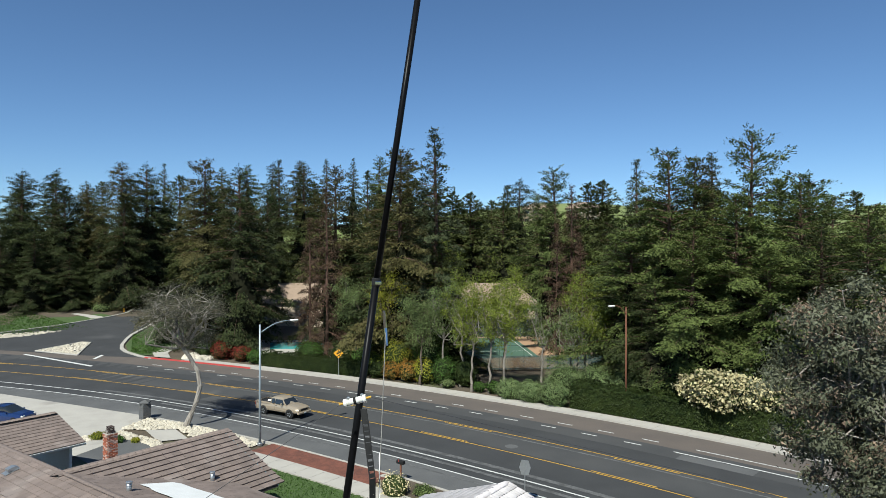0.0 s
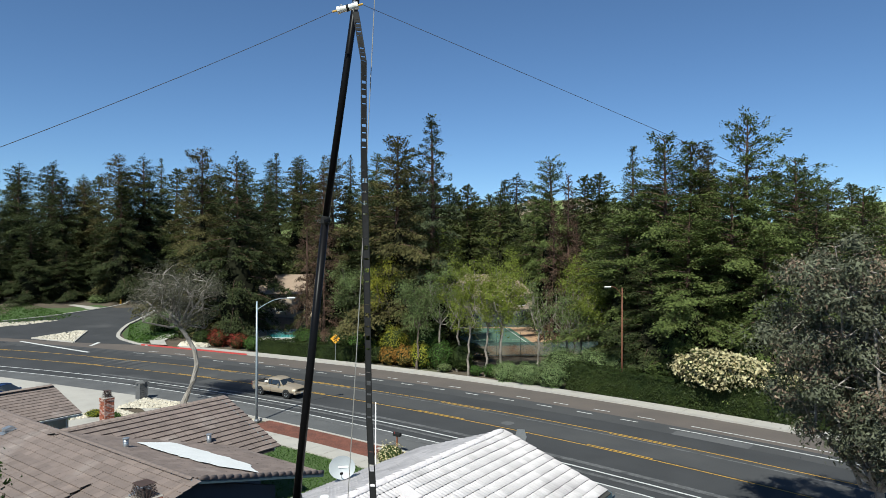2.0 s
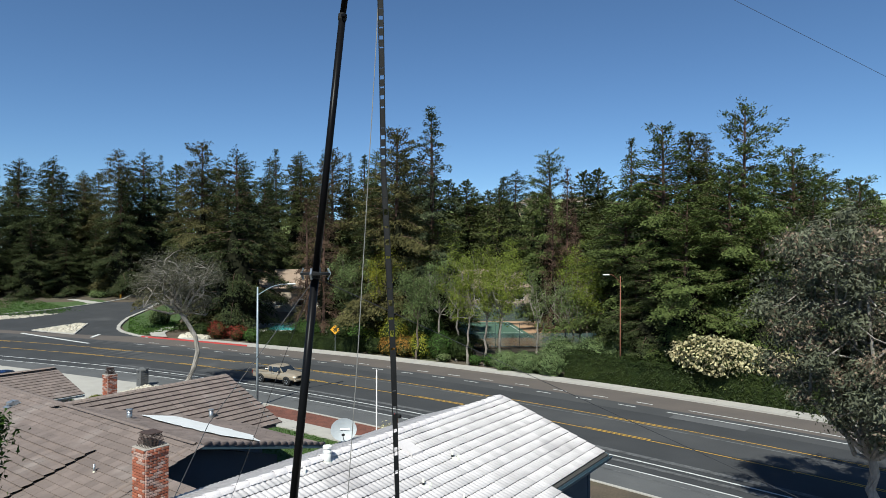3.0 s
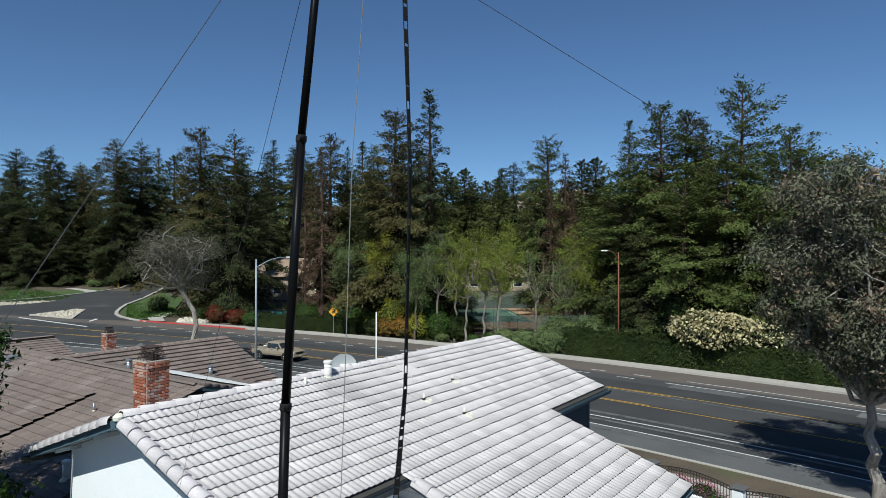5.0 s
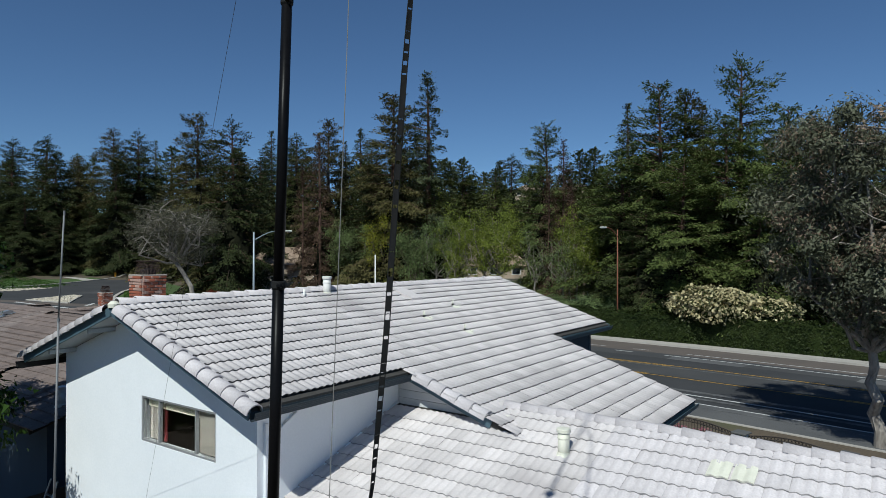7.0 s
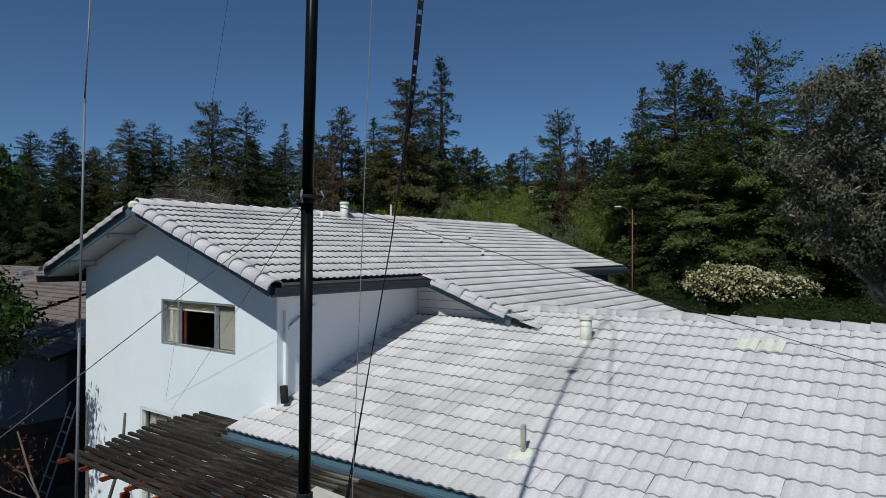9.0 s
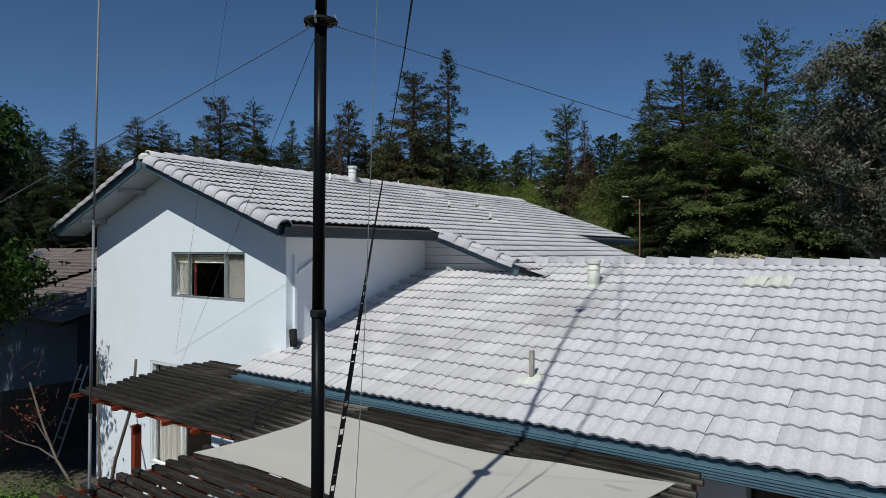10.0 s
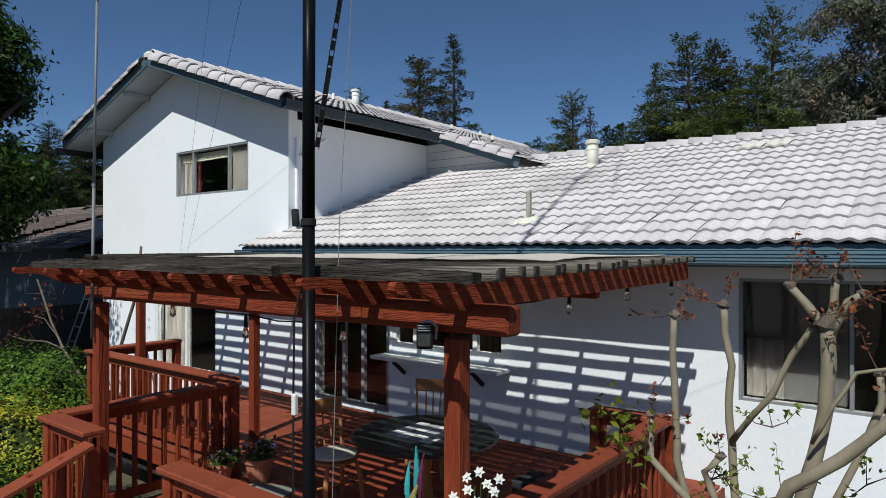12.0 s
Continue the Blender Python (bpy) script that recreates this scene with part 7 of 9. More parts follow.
def conifer_mesh(seed, H, R, n_leaf, start=0.06, sparse=0.0, droop=0.25, leaf=0.42, taper=0.85, lumps=0.35):
    """Trunk with limbs, the leaf slips and the dark inner shell of one conifer that stands on the origin."""
    rng = np.random.default_rng(seed)
    g = Geo()
    bend = rng.normal(size=2) * H * 0.006
    tp = [(bend[0] * math.sin(3 * t), bend[1] * math.sin(2.4 * t + 0.4), H * t) for t in np.linspace(0, 0.985, 10)]
    tp[0] = (tp[0][0], tp[0][1], -0.3)
    r0 = H * 0.0135 + 0.07
    g.tube(tp, [r0 * (1 - t) ** 0.8 + 0.03 for t in np.linspace(0, 0.985, 10)], 7)
    nb = int(H * (5.0 - 1.6 * sparse))
    ph = rng.uniform(0, 6.28, 5)
    C, D, S, hold = [], [], [], []              # sprays: centre, outward way, size
    for i in range(nb):
        t = start + (1 - start) * ((i + rng.uniform(0, 1)) / nb) ** 0.76
        az = i * 2.39996 + rng.uniform(-0.5, 0.5)
        lump = 1 + lumps * (math.sin(3 * az + ph[0] + t * 9) * 0.45 + math.sin(t * 19 + ph[1] + az) * 0.35 + rng.uniform(-0.45, 0.45))
        prof = (1 - t) ** taper * min(1.0, 0.62 + 2.2 * (t - start))
        L = max(0.22, R * prof * lump * (1.0 if t < 0.8 else 1 - 0.30 * (t - 0.8) / 0.2))
        rise = lerp(-droop, 0.62, t ** 1.6) + rng.uniform(-0.22, 0.22)
        z0 = H * t - 0.15 * L
        d, side = np.array([math.cos(az), math.sin(az), 0.0]), np.array([-math.sin(az), math.cos(az), 0.0])
        if L > R * 0.2:
            g.tube([(0, 0, z0), tuple(d * L * 0.55 + [0, 0, z0 + L * 0.55 * rise]), tuple(d * L * 0.95 + [0, 0, z0 + L * (rise - 0.4 * droop)])], [0.05 + 0.008 * L, 0.03, 0.012], 3, cap=False)
        m = max(2, int(1.6 + 2.2 * L * (1 - 0.35 * sparse)))
        for k in range(m):
            u = 0.16 + 0.30 * sparse + (0.86 - 0.30 * sparse) * ((k + rng.uniform(0.1, 0.95)) / m) ** 0.75
            w = rng.uniform(-1, 1) * (0.12 + 0.30 * u * L * (1.1 - 0.6 * u))
            C.append(d * (u * L) + side * w + np.array([0, 0, z0 + u * L * rise - u * u * L * droop * 0.6 + rng.normal() * 0.16]))
            e = d + side * (w / (L + 0.3)) * 1.3 + np.array([0, 0, lerp(-0.85, 0.6, t ** 2) + rng.uniform(-0.2, 0.2)])
            D.append(e / np.linalg.norm(e))
            S.append((0.34 + 0.06 * L) * rng.uniform(0.7, 1.35))
    C, D, S = np.array(C), np.array(D), np.array(S)
    w = S ** 1.6
    k = np.maximum(6, (n_leaf * w / w.sum()).astype(int))
    idx = np.repeat(np.arange(len(S)), k)
    n = len(idx)
    d, s = D[idx], S[idx][:, None]
    side = np.cross(d, [0, 0, 1.0])
    side /= np.linalg.norm(side, axis=1)[:, None] + 1e-9
    nor = np.cross(side, d)
    a, b, c = rng.normal(size=(n, 1)) * 0.55, rng.normal(size=(n, 1)) * 0.52, rng.normal(size=(n, 1)) * 0.24
    P = C[idx] + (d * a + side * b + nor * (c - 0.22 * (a * a + b * b))) * s
    Q = slips(P, d + side * b * 0.8, nor + d * 0.35, np.full(n, leaf) * (0.62 + 0.38 * S[idx]), rng)
    core = Geo()                               # dark shell that closes the crown and plays its inner shade
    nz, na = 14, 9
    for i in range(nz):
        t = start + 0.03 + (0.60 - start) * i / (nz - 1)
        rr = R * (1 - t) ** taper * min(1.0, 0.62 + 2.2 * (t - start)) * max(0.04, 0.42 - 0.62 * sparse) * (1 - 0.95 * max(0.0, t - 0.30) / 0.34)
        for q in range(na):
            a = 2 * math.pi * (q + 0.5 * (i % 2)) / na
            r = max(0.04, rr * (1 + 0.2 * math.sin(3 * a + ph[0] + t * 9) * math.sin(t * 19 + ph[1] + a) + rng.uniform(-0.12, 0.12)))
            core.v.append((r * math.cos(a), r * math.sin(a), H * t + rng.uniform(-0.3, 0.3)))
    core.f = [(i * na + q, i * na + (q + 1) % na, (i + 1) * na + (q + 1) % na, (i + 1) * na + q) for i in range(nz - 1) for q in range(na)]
    return g, Q, core


def tree_from(name, mk, bark, leaves, label, group=""):
    g, Q, core = mk
    e = thing(name, (0, 0, 0), label, "tree", group)
    part("trunk", g, bark, e)
    part("inner_crown", core, CROWN_SHADE, e, "dark shell standing in for the shade inside the crown")
    me = tris_mesh("crown", Q)
    part("crown", me, leaves, e)
    return e


def stand(src, x, y, top, seed, label="", squash=1.0):
    """A copy of a tree, scaled so that it ends at the height top."""
    rng = random.Random(seed)
    z = ground_z(x, y) - 0.1
    h = max(2.0, top - z)
    s = h / src["tall"]
    m = pose(x, y, z, 0, 0, rng.uniform(0, 360))
    c = copy_thing(src, m)
    w = s * squash * rng.uniform(0.92, 1.08)
    c.scale = (w, w, s)
    if label:
        tagged(c, label)
    return c


def src_tree(e, H):
    e["tall"] = H
    return e


KINDS = {
    "full": src_tree(tree_from("redwood_tree", conifer_mesh(21, 26, 6.4, 30000, 0.01, 0.0, 0.30, 0.42, 0.46, 0.65), BARK_RED, L_REDWOOD, "tall dark green redwood with foliage down to the ground", "redwoods"), 26),
    "sun": src_tree(tree_from("redwood_tree", conifer_mesh(28, 26, 6.3, 37000, 0.01, 0.0, 0.34, 0.40, 0.38, 0.75), BARK_RED, L_REDWOOD_SUN, "tall fresh green redwood with layered drooping limbs", "redwoods"), 26),
    "full2": src_tree(tree_from("redwood_tree", conifer_mesh(22, 26, 6.0, 27000, 0.02, 0.0, 0.34, 0.44, 0.45, 0.65), BARK_RED, L_DARK, "tall dark conifer with drooping limbs", "redwoods"), 26),
    "warm": src_tree(tree_from("redwood_tree", conifer_mesh(23, 26, 6.0, 29000, 0.02, 0.05, 0.28, 0.41, 0.46, 0.65), BARK_RED, L_REDWOOD2, "tall olive-brown redwood with ragged top", "redwoods"), 26),
    "sparse": src_tree(tree_from("redwood_tree", conifer_mesh(24, 26, 4.3, 16000, 0.12, 0.6, 0.15, 0.36, 0.62, 0.6), BARK_RED, L_BLUE, "tall thin conifer with sparse open branches", "redwoods"), 26),
    "blue": src_tree(tree_from("redwood_tree", conifer_mesh(25, 26, 5.0, 18000, 0.03, 0.1, 0.22, 0.38, 0.75, 0.4), BARK_RED, L_BLUE, "narrow blue-green pointed conifer", "redwoods"), 26),
    "crowned": src_tree(tree_from("redwood_tree", conifer_mesh(26, 26, 5.0, 30000, 0.06, 0.12, 0.22, 0.37, 0.36, 0.8), BARK_RED, L_REDWOOD_SUN, "tall redwood with a broad broken crown", "redwoods"), 26),
    "back": src_tree(tree_from("redwood_tree", conifer_mesh(29, 26, 6.2, 7500, 0.02, 0.0, 0.3, 0.75, 0.50, 0.55), BARK_RED, L_REDWOOD, "dark conifer standing deep in the wood", "redwoods"), 26),
    "dead": src_tree(tree_from("dying_redwood_tree", conifer_mesh(27, 22, 4.0, 9000, 0.05, 0.5, 0.2, 0.36, 0.7, 0.5), BARK_RED, L_DEAD, "dying conifer with rust-brown foliage", "dying conifers"), 22),
}
FOREST_WEST = [("full2", -155.6, 59.4, 31.6), ("full2", -141.2, 60.0, 30.7), ("warm", -139.2, 65.2, 27.3), ("warm", -130.0, 67.5, 32.2), ("full2", -129.0, 72.0, 32.2),
               ("full2", -133.3, 75.8, 30.2), ("blue", -178.1, 105.0, 39.8), ("full2", -137.6, 85.0, 31.7), ("warm", -86.0, 57.2, 28.2), ("full2", -78.5, 57.5, 26.4), ("full2", -150, 50, 27), ("full2", -138, 60, 27)]
FOREST_MID = [("blue", -119.3, 98.5, 35.4), ("full", -113, 100.3, 34.2), ("warm", -69.0, 67.2, 26.9), ("sparse", -72.0, 77.4, 27.3), ("warm", -52.4, 62.3, 27.4),
              ("sparse", -47.7, 63.0, 29.3), ("full2", -61.4, 78.5, 24.1), ("full2", -82.4, 125.6, 25.5), ("full2", -79.8, 127.5, 26.0), ("full", -87.2, 146.9, 31.5), ("full2", -84.5, 148.9, 33.0), ("full2", -59.0, 66.5, 20.5)]
FOREST_EAST = [("crowned", -44.9, 88.6, 26.8), ("full2", -53.7, 121.8, 28.0), ("sun", -51.4, 123.5, 28.4), ("blue", -27.6, 76.5, 25.6), ("sun", -20.8, 66.6, 24.9),
               ("warm", -19.0, 69.8, 24.4), ("sparse", -22.2, 89.2, 27.3), ("crowned", -13.0, 67.0, 26.0), ("sun", -13.9, 64.2, 20.0), ("sun", -10.0, 74.2, 22.6), ("full2", -13.4, 108.1, 24.8), ("full2", -9.8, 141.7, 25.5), ("sun", -6.1, 132.0, 22.5)]
FOREST_FILL = [("full", -24.5, 66.0, 18.0), ("full", -17.0, 62.0, 16.5), ("full2", -20.5, 61.5, 12.0), ("full", -10.8, 62.5, 15.0), ("full2", -7.2, 66.0, 17.0), ("full", -4.0, 72.0, 19.0),
               ("full2", -100.0, 70.0, 20.0), ("full", -103.0, 72.0, 19.0), ("warm", -92.0, 66.0, 22.0), ("full", -46.8, 63.4, 15.5), ("full2", -55.0, 61.8, 17.5), ("full2", -33.0, 84.0, 19.0)]
FOREST_BACK = [("full", -128, 118, 30), ("full2", -112, 128, 30), ("full", -100, 112, 27), ("full2", -70, 105, 22), ("full", -62, 116, 24), ("warm", -38, 112, 24),
               ("full", -32, 124, 27), ("full2", -26, 108, 24), ("full", -20, 126, 27), ("full2", -1, 96, 20), ("full", 2, 112, 22), ("full2", -165, 88, 33), ("full", -185, 70, 33), ("full2", -200, 84, 34)]
FOREST_FILL2 = [("full", -150, 70, 27), ("full2", -126, 66, 26), ("full", -112, 72, 26), ("full2", -104, 78, 27), ("warm", -87, 66, 22), ("full2", -70, 72, 22), ("full", -64, 70, 21), ("full2", -57, 70, 21), ("full", -63, 75, 20),
                ("full2", -30, 92, 22), ("full", -24, 78, 20), ("full2", -16, 80, 22), ("full", -8, 84, 21), ("full2", -3, 80, 17), ("full", -26, 70, 14), ("full2", -22.5, 63.5, 10)]
FOREST_FILL3 = [("full2", -100, 80, 25.5), ("full2", -74, 99, 25.5), ("full2", -75, 105, 26.0), ("full2", -70, 104, 25.6),
                ("full2", -74, 106, 24), ("full", -80, 102, 24), ("full2", -68, 113, 24.5), ("full", -60, 118, 24.5), ("full2", -50, 122, 24), ("full", -44, 127, 25), ("full2", -37, 119, 23), ("full", -30, 116, 23),
                ("full2", -170, 64, 29), ("full", -163, 76, 31), ("full2", -188, 92, 34), ("full", -146, 98, 31), ("full2", -120, 110, 31), ("full", -92, 100, 26), ("full2", -76, 92, 24), ("full", -48, 104, 22), ("full2", -40, 98, 20), ("full", -12, 96, 21), ("full2", 4, 88, 17), ("full", 8, 104, 18)]
FOOT = [(-143.0, 44.0), (-138.0, 48.7), (-134.0, 53.0), (-131.0, 58.0), (-131.0, 63.5), (-132.0, 69.0)]
_k = 0
for rows in (FOREST_WEST, FOREST_MID, FOREST_EAST, FOREST_FILL, FOREST_FILL2, FOREST_FILL3, FOREST_BACK):
    for kind, x, y, top in rows:
        _k += 1
        if y > 95 and top < 32 or y > 82 and kind in ("full", "full2") and x < -120:
            kind = "back"
        elif kind == "full" and x > -30:
            kind = "sun"
        stand(KINDS[kind], x, y, top, _k, squash={"full": 1.05, "sun": 1.05, "back": 1.1, "full2": 1.05, "warm": 1.0}.get(kind, 0.95) * (1.35 if top < 19 else 1.0))
for x, y, top in ((-62.7, 59.4, 22.9), (-66.0, 59.6, 19.0), (-41.2, 87.6, 24.2), (-38.4, 77.3, 19.0), (-36.0, 79.0, 17.0)):
    _k += 1
    stand(KINDS["dead"], x, y, top, _k, squash=0.7)
for i, (x, y) in enumerate(FOOT):            # dark low boughs at the west foot of the wood
    stand(KINDS["full2"], x, y, ground_z(x, y) + 11 + 2 * (i % 3), 400 + i, squash=1.5)
rb = random.Random(17)
for i in range(17):                         # thin wood at the foot of the hill
    x, y = -118 + 8.5 * i, rb.uniform(132, 168)
    stand(KINDS["back"], x, y, ground_z(x, y) + rb.uniform(9, 14), 300 + i, squash=1.3)
for e in KINDS.values():                    # the patterns themselves stand in the wood behind
    _k += 1
    i = list(KINDS.values()).index(e)
    e.location = (-215 + 9 * i, 150 + 5 * i, ground_z(-215 + 9 * i, 150 + 5 * i) - 0.2)


def broad_mesh(seed, H, crown, n_leaf, leaf=0.16, trunk_r=0.14, fork=0.35, lean=(0, 0), limbs=7, gap=0.25, aspect=0.55, sub=5, clump=0.18, stem=None):
    """A broadleaf: leaning trunk, forking limbs, leaf clumps round the twigs. crown: centre and radii."""
    rng = np.random.default_rng(seed)
    g = Geo()
    (cx, cy, cz), (rx, ry, rz) = crown
    fz = H * fork
    fx, fy = lean[0], lean[1]
    w = rng.normal(size=(4, 2)) * trunk_r * 0.8
    path = [(fx * t ** 1.3 + w[i % 4][0] * math.sin(3.1 * t), fy * t ** 1.3 + w[i % 4][1] * math.sin(3.1 * t), fz * t - (0.3 if i == 0 else 0)) for i, t in enumerate(np.linspace(0, 1, 7))]
    path = stem or path                         # stem: a trunk of seven points of its own
    g.tube(path, [trunk_r * (1.25 if i == 0 else 1.0) * (1 - 0.35 * i / 6) for i in range(7)], 9)
    tips = []
    top = np.array(path[-1])
    for k in range(limbs):
        az, el = k * 2.4 + rng.uniform(-0.4, 0.4), rng.uniform(-0.1, 1.0)
        tgt = np.array([cx + rx * 0.75 * math.cos(az) * math.cos(el), cy + ry * 0.75 * math.sin(az) * math.cos(el), cz + rz * 0.75 * math.sin(el)])
        mid = top * 0.5 + tgt * 0.5 + rng.normal(size=3) * 0.06 * H + np.array([0, 0, -0.03 * H])
        q = [tuple(top), tuple(top * 0.72 + mid * 0.28 + rng.normal(size=3) * 0.02 * H), tuple(mid), tuple(mid * 0.4 + tgt * 0.6 + rng.normal(size=3) * 0.02 * H), tuple(tgt)]
        g.tube(q, [trunk_r * 0.5, trunk_r * 0.4, trunk_r * 0.28, trunk_r * 0.17, trunk_r * 0.07], 6)
        for s in range(sub):
            b = np.array(q[2 + s % 3])
            off = rng.normal(size=3)
            off /= np.linalg.norm(off)
            e = b + off * np.array([rx, ry, rz]) * rng.uniform(0.25, 0.55)
            d = (e - np.array([cx, cy, cz])) / np.array([rx, ry, rz])
            if np.linalg.norm(d) > 1.0:
                e = np.array([cx, cy, cz]) + d / np.linalg.norm(d) * np.array([rx, ry, rz])
            m2 = (b + e) / 2 + rng.normal(size=3) * 0.02 * H
            g.tube([tuple(b), tuple(m2), tuple(e)], [trunk_r * 0.16, trunk_r * 0.10, trunk_r * 0.03], 4, cap=False)
            tips += [e, m2 * 0.4 + e * 0.6]
        tips.append(tgt)
    tips = np.array(tips)
    tips = tips[rng.random(len(tips)) > gap * 0.5]
    per = max(3, n_leaf // len(tips))
    spread = min(rx, rz) * clump
    off = rng.normal(size=(len(tips), per, 3)) * [1, 1, 0.8]
    P = (tips[:, None, :] + off * (spread * rng.uniform(0.6, 1.3, (len(tips), 1, 1)))).reshape(-1, 3)
    return g, cards(P, np.full(len(P), leaf), rng, aspect, 0.25, off.reshape(-1, 3) * 0.6 + [0, 0, 0.35])


def broad_tree(name, x, y, mk, bark, leaves, label, second=None, group=""):
    z = ground_z(x, y)
    g, Q = mk
    e = thing(name, (x, y, z), label, "tree", group)
    g.v = [(a + x, b + y, c + z) for a, b, c in g.v]
    part("trunk", g, bark, e)
    if second:
        k = int(len(Q) * second[1])
        blk = np.random.default_rng(3).random(len(Q) // 120 + 1)[np.arange(len(Q)) // 120]
        idx = np.argsort(blk, kind="stable")
        part("crown", tris_mesh("crown", Q[idx[k:]]), leaves, e)
        part("dry_leaves", tris_mesh("dry_leaves", Q[idx[:k]]), second[0], e)
    else:
        part("crown", tris_mesh("crown", Q), leaves, e)
    return e


# big gum tree by the near pavement
broad_tree("gum_tree", -0.85, 30.5, broad_mesh(41, 14.5, ((0.9, -1.0, 9.5), (5.3, 4.6, 4.5)), 120000, 0.165, 0.25, 0.26, (-0.3, -0.3), 22, 0.1, 0.45, 11, 0.075), BARK_GUM, L_EUC, "large grey-green gum tree with dry brown patches", (L_EUCBR, 0.2))
# leaning street tree with a thin grey crown
broad_tree("street_tree", -49.7, 31.0, broad_mesh(42, 12.0, ((-0.4, 0.0, 9.5), (3.7, 3.6, 2.6)), 17000, 0.14, 0.24, 0.50, (1.2, 1.6), 16, 0.3, 0.45, 12, 0.16, [(0.806 * a, 0.592 * a, z) for a, z in ((0, -0.3), (0.55, 1.0), (1.05, 2.2), (1.35, 3.5), (1.15, 4.7), (0.4, 6.0), (-0.2, 6.8))]), BARK_GUM, L_GREYTREE, "leaning street tree with pale trunk and thin olive-grey crown")
# birches and poplars in the bed by the far pavement
for i, (x, y, top, w, lv, n, lab) in enumerate([
        (-40.4, 58.0, 13.0, 2.1, L_BIRCH, 3800, "slender pale-barked tree with thin spring leaves"), (-38.0, 56.6, 11.5, 1.9, L_BIRCH, 3000, "slender pale-barked tree with thin spring leaves"),
        (-34.6, 57.6, 12.6, 2.4, L_BIRCH, 5200, "slender tree in fresh yellow-green leaf"), (-54.0, 73.6, 16.0, 3.2, L_BIRCH, 7000, "tall soft yellow-green tree"),
        (-52.4, 69.5, 15.8, 2.0, L_LIME, 3500, "bright lime-green young tree"), (-33.4, 76.8, 15.0, 2.6, L_BIRCH, 5200, "yellow-green tree beside the conifers"),
        (-33.0, 88.0, 16.5, 3.2, L_PALE, 6000, "tall soft grey-green tree"), (-44.4, 56.0, 10.4, 2.6, L_PALE, 6500, "pale sage-leaved tree above the shrubs"),
        (-30.6, 66.0, 9.0, 2.2, L_PALE, 1600, "small grey tree almost without leaves"), (-28.4, 68.6, 9.5, 2.0, L_PALE, 1500, "small grey tree almost without leaves"),
        (-56.5, 58.5, 13.0, 2.8, L_PALE, 7000, "olive-green leafy tree behind the hedge"), (-36.5, 60.5, 14.0, 2.9, L_BIRCH, 6500, "airy yellow-green tree in front of the court"), (-52.0, 60.0, 13.0, 2.8, L_YELLOW, 5000, "young tree in bright yellow-green leaf"),
        (-28.5, 63.5, 12.5, 2.3, L_BIRCH, 5000, "airy light green tree beside the redwoods"), (-88.5, 60.5, 19.0, 2.8, L_BIRCH, 5000, "olive tree at the wood's edge"), (-165.0, 127.0, 33.6, 7.0, L_GREEN, 9000, "round-topped green tree behind the wood"),
        (-3.6, 98.0, 12.5, 4.0, L_GREEN, 7000, "round-topped green leafy tree"), (-128.0, 70.0, 18.0, 2.8, L_GREEN, 4500, "fresh green tree in front of the conifers"),
        (-42.3, 57.2, 12.0, 2.0, L_PALE, 2600, "slender roadside tree in thin grey-green leaf"), (-36.2, 57.2, 12.6, 2.0, L_BIRCH, 2600, "slender pale-barked tree with thin spring leaves"), (-31.9, 60.4, 11.0, 1.9, L_PALE, 1300, "small grey tree almost without leaves"), (-29.4, 61.8, 10.0, 2.0, L_PALE, 1800, "small grey tree almost without leaves")]):
    h = top - ground_z(x, y)
    broad_tree("slender_tree" if w < 3 else "leafy_tree", x, y, broad_mesh(60 + i, h, ((0, 0, h * 0.66), (w, w, h * 0.36)), int(n * 1.1), 0.19, 0.09 + h * 0.004, 0.42, (0.2, 0.1), 8, 0.3, 0.5, 5), BARK_PALE if w < 2.5 else BARK, lv, lab, group="roadside trees")
# near tree at the west end of the yard
lobe_a = broad_mesh(43, 9.6, ((-1.6, -1.1, 7.6), (4.95, 4.1, 1.65)), 90000, 0.15, 0.18, 0.45, (0.1, 0.0), 18, 0.05, 0.5, 14, 0.14)
lobe_b = broad_mesh(44, 5.4, ((0.1, 0.1, 4.35), (3.75, 2.3, 1.15)), 46000, 0.15, 0.14, 0.45, (-0.2, 0.1), 18, 0.05, 0.5, 14, 0.2)
lobe_a[0].add(lobe_b[0].v, lobe_b[0].f)
broad_tree("laurel_tree", -17.45, 3.45, (lobe_a[0], np.concatenate([lobe_a[1], lobe_b[1]])), BARK, L_LAUREL, "dense dark glossy-leaved tree at the edge of the yard")


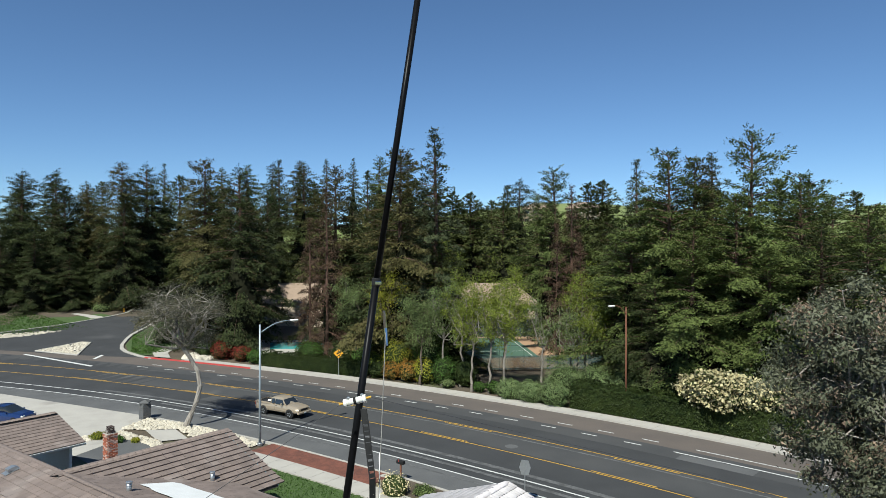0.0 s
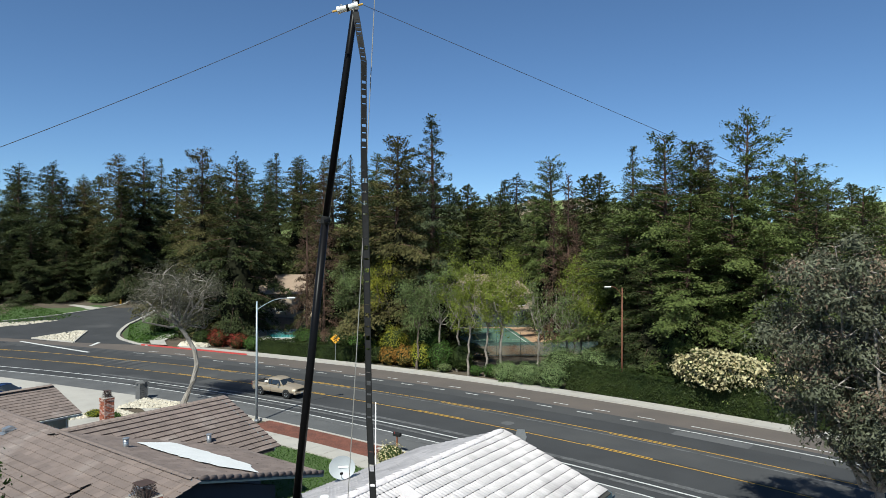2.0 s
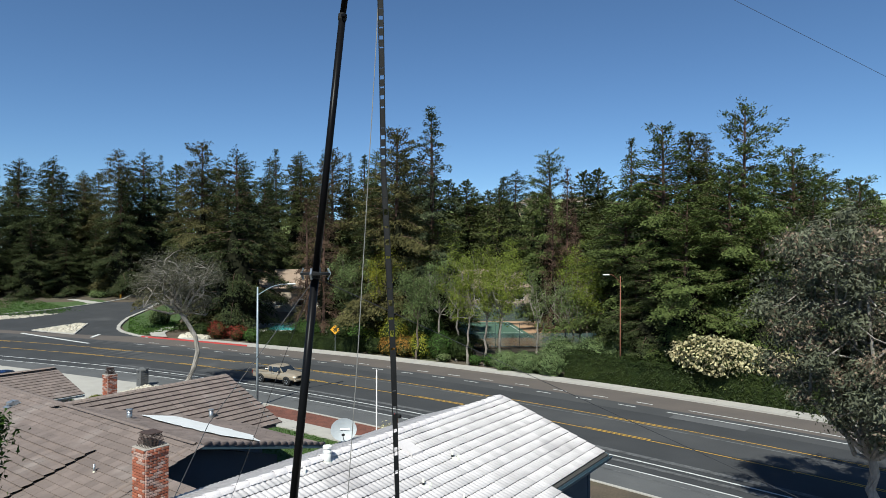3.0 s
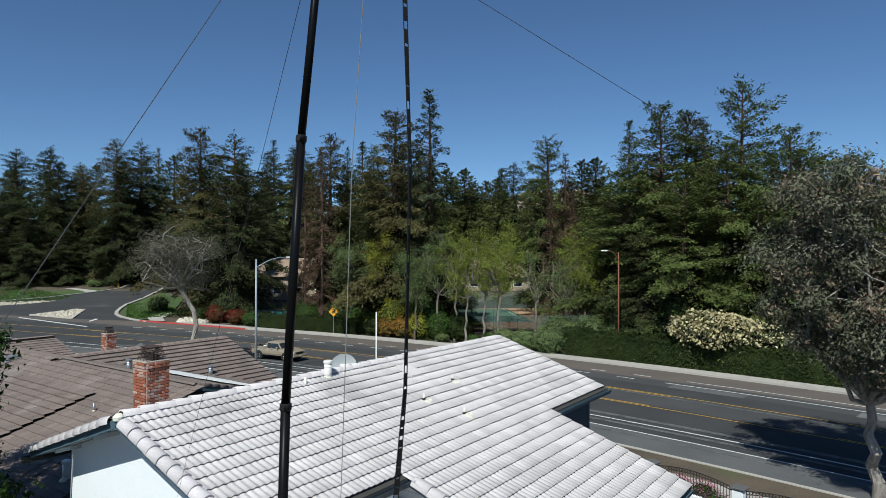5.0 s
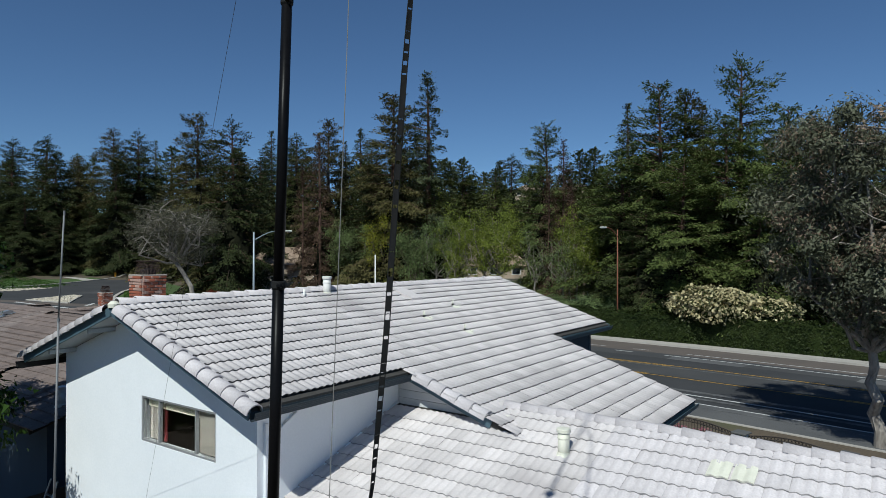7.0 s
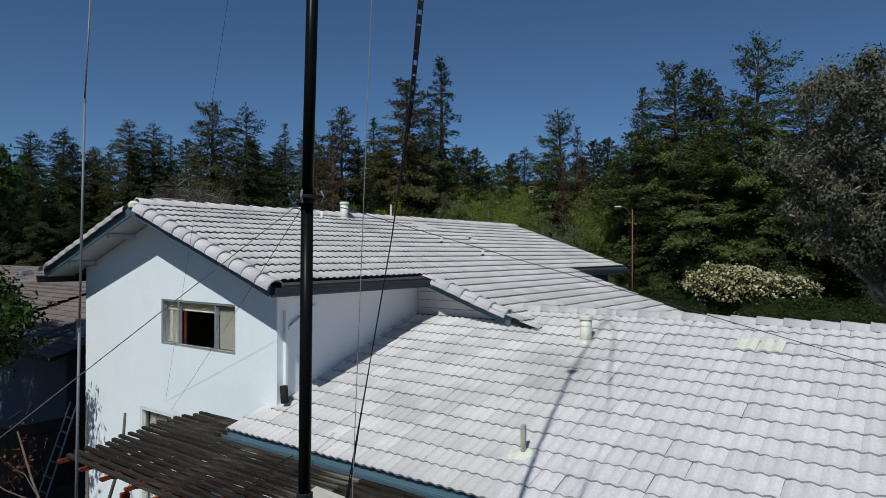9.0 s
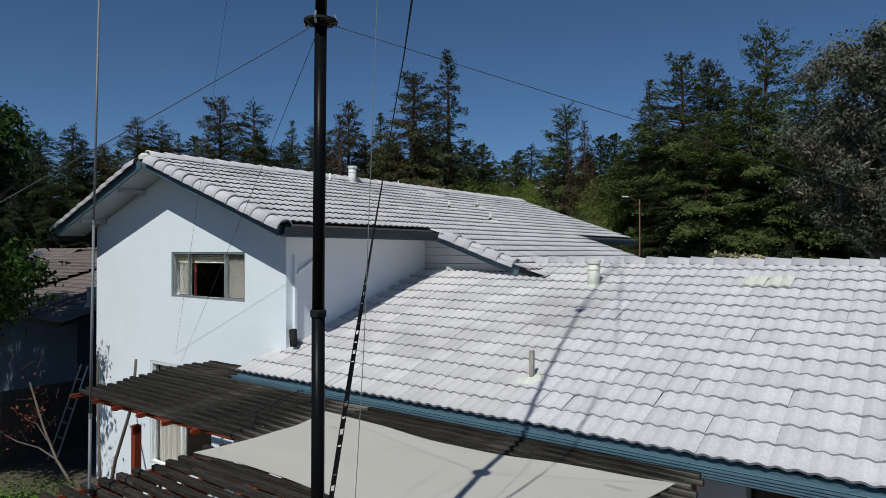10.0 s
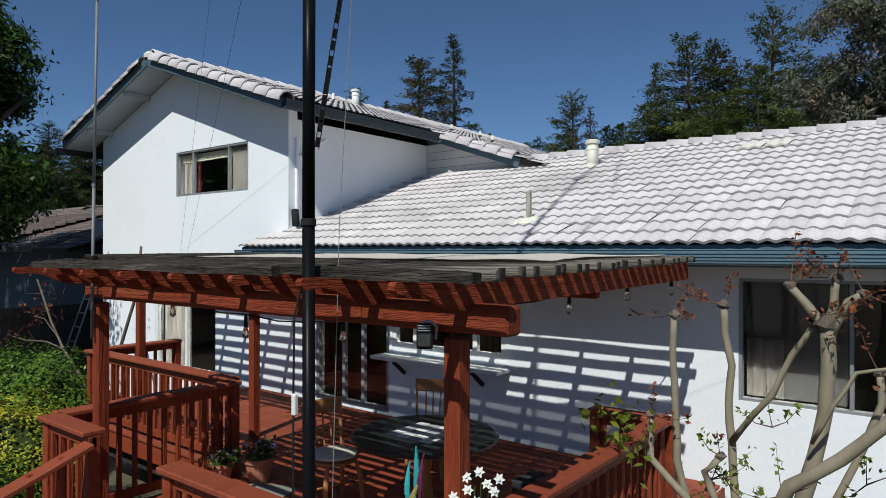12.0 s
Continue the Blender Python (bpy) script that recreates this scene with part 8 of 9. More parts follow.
def shrub(name, c, r, n, leaf, leaves, label, seed, core=True, blossom=None, boxy=0.0, category="shrub", group=""):
    """A shrub: dark core in place of its inner shade, and leaves over its lumpy shell."""
    rng = np.random.default_rng(seed)
    x, y, z = c
    e = thing(name, (x, y, ground_z(x, y)), label, category, group)
    d = rng.normal(size=(n, 3))
    d /= np.linalg.norm(d, axis=1)[:, None]
    d[:, 2] = np.abs(d[:, 2]) * np.where(rng.random(n) < 0.3, -0.8, 1)
    if boxy:
        d = d / (np.abs(d).max(axis=1)[:, None] ** boxy)
    lump = 1 + 0.13 * np.sin(d[:, 0] * 7 + seed) * np.sin(d[:, 1] * 6 + 2 * seed) + 0.09 * np.sin(d[:, 2] * 11 + d[:, 0] * 5) + 0.05 * np.sin(d[:, 0] * 19 + seed) * np.sin(d[:, 2] * 17 + d[:, 1] * 13)
    P = d * lump[:, None] * rng.uniform(0.72, 1.05, n)[:, None] * np.array(r) + np.array([x, y, z])
    P[:, 2] = np.maximum(P[:, 2], ground_z(x, y) + 0.03)
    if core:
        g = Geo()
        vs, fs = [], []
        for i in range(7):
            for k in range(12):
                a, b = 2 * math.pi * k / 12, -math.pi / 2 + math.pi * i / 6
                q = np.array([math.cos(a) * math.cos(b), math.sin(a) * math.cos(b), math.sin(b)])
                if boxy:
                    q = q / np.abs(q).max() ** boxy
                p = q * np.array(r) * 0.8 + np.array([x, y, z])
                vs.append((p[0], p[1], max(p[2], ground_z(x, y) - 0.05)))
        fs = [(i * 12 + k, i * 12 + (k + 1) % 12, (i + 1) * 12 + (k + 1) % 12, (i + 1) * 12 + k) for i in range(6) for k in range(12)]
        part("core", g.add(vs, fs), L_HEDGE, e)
    Q = cards(P, np.full(n, leaf), rng, 0.6, 0.3, d / np.linalg.norm(d, axis=1)[:, None] + [0, 0, 0.4])
    part("leaves", quads_mesh("leaves", Q, at=ORIGIN[e]), leaves, e)
    if blossom:
        m, cnt, size = blossom
        k = rng.choice(n, cnt, replace=False)
        part("blossom", quads_mesh("blossom", cards(P[k] * 1.0 + d[k] * 0.12, np.full(cnt, size), rng, 0.8, 0.3), at=ORIGIN[e]), m, e)
    return e


def hedge(name, pts, h, w, n, leaf, leaves, label, seed):
    """A clipped hedge along a line of points: rounded block with leaves over it."""
    rng = np.random.default_rng(seed)
    e = thing(name, (*pts[0], ground_z(*pts[0])), label, "hedge")
    g = Geo()
    seg = [math.dist(a, b) for a, b in zip(pts, pts[1:])]
    prof = [(-0.5, 0), (-0.52, 0.5), (-0.45, 0.86), (-0.3, 0.94), (0.3, 0.94), (0.45, 0.86), (0.52, 0.5), (0.5, 0)]
    vs, fs = [], []
    for i, p in enumerate(pts):
        a, b = pts[max(i - 1, 0)], pts[min(i + 1, len(pts) - 1)]
        dx, dy = b[0] - a[0], b[1] - a[1]
        L = math.hypot(dx, dy)
        nx, ny = -dy / L, dx / L
        for u, v in prof:
            vs.append((p[0] + nx * u * w * 0.9, p[1] + ny * u * w * 0.9, ground_z(*p) + v * h * 0.94))
    m = len(prof)
    for i in range(len(pts) - 1):
        fs += [(i * m + k, (i + 1) * m + k, (i + 1) * m + k + 1, i * m + k + 1) for k in range(m - 1)]
    fs += [tuple(range(m)), tuple((len(pts) - 1) * m + k for k in range(m - 1, -1, -1))]
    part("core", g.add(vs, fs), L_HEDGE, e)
    cum = np.cumsum([0] + seg)
    t = rng.uniform(0, cum[-1], n)
    i = np.clip(np.searchsorted(cum, t) - 1, 0, len(seg) - 1)
    f = (t - cum[i]) / np.array(seg)[i]
    A, B = np.array(pts)[i], np.array(pts)[i + 1]
    base = A + (B - A) * f[:, None]
    dirv = (B - A) / np.linalg.norm(B - A, axis=1)[:, None]
    nor = np.stack([-dirv[:, 1], dirv[:, 0]], axis=1)
    q = rng.uniform(0, 1, n)
    per = h / (2 * h + w)
    u = np.where(q < per, -0.5, np.where(q > 1 - per, 0.5, (q - per) / (1 - 2 * per) - 0.5))
    v = np.where(q < per, q / per, np.where(q > 1 - per, (1 - q) / per, 1.0))
    v = np.where(np.abs(u) > 0.42, np.minimum(v, 0.95), v)
    wav = 1 + 0.06 * np.sin(t * 1.7 + seed) + 0.05 * np.sin(t * 4.3)
    P = np.zeros((n, 3))
    P[:, :2] = base + nor * (u * w * wav)[:, None]
    P[:, 2] = np.array([ground_z(px, py) for px, py in P[:, :2]]) + v * h * wav
    P += rng.normal(size=(n, 3)) * 0.05
    part("leaves", quads_mesh("leaves", cards(P, np.full(n, leaf), rng, 0.65, 0.2, np.concatenate([nor * np.sign(u)[:, None] * (np.abs(u) > 0.42)[:, None], (0.35 + (v > 0.9))[:, None]], axis=1)), at=ORIGIN[e]), leaves, e)
    return e


def along(x0, x1, off, n):
    return [road_pt(lerp(x0, x1, i / (n - 1)), off)[:2] for i in range(n)]


hedge("clipped_hedge", along(-27.2, 8.0, 15.9, 24), 2.35, 2.2, 42000, 0.14, L_HEDGE, "long clipped dark green hedge behind the pavement", 31)
hedge("roadside_hedge", along(-64.5, -51.0, 15.5, 10), 1.75, 1.7, 15000, 0.14, L_HEDGE, "clipped green hedge along the pavement", 32)


# ---- shrubs by the deck, street shrubs ----
shrub("round_bush", (-10.2, 3.2, 0.76), (1.15, 0.9, 0.88), 15000, 0.055, L_GLOSSY, "rounded glossy green bush beside the deck", 71, boxy=0.15)
shrub("yellow_bush", (-8.0, 2.3, 0.66), (0.78, 0.68, 0.78), 8000, 0.045, L_GOLD, "yellow-green variegated bush beside the deck", 72)
shrub("low_bush", (-6.75, 1.5, 0.55), (0.68, 0.6, 0.65), 8000, 0.042, L_GLOSSY, "low dark green bush by the steps", 73)
shrub("blossom_bush", (-13.0, 56.6, 3.05), (3.7, 2.4, 1.65), 5200, 0.26, L_HEDGE, "large bush covered with cream blossom", 74, blossom=(L_BLOSSOM, 5200, 0.26))
shrub("blossom_bush", (-8.6, 57.0, 2.7), (1.8, 1.6, 1.2), 2400, 0.3, L_HEDGE, "smaller bush with cream blossom", 75, blossom=(L_BLOSSOM, 2000, 0.22))
for i, (x, y, z, r, h, m, lab) in enumerate([
        (-33.0, 56.1, 0.8, 1.6, 1.2, L_JUNIPER, "spreading light green juniper"), (-30.6, 56.0, 0.95, 1.6, 1.2, L_JUNIPER, "spreading light green juniper"), (-28.2, 56.0, 1.1, 1.7, 1.35, L_JUNIPER, "spreading light green juniper"), (-28.6, 59.5, 1.6, 2.3, 1.9, L_JUNIPER, "tall light green juniper behind the hedge"),
        (-25.6, 60.0, 1.6, 2.2, 1.9, L_JUNIPER, "tall light green juniper behind the hedge"), (-22.6, 59.8, 1.5, 1.6, 1.8, L_JUNIPER, "light green juniper behind the hedge")]):
    shrub("juniper", (x, y, z), (r, r * 0.8, h), 6500, 0.13, m, lab, 80 + i, group="junipers")
for i, (x, off, r, h, m, n, lab) in enumerate([
        (-71.0, 16.4, 1.5, 2.2, L_RED, 1700, "red-leaved photinia shrub by the pavement"), (-68.4, 16.4, 1.5, 1.9, L_RED, 1500, "red-leaved photinia shrub by the pavement"), (-66.2, 15.9, 1.2, 1.7, L_GREEN, 1300, "mid-green rounded shrub by the pavement"), (-73.4, 16.8, 1.5, 1.9, L_HEDGE, 1400, "dark green shrub by the pavement"),
        (-49.6, 15.9, 1.4, 1.8, L_HEDGE, 1500, "dark green shrub by the pavement"), (-47.6, 15.8, 1.3, 2.0, L_ORANGE, 1500, "shrub with orange new leaves"), (-45.6, 15.9, 1.5, 2.3, L_ORANGE, 1700, "shrub with orange new leaves"),
        (-43.6, 16.0, 1.5, 2.8, L_YELLOW, 1700, "yellow-green shrub by the pavement"), (-48.4, 18.0, 1.9, 4.2, L_YELLOW, 2200, "tall yellow-green roadside shrub"), (-51.4, 17.4, 1.7, 2.6, L_LIME, 1600, "fresh green shrub by the pavement"),
        (-41.6, 16.4, 1.7, 3.2, L_GREEN, 1800, "mid-green shrub by the pavement"), (-39.4, 17.0, 1.6, 3.0, L_HEDGE, 1500, "dark green shrub by the pavement"), (-45.0, 19.5, 2.4, 5.0, L_GREEN, 2400, "tall green roadside shrub"), (-56.0, 18.5, 2.2, 3.4, L_HEDGE, 2200, "dark shrub behind the hedge"),
        (-61.0, 19.0, 2.2, 3.0, L_GREEN, 2200, "green shrub behind the hedge"), (-37.0, 15.6, 0.8, 1.0, L_GREEN, 700, "low green roadside shrub"), (-35.4, 15.8, 0.9, 1.3, L_GREEN, 700, "low green roadside shrub"), (-40.6, 15.5, 0.8, 0.9, L_PALE, 600, "low grey-green shrub by the pavement"),
        (-53.4, 19.0, 2.0, 3.2, L_GREEN, 2000, "mid-green shrub by the pavement"), (-52.0, 15.6, 0.9, 1.2, L_GREEN, 700, "low green roadside shrub")]):
    x2, y2, z2 = road_pt(x, off)
    shrub("roadside_shrub", (x2, y2, z2 + h * 0.45), (r, r * 0.85, h * 0.58), n, 0.19, m, lab, 90 + i, group="roadside shrubs")
for i, (x, y, r, h, m, lab) in enumerate([(-52.2, 25.2, 0.75, 0.5, L_YELLOW, "low yellow-green garden mound"), (-50.0, 25.6, 0.55, 0.5, L_GREEN, "low green garden mound"), (-48.9, 26.4, 0.35, 0.35, L_YELLOW, "small clump of yellow flowers"), (-53.0, 23.4, 0.5, 0.4, L_GREEN, "low green garden mound"),
                                         (-126.5, 61.8, 2.0, 1.6, L_PALE, "pale grey-green rounded shrub"), (-127.5, 66.2, 1.1, 1.5, L_RED, "dark red rounded shrub"), (-25.75, 29.95, 1.05, 1.35, L_BLOSSOM, "cream flowering bush by the lawn"), (-24.2, 30.9, 0.8, 0.7, L_PALE, "low grey-green bush by the lawn"), (-92.0, 54.0, 2.0, 2.4, L_PALE, "grey-green shrub at the corner")]):
    shrub("garden_shrub", (x, y, ground_z(x, y) + h * 0.4), (r, r * 0.9, h * 0.65), 800, 0.1 if y < 40 else 0.25, m, lab, 130 + i, group="garden shrubs")
# grass blades on the front lawn
rng = np.random.default_rng(44)
n = 9000
P = np.stack([rng.uniform(-40.8, -25.3, n), rng.uniform(22.2, 29.0, n), np.full(n, 0.07)], axis=1)
solo("lawn_grass", quads_mesh("lawn_grass", cards(P, np.full(n, 0.12), rng, 0.35, 0.0)), L_GRASS, "short green lawn grass", "grass", "stuff")
n = 5000
P = np.concatenate([np.stack([rng.uniform(-101, -85, n), rng.uniform(47, 57.5, n)], axis=1), np.stack([rng.uniform(-133, -111, n), rng.uniform(37, 52, n)], axis=1)])
keep = [(x > -133 and (y > 47 + 0.55 * (-88 - x)) and (x < -85)) or x < -111 for x, y in P]
P = P[np.array(keep)]
P = np.concatenate([P, np.array([[ground_z(x, y) + 0.12] for x, y in P])], axis=1)
solo("verge_grass", quads_mesh("verge_grass", cards(P, np.full(len(P), 0.3), rng, 0.35, 0.0)), L_GRASS, "rough green verge grass", "grass", "stuff")


# ---- street furniture ----
def street_lamp(x, y, h, arm, label, pole_mat, reach=2.6, slim=1.0):
    z = ground_z(x, y)
    e = thing("street_lamp", (x, y, z), label, "street lamp")
    part("pole", Geo().tube([(x, y, z - 0.2), (x, y, z + h * 0.5), (x, y, z + h)], [0.105 * slim, 0.085 * slim, 0.06 * slim], 12), pole_mat, e, smooth=True)
    part("base_plate", Geo().lathe((x, y, z), [(0.2, 0.0), (0.2, 0.14), (0.13, 0.2)], 12), STEEL, e)
    a = Vector((math.cos(arm), math.sin(arm), 0))
    base = Vector((x, y, z + h * 0.93))
    pts = [base + a * (reach * t) + Vector((0, 0, h * 0.085 * math.sin(min(1, t * 1.25) * math.pi / 2))) for t in (0, 0.12, 0.28, 0.5, 0.75, 1.0)]
    part("arm", Geo().tube(pts, [0.035] * 6, 8), pole_mat, e, smooth=True)
    q = pts[-1]
    part("luminaire", Geo().beam(q - a * 0.05, q + a * 0.62, 0.30, 0.13, 0.05), WHITEPL, e, "pale cobra-head luminaire")
    part("lens", Geo().beam(q + a * 0.1 - Vector((0, 0, 0.08)), q + a * 0.5 - Vector((0, 0, 0.08)), 0.2, 0.05, 0.02), GLASS, e)
    return e


LAMPPAINT = mat("grey_lamp_post", (0.33, 0.38, 0.41), (0.27, 0.31, 0.34), rough=0.5, metal=0.3, bump=0.05)
RUSTPOLE = mat("rust_brown_pole", (0.22, 0.085, 0.045), (0.16, 0.065, 0.038), rough=0.75, bump=0.2)
street_lamp(-40.58, 31.61, 9.15, radians(78), "tall grey steel street lamp with a curved arm", LAMPPAINT)
street_lamp(-21.5, 56.9, 9.7, radians(250), "rust-brown street lamp post behind the hedge", RUSTPOLE, 1.6, 0.75)
# warning sign
x, y = -55.3, 54.4
z = ground_z(x, y)
e = thing("warning_sign", (x, y, z), "yellow diamond warning sign on a thin post", "road sign")
part("post", Geo().tube([(x, y, z), (x, y, z + 2.9)], 0.035, 6), STEEL, e)
SIGNY = mat("yellow_sign_face", (0.68, 0.33, 0.02), (0.6, 0.3, 0.02), rough=0.4, bump=0.02)
v = Vector((0.62, -0.78, 0)); s = Vector((0.78, 0.62, 0)); c = Vector((x, y, z + 2.65)) + v * 0.06
g = Geo(); q = [c + s * 0.58, c + Vector((0, 0, 0.58)), c - s * 0.58, c - Vector((0, 0, 0.58))]
g.add([tuple(p) for p in q] + [tuple(p - v * 0.02) for p in q], [(0, 1, 2, 3), (7, 6, 5, 4), (0, 1, 5, 4), (1, 2, 6, 5), (2, 3, 7, 6), (3, 0, 4, 7)])
part("plate", g, SIGNY, e, "yellow diamond plate")
part("symbol", Geo().beam(c + v * 0.01 - s * 0.2 - Vector((0, 0, 0.1)), c + v * 0.01 + s * 0.18 + Vector((0, 0, 0.14)), 0.012, 0.14, 0, up=(0, 0, 1)), RUBBER, e, "plain dark bar symbol")
# back of a sign by the near kerb, mailbox, hydrant, utility post
x, y = -18.5, 33.0
e = thing("road_sign", (x, y, 0), "grey back of a road sign near the kerb", "road sign")
part("post", Geo().tube([(x, y, 0), (x, y, 2.2)], 0.03, 6), STEEL, e)
g = Geo(); c = Vector((x, y, 2.3)); q = [c + Vector((a * 0.32, a * 0.1, b * 0.42)) for a, b in ((-0.6, -1), (0.6, -1), (1, 0), (0.6, 1), (-0.6, 1), (-1, 0))]
g.add([tuple(p) for p in q] + [tuple(p + Vector((0, 0.02, 0))) for p in q], [tuple(range(6)), tuple(range(11, 5, -1))] + [(i, (i + 1) % 6, (i + 1) % 6 + 6, i + 6) for i in range(6)])
part("plate", g, STEEL, e)
x, y = -26.95, 31.97
e = thing("mailbox", (x, y, 0.1), "black rural mailbox on a brown post", "mailbox")
part("post", Geo().box((x, y, 0.62), (0.1, 0.1, 1.1), 0.01), RUSTPOLE, e)
part("box", Geo().prism([(-0.11 + y, 1.15), (0.11 + y, 1.15), (0.11 + y, 1.30), (0.07 + y, 1.37), (-0.07 + y, 1.37), (-0.11 + y, 1.30)], "x", x - 0.28, x + 0.28), RUBBER, e)
part("flag", Geo().box((x - 0.1, y - 0.12, 1.36), (0.03, 0.01, 0.14)), REDPT, e)
solo("utility_cover", Geo().box((-28.2, 31.9, 0.125), (0.7, 0.45, 0.03), 0.01), CONCRETE, "pale concrete utility cover in the mulch", "utility cover")
x, y = -54.9, 30.5
e = thing("gate_pillar", (x, y, 0), "grey block pillar beside the driveway", "pillar")
for k in range(7):
    part("block", Geo().box((x, y, 0.12 + 0.2 * k), (0.72, 0.72, 0.19), 0.012), ASPHALT_SIDE, e)
part("cap", Geo().lathe((x, y, 1.42), [(0.56, 0), (0.56, 0.08), (0.08, 0.26)], 4), ASPHALT_SIDE, e)
x, y = -123.0, 64.3
z = ground_z(x, y)
e = thing("fire_hydrant", (x, y, z), "yellow fire hydrant by the side street", "fire hydrant")
part("barrel", Geo().lathe((x, y, z), [(0.2, 0), (0.16, 0.05), (0.15, 0.55), (0.19, 0.58), (0.19, 0.64), (0.1, 0.78), (0.03, 0.82)], 14), SIGNY, e, smooth=True)
part("outlet", Geo().tube([(x - 0.25, y, z + 0.45), (x + 0.25, y, z + 0.45)], 0.07, 10), SIGNY, e)
for x, y in ((-95.5, 33.0), (-121, 41)):
    z = ground_z(x, y)
    e = thing("sign_post", (x, y, z), "grey sign post beside the island", "road sign")
    part("post", Geo().tube([(x, y, z), (x, y, z + 2.4)], 0.04, 6), STEEL, e)
    part("plate", Geo().box((x, y, z + 2.2), (0.06, 0.5, 0.6), 0.01), STEEL, e)


# ---- vehicles ----
def wheel(e, x, y, r, w=0.22, name="wheel"):
    """A wheel with its tyre and rim, axis along local y."""
    g = Geo()
    n = 20
    vs, fs = [], []
    prof = [(r * 0.62, -w / 2), (r * 0.93, -w / 2), (r, -w / 3), (r, w / 3), (r * 0.93, w / 2), (r * 0.62, w / 2)]
    for pr, py in prof:
        vs += [(x + pr * math.cos(2 * math.pi * k / n), y + py, r + pr * math.sin(2 * math.pi * k / n)) for k in range(n)]
    m = len(prof)
    fs = [(i * n + k, i * n + (k + 1) % n, ((i + 1) % m) * n + (k + 1) % n, ((i + 1) % m) * n + k) for i in range(m) for k in range(n)]
    t = part(name, g.add(vs, fs), RUBBER, e)
    s = 1 if y > 0 else -1
    g = Geo()
    for k in range(5):
        a = 2 * math.pi * k / 5
        g.beam((x, y + s * 0.06, r), (x + r * 0.6 * math.cos(a), y + s * 0.08, r + r * 0.6 * math.sin(a)), 0.09, 0.03, 0.005, up=(0, 1, 0))
    g.tube([(x, y - s * 0.02, r), (x, y + s * 0.07, r)], r * 0.62, 16)
    part("rim", g, STEEL, t)


def loft(secs, close=True):
    """A skin through cross-sections of the same number of points."""
    g = Geo()
    n = len(secs[0])
    vs = [p for s in secs for p in s]
    fs = [(i * n + k, i * n + (k + 1) % n, (i + 1) * n + (k + 1) % n, (i + 1) * n + k) for i in range(len(secs) - 1) for k in range(n)]
    fs += [tuple(range(n - 1, -1, -1)), tuple((len(secs) - 1) * n + k for k in range(n))]
    return g.add(vs, fs)


def ring(x, w, z0, z1, bulge=0.06, crown=0.04):
    """A car's cross-section at x: half width w, from z0 to z1."""
    return [(x, -w + bulge, z0), (x, -w, z0 + (z1 - z0) * 0.25), (x, -w, z0 + (z1 - z0) * 0.6), (x, -w + bulge, z1 - 0.03), (x, -w * 0.7, z1 + crown * 0.6), (x, 0, z1 + crown), (x, w * 0.7, z1 + crown * 0.6), (x, w - bulge, z1 - 0.03), (x, w, z0 + (z1 - z0) * 0.6), (x, w, z0 + (z1 - z0) * 0.25), (x, w - bulge, z0)]


CARGLASS = mat("dark_car_glass", (0.02, 0.025, 0.03), rough=0.05, bump=0, spec=0.8)
LAMPGL = mat("headlamp_glass", (0.6, 0.6, 0.58), rough=0.1, bump=0)
TAILRED = mat("tail_lamp", (0.35, 0.02, 0.02), rough=0.2, bump=0)


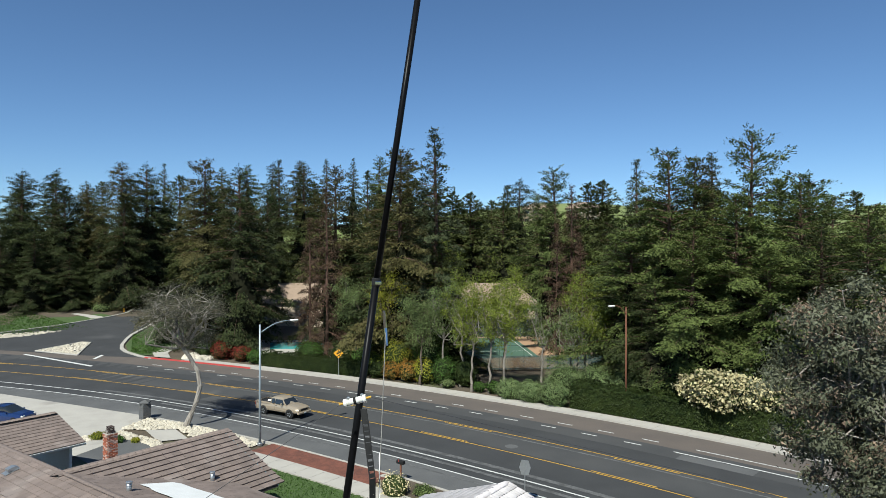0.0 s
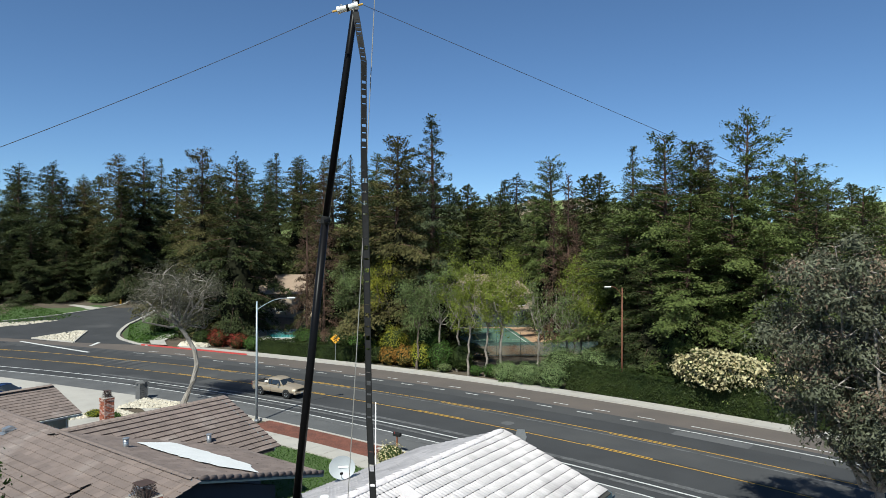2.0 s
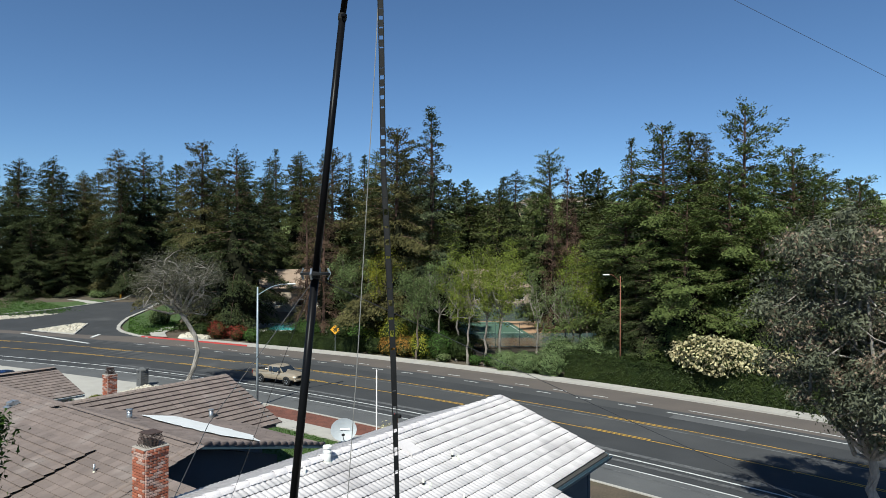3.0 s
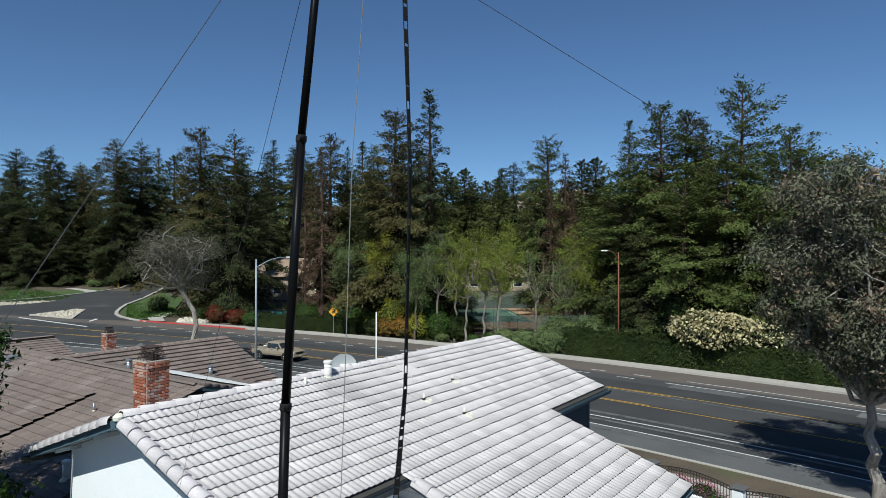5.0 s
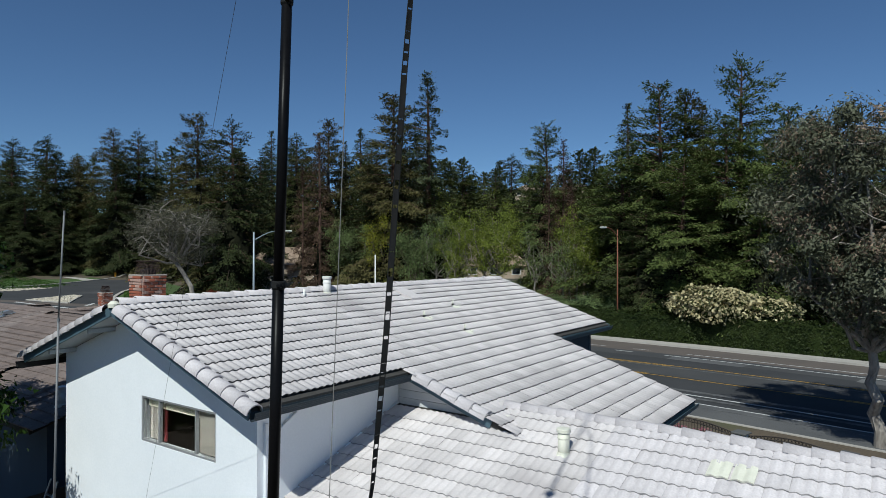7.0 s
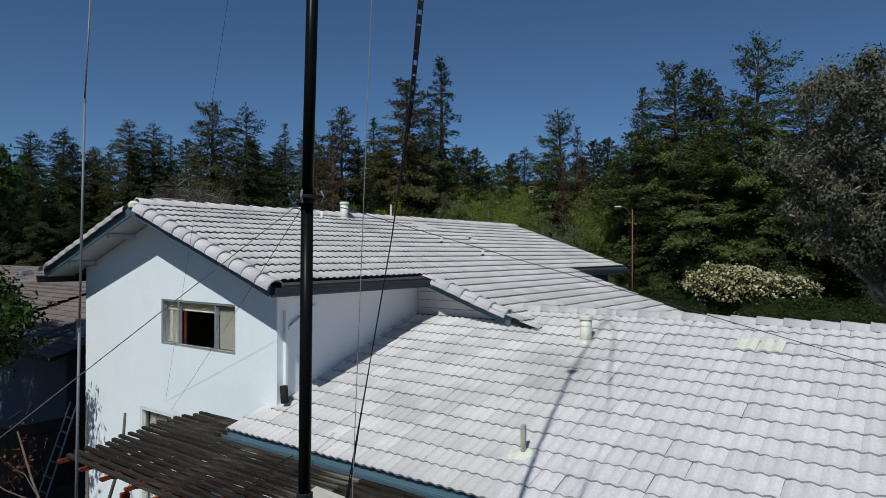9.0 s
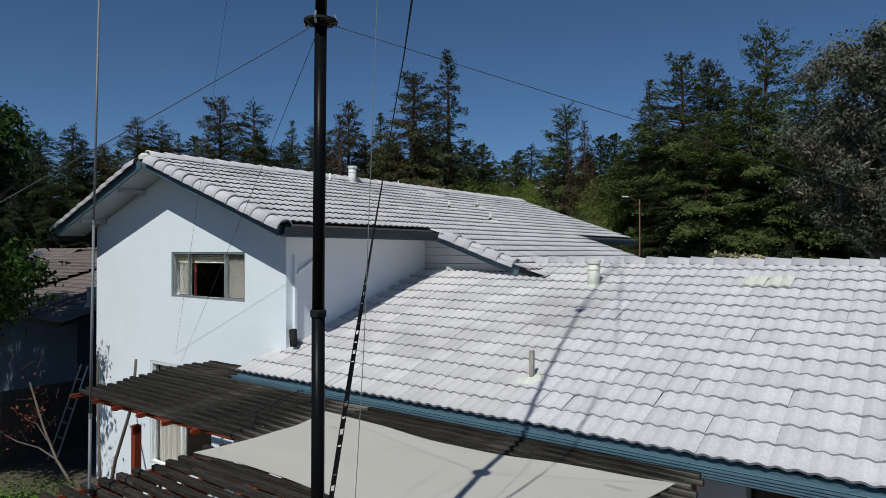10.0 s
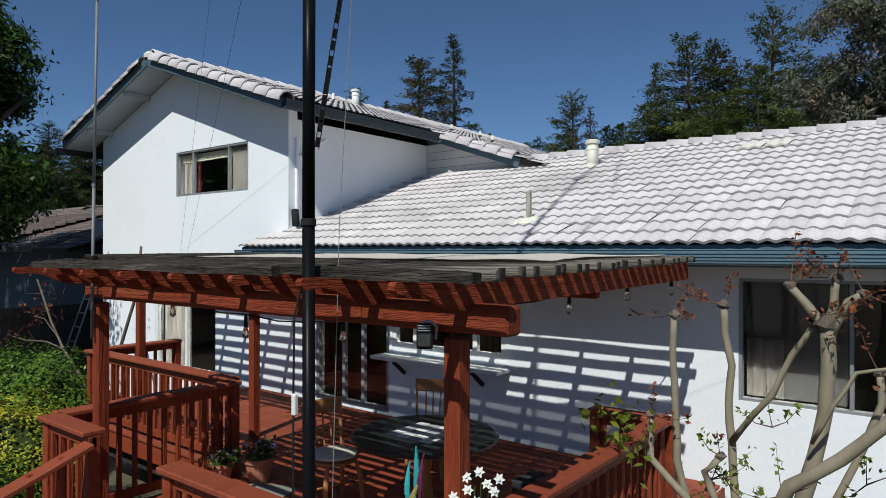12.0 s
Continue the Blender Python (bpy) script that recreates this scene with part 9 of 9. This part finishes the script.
def pickup(x, y, z, yaw):
    gold = mat("champagne_car_paint", (0.40, 0.33, 0.245), (0.37, 0.305, 0.225), rough=0.28, metal=0.35, bump=0, spec=0.6)
    e = thing("pickup_truck", (0, 0, 0), "champagne extended-cab pickup truck on the road", "pickup truck")
    hw = 0.86
    body = part("body", loft([ring(-2.58, hw * 0.93, 0.52, 0.98, 0.05, 0.0), ring(-2.5, hw * 0.97, 0.46, 1.06, 0.05, 0.0), ring(-0.75, hw, 0.46, 1.08, 0.05, 0.0), ring(0.7, hw, 0.46, 1.08, 0.05, 0.03), ring(1.4, hw, 0.46, 1.06, 0.06, 0.06), ring(2.25, hw * 0.96, 0.48, 0.98, 0.08, 0.05), ring(2.5, hw * 0.86, 0.5, 0.86, 0.1, 0.02)]), gold, e, "champagne painted body", smooth=False)
    part("bed_floor", Geo().span((-2.46, -0.74, 0.90), (-0.82, 0.74, 1.085)), DARK, e, "dark open cargo bed")
    for s in (-1, 1):
        part("bed_side", Geo().span((-2.55, s * 0.86 - (0.1 if s > 0 else 0), 1.0), (-0.76, s * 0.86 + (0.1 if s < 0 else 0), 1.17), 0.02), gold, e)
    part("tailgate", Geo().span((-2.60, -0.80, 0.62), (-2.50, 0.80, 1.17), 0.02), gold, e)
    part("cargo", blob((-1.5, 0.1, 1.1), 0.35, (0, 0), seed=3), WHITEPL, e, "pale bags in the bed")
    part("cab", loft([ring(-0.78, hw * 0.93, 1.05, 1.12, 0.03, 0.0), ring(-0.70, hw * 0.80, 1.05, 1.60, 0.05, 0.02), ring(-0.2, hw * 0.79, 1.05, 1.66, 0.06, 0.04), ring(0.35, hw * 0.79, 1.05, 1.65, 0.06, 0.04), ring(0.62, hw * 0.80, 1.05, 1.56, 0.06, 0.03), ring(1.15, hw * 0.93, 1.05, 1.10, 0.03, 0.03)]), gold, e, "champagne painted cab")
    for s in (-1, 1):
        for x0, x1, za, zb in ((-0.60, -0.28, 1.12, 1.52), (-0.20, 0.72, 1.12, 1.50)):
            yy0, yy1 = s * (hw * 0.93), s * (hw * 0.80)
            part("side_window", Geo().add([(x0, yy0, za), (x1 + (0.16 if x1 > 0.5 else 0), yy0, za), (x1 - (0.15 if x1 > 0.5 else 0), yy1 + s * 0.012, zb), (x0, yy1 + s * 0.012, zb), (x0, yy0 - s * 0.05, za), (x1, yy0 - s * 0.05, za), (x1 - 0.15, yy1 - s * 0.05, zb), (x0, yy1 - s * 0.05, zb)], [(0, 1, 2, 3), (7, 6, 5, 4), (0, 4, 5, 1), (1, 5, 6, 2), (2, 6, 7, 3), (3, 7, 4, 0)]), CARGLASS, e)
        part("mirror", Geo().box((0.72, s * 0.98, 1.18), (0.12, 0.2, 0.16), 0.03), gold, e)
        part("door_handle", Geo().box((0.0, s * 0.87, 0.98), (0.14, 0.03, 0.03), 0.008), DARK, e)
        part("headlamp", Geo().box((2.42, s * 0.60, 0.78), (0.12, 0.34, 0.16), 0.03), LAMPGL, e)
        part("tail_lamp", Geo().box((-2.58, s * 0.78, 0.95), (0.06, 0.12, 0.32), 0.01), TAILRED, e)
        part("door_seam", Geo().span((-0.23, s * 0.866 - 0.005, 0.52), (-0.215, s * 0.866 + 0.005, 1.06)), DARK, e)
    part("windscreen", Geo().add([(0.70, -0.62, 1.53), (0.70, 0.62, 1.53), (1.14, 0.76, 1.13), (1.14, -0.76, 1.13), (0.66, -0.62, 1.50), (0.66, 0.62, 1.50), (1.10, 0.76, 1.10), (1.10, -0.76, 1.10)], [(0, 1, 2, 3), (7, 6, 5, 4), (0, 4, 5, 1), (1, 5, 6, 2), (2, 6, 7, 3), (3, 7, 4, 0)]), CARGLASS, e)
    part("grille", Geo().span((2.46, -0.42, 0.68), (2.53, 0.42, 0.84), 0.01), RUBBER, e)
    part("front_bumper", Geo().span((2.40, -0.84, 0.42), (2.62, 0.84, 0.60), 0.04), gold, e)
    part("rear_bumper", Geo().span((-2.72, -0.82, 0.44), (-2.58, 0.82, 0.60), 0.03), CHROME, e)
    part("number_plate", Geo().span((2.62, -0.15, 0.46), (2.632, 0.15, 0.56)), WHITEPL, e, "plain pale plate")
    for wx in (-1.55, 1.55):
        for wy in (-0.76, 0.76):
            part("wheel_arch", Geo().tube([(wx, wy - 0.13 * (1 if wy > 0 else -1), 0.40), (wx, wy + 0.105 * (1 if wy > 0 else -1), 0.40)], 0.42, 18), DARK, e)
            wheel(e, wx, wy + (0.02 if wy > 0 else -0.02), 0.35)
    e.matrix_basis = pose(x, y, z, 0, 0, yaw)
    return e


px_, py_, pz_ = road_pt(-46.6, -2.3)
pickup(px_, py_, pz_ + 0.012, 6.5)


def saloon(x, y, z, yaw, paint, label):
    e = thing("parked_car", (0, 0, 0), label, "car")
    hw = 0.88
    part("body", loft([ring(-2.25, hw * 0.82, 0.45, 0.92, 0.1, 0.02), ring(-2.0, hw * 0.95, 0.32, 1.0, 0.08, 0.04), ring(-0.9, hw, 0.28, 1.0, 0.06, 0.03), ring(0.9, hw, 0.28, 0.98, 0.06, 0.03), ring(1.9, hw * 0.95, 0.32, 0.86, 0.1, 0.06), ring(2.2, hw * 0.8, 0.4, 0.7, 0.1, 0.02)]), paint, e, smooth=False)
    part("cabin", loft([ring(-2.0, hw * 0.80, 0.95, 1.0, 0.03, 0.0), ring(-1.35, hw * 0.74, 0.95, 1.36, 0.1, 0.03), ring(-0.4, hw * 0.74, 0.95, 1.46, 0.1, 0.03), ring(0.25, hw * 0.74, 0.95, 1.42, 0.1, 0.03), ring(1.15, hw * 0.84, 0.93, 0.97, 0.03, 0.02)]), CARGLASS, e, "dark glazed cabin")
    part("roof", loft([ring(-1.30, hw * 0.70, 1.37, 1.385, 0.05, 0.03), ring(-0.4, hw * 0.70, 1.46, 1.475, 0.05, 0.04), ring(0.22, hw * 0.69, 1.42, 1.435, 0.05, 0.04)]), paint, e)
    for s in (-1, 1):
        part("headlamp", Geo().box((2.08, s * 0.6, 0.7), (0.2, 0.3, 0.14), 0.03), LAMPGL, e)
        part("tail_lamp", Geo().box((-2.2, s * 0.6, 0.82), (0.12, 0.3, 0.14), 0.03), TAILRED, e)
        part("mirror", Geo().box((0.75, s * 0.93, 1.0), (0.12, 0.16, 0.12), 0.03), paint, e)
        part("pillar", Geo().beam((-0.35, s * 0.655, 0.98), (-0.3, s * 0.62, 1.42), 0.06, 0.05), paint, e)
    for wx in (-1.35, 1.38):
        for wy in (-0.8, 0.8):
            wheel(e, wx, wy, 0.32)
    e.matrix_basis = pose(x, y, z, 0, 0, yaw)
    return e


BLUECAR = mat("dark_blue_car_paint", (0.012, 0.03, 0.11), (0.01, 0.025, 0.09), rough=0.2, metal=0.2, bump=0, spec=0.7)
saloon(-63.5, 23.0, 0.02, 25, BLUECAR, "dark blue car parked on the driveway")

# ---- front garden fence ----
IRON = mat("black_iron", (0.015, 0.014, 0.014), (0.03, 0.022, 0.018), rough=0.6, bump=0.1)
fence = thing("iron_fence", (-5.05, 25.8, 0), "black iron garden fence with arched tops between white pillars", "fence")
POSTS = [Vector((-8.65, 26.8, 0)), Vector((-5.05, 25.75, 0)), Vector((-1.62, 25.05, 0)), Vector((1.8, 24.5, 0))]
for p, q in zip(POSTS, POSTS[1:]):
    n = 26
    p, q = p.lerp(q, 0.07), q.lerp(p, 0.07)

    def top(t):
        return Vector((0, 0, 0.90 + 0.18 * math.sin(math.pi * t)))
    for k in range(n + 1):
        b = p.lerp(q, k / n)
        part("bar", Geo().tube([b + Vector((0, 0, 0.1)), b + top(k / n)], 0.011, 5), IRON, fence)
    for dz in (0.0, 0.13):
        part("rail", Geo().tube([p.lerp(q, k / 10) + top(k / 10) - Vector((0, 0, dz)) for k in range(11)], 0.018, 6), IRON, fence)
    part("rail", Geo().tube([p + Vector((0, 0, 0.24)), q + Vector((0, 0, 0.24))], 0.016, 6), IRON, fence)
    w = (q - p).normalized()
    for k in range(n):
        c = p.lerp(q, (k + 0.5) / n) + top((k + 0.5) / n) - Vector((0, 0, 0.065))
        part("scroll", Geo().tube([c + w * (0.045 * math.cos(a)) + Vector((0, 0, 0.045 * math.sin(a))) for a in np.linspace(0, 2 * math.pi, 9)], 0.008, 4, cap=False), IRON, fence)
    part("plinth", Geo().beam(p + Vector((0, 0, 0.02)), q + Vector((0, 0, 0.02)), 0.2, 0.24, 0.01), STUCCO, fence, "low white plinth")
for c in POSTS[:3]:
    b = part("pillar", Geo().box(c + Vector((0, 0, 0.42)), (0.42, 0.42, 1.04), 0.012, Matrix.Rotation(-0.25, 3, "Z")), STUCCO, fence, "white stucco pillar")
    part("cap", Geo().box(c + Vector((0, 0, 0.97)), (0.54, 0.54, 0.08), 0.02, Matrix.Rotation(-0.25, 3, "Z")), ASPHALT_SIDE, b, "grey slate cap")
for i, (x, y, r, h) in enumerate([(-7.6, 26.95, 0.45, 0.5), (-6.6, 26.7, 0.5, 0.55), (-4.3, 26.1, 0.5, 0.5), (-3.3, 25.9, 0.45, 0.45), (-2.4, 25.75, 0.45, 0.45), (-0.6, 25.4, 0.5, 0.45)]):
    shrub("pink_groundcover", (x, y, h * 0.4), (r, 0.35, h * 0.6), 700, 0.07, L_GREEN, "low mauve-pink flowering groundcover along the fence", 150 + i, blossom=(L_PINK, 460, 0.06), group="pink groundcover")
for i, (x, y, r, h) in enumerate([(-5.65, 24.9, 0.5, 0.8), (-3.75, 24.6, 0.62, 0.8), (-2.1, 24.3, 0.6, 0.7)]):
    shrub("mauve_shrub", (x, y, h * 0.45), (r, r, h * 0.6), 1600, 0.07, L_GREEN, "rounded garden shrub dusted with mauve blossom", 160 + i, blossom=(L_MAUVE, 520, 0.05), group="mauve shrubs")
for i, (x, y) in enumerate([(-6.6, 24.1), (-4.8, 25.0), (-7.1, 24.4)]):
    shrub("strappy_plant", (x, y, 0.25), (0.4, 0.35, 0.4), 260, 0.26, L_GREEN, "clump of strappy green leaves", 170 + i, core=False, group="strappy plants")

# ---- across the road: court, pool, buildings ----
COURTG = mat("green_court", (0.065, 0.125, 0.085), (0.045, 0.095, 0.065), rough=0.85, bump=0.1)
COURTT = mat("tan_court", (0.38, 0.24, 0.14), (0.32, 0.2, 0.12), rough=0.85, bump=0.1)
FENCEG = mat("green_windscreen", (0.075, 0.125, 0.115), (0.06, 0.10, 0.095), rough=0.8, fine=40, bump=0.3, translucent=0.1, weave=0.5)
COURT = Matrix(((0.76, -0.65, 0, -46.3), (0.65, 0.76, 0, 64.5), (0, 0, 1, 0), (0, 0, 0, 1)))     # along the near side, then away


def on_court(u, v):
    p = COURT @ Vector((u, v, 0))
    return (p.x, p.y)


LINE = mat("court_line_paint", (0.7, 0.7, 0.68), (0.6, 0.6, 0.58), rough=0.8, bump=0.1)
court = solo("tennis_court", flat_poly([on_court(0, 0), on_court(21, 0), on_court(21, 30), on_court(0, 30)], 0.05), COURTT, "tan and green tennis court", "tennis court", "structure")
part("court_surface", flat_poly([on_court(1.5, 9), on_court(13, 9), on_court(13, 29), on_court(1.5, 29)], 0.065), COURTG, court, "green playing surface")
for u0, u1, v0, v1 in ((12.2, 12.3, 9.4, 28.6), (2.2, 2.3, 9.4, 28.6), (2.2, 12.3, 9.4, 9.52), (2.2, 12.3, 14.5, 14.6)):
    part("court_line", flat_poly([on_court(u0, v0), on_court(u1, v0), on_court(u1, v1), on_court(u0, v1)], 0.075), LINE, court, "white court line")
cf = thing("court_fence", (-40, 70, 0), "tall green windscreen fence round the tennis court", "fence")
CF2 = [(on_court(0, 0), 1.7), (on_court(21, 0), 1.7), (on_court(21, 30), 3.0), (on_court(0, 30), 1.7)]
for ((xa, ya), hs), ((xb, yb), _h) in zip(CF2, CF2[1:] + CF2[:1]):
    L = math.hypot(xb - xa, yb - ya)
    n = int(L / 3)
    for k in range(n):
        x, y = lerp(xa, xb, k / n), lerp(ya, yb, k / n)
        part("post", Geo().tube([(x, y, 0), (x, y, 3.1)], 0.04, 6), FENCEG, cf)
        x2, y2 = lerp(xa, xb, (k + 1) / n), lerp(ya, yb, (k + 1) / n)
        part("windscreen", Geo().beam((x, y, 0.1 + hs / 2), (x2, y2, 0.1 + hs / 2), 0.02, hs, 0), FENCEG, cf)
        part("rail", Geo().tube([(x, y, 3.05), (x2, y2, 3.05)], 0.025, 5), FENCEG, cf)
# low timber wall in front of the trees
rw = thing("timber_wall", (-38, 57, 0), "low dark timber retaining wall behind the bed", "retaining wall")
for i, (xa, xb) in enumerate(((-42.5, -38.3), (-38.2, -34.0), (-33.9, -29.8))):
    for k in range(4):
        a, b = road_pt(xa, 17.6), road_pt(xb, 17.6)
        part("sleeper", Geo().beam((a[0], a[1], 0.18 + 0.24 * k), (b[0], b[1], 0.18 + 0.24 * k), 0.16, 0.22, 0.015), GREYWOOD, rw)
POOLW = mat("pool_water", (0.06, 0.42, 0.42), (0.05, 0.38, 0.40), rough=0.08, bump=0.1, fine=5)
def slab(pts, z0, z1):
    n = len(pts)
    return Geo().add([(x, y, z0) for x, y in pts] + [(x, y, z1) for x, y in pts], [tuple(range(n, 2 * n))] + [(i, (i + 1) % n, n + (i + 1) % n, n + i) for i in range(n)])


pd = solo("pool_terrace", slab([(-73.0, 56.5), (-60.0, 66.0), (-70.0, 77.0), (-84.0, 64.5)], -0.3, 0.62), CONCRETE, "pale pool terrace", "terrace", "structure")
solo("swimming_pool", slab([(-75.0, 60.3), (-68.5, 65.5), (-73.5, 70.5), (-80.3, 64.6)], 0.4, 0.64), POOLW, "turquoise swimming pool", "pool", "structure")
TANWALL = mat("tan_stucco", (0.42, 0.34, 0.26), (0.36, 0.29, 0.22), rough=0.9, bump=0.3)
TANROOF = mat("tan_shingles", (0.30, 0.22, 0.16), (0.22, 0.165, 0.12), rough=0.92, scale=0.8, fine=6, bump=0.5)


def far_house(x, y, z, yaw, w, d, h, rise, label, walls=TANWALL, roofm=TANROOF, wins=3, storeys=1):
    """A plain house far off: walls, hipped gable roof, windows."""
    e = thing("far_house", (0, 0, 0), label, "house", "far houses")
    part("wall", Geo().span((-w / 2, -d / 2, -3), (w / 2, d / 2, h)), walls, e)
    o = 0.6
    part("roof", Geo().add([(-w / 2 - o, -d / 2 - o, h - 0.1), (w / 2 + o, -d / 2 - o, h - 0.1), (w / 2 + o, d / 2 + o, h - 0.1), (-w / 2 - o, d / 2 + o, h - 0.1), (-w / 2 + d * 0.35, 0, h + rise), (w / 2 - d * 0.35, 0, h + rise)],
                           [(0, 1, 5, 4), (1, 2, 5), (2, 3, 4, 5), (3, 0, 4), (3, 2, 1, 0)]), roofm, e)
    for s in range(storeys):
        for k in range(wins):
            cx = lerp(-w / 2, w / 2, (k + 0.5) / wins)
            wn = part("window", Geo().span((cx - 0.75, -d / 2 - 0.05, 0.9 + 2.8 * s), (cx + 0.75, -d / 2 + 0.02, 2.1 + 2.8 * s)), VINYL, e)
            part("pane", Geo().span((cx - 0.65, -d / 2 - 0.07, 1.0 + 2.8 * s), (cx + 0.65, -d / 2 - 0.052, 2.0 + 2.8 * s)), CARGLASS, wn)
    part("door", Geo().span((-w / 2 + 0.6, -d / 2 - 0.06, 0), (-w / 2 + 1.6, -d / 2 + 0.02, 2.1)), REDWOOD, e)
    e.matrix_basis = pose(x, y, z, 0, 0, yaw)
    return e


far_house(-94.0, 84.5, ground_z(-94, 84.5), 40, 19, 11, 4.2, 3.2, "tan clubhouse with shingled roof behind the pool", storeys=1, wins=5)
far_house(-62.0, 99.0, ground_z(-62, 99), 30, 15, 10, 5.4, 3.4, "tan two-storey house with grey roof behind the court", storeys=2, wins=4)
for x, y, yaw, lab in ((-106.0, 200.0, 28, "pale hillside house with tile roof"), (-92.0, 205.0, 25, "pale hillside house with tile roof"), (-64.0, 205.0, 18, "pale hillside house with tile roof"), (-44.0, 190.0, 12, "pale hillside house with tile roof"), (-28.0, 195.0, 8, "pale hillside house with tile roof")):
    far_house(x, y, ground_z(x, y) - 3.0, yaw, 11, 9, 5.4, 2.2, lab, storeys=2, wins=4)

# west boundary: dark fence and neighbour's side yard
SIDEF = mat("dark_board_fence", (0.07, 0.055, 0.045), (0.045, 0.037, 0.03), rough=0.92, scale=2, fine=20, stretch=(1, 1, 0.2), vary=0.2, bump=0.5)
fw = thing("board_fence", (-17.4, 8, 0), "dark weathered board fence between the yards", "fence")
fme = Geo().box((0, 0, 0), (0.02, 0.145, 1.7), 0.003).mesh("fence_board"); fme.materials.append(SIDEF)
for k in range(70):
    piece("fence_board", fme, Matrix.Translation((-17.4, -1.5 + 0.152 * k, 0.85)), fw)
for z in (0.4, 1.4):
    part("rail", Geo().beam((-17.36, -1.5, z), (-17.36, 9.2, z), 0.04, 0.09), SIDEF, fw)
# step ladder in the side yard
e = thing("step_ladder", (-16.6, 6.6, 0), "pale aluminium step ladder leaning in the side yard", "ladder")
for s in (0.0, 0.42):
    part("stile", Geo().beam((-16.9 + s, 6.2, 0), (-16.75 + s * 0.8, 6.9, 2.2), 0.06, 0.03), STEEL, e)
for k in range(6):
    t = 0.1 + 0.15 * k
    part("rung", Geo().beam((-16.9 + 0.15 * t, 6.2 + 0.7 * t, 2.2 * t), (-16.48 + 0.07 * t, 6.2 + 0.7 * t, 2.2 * t), 0.06, 0.025), STEEL, e)
solo("side_path", flat_poly([(-17.2, -2), (-12.8, -2), (-12.5, 2.0), (-13.8, 6.3), (-17.2, 6.3)], 0.03), SOIL, "bare soil path in the shaded side yard", "path", "structure")
# neighbour's side window
nw = thing("side_window", (-20.94, 9.0, 1.6), "white framed window in the blue-grey side wall", "window")
part("frame", Geo().span((-20.96, 8.35, 1.5), (-20.90, 9.55, 2.4), 0.01), VINYL, nw)
for a in (8.43, 9.0):
    part("pane", Geo().span((-20.905, a, 1.58), (-20.885, a + 0.47, 2.32)), CARGLASS, nw)


# ---- roof tiles as pieces ----
for c in range(JOIN_COLS, ncol):
    for r in range(nrow + 1):
        a, s = (c + 0.5) * TW, r * TL
        if wing_skip(a, s + 0.17):
            continue
        m = mS @ Matrix.Translation((a + rngt.uniform(-0.003, 0.003), s + rngt.uniform(-0.006, 0.006), rngt.uniform(-0.002, 0.005))) @ Matrix.Rotation(rngt.uniform(-0.006, 0.006), 4, "Z")
        piece("roof_tile", rngt.choice(tile_mes), m, wing_roof)
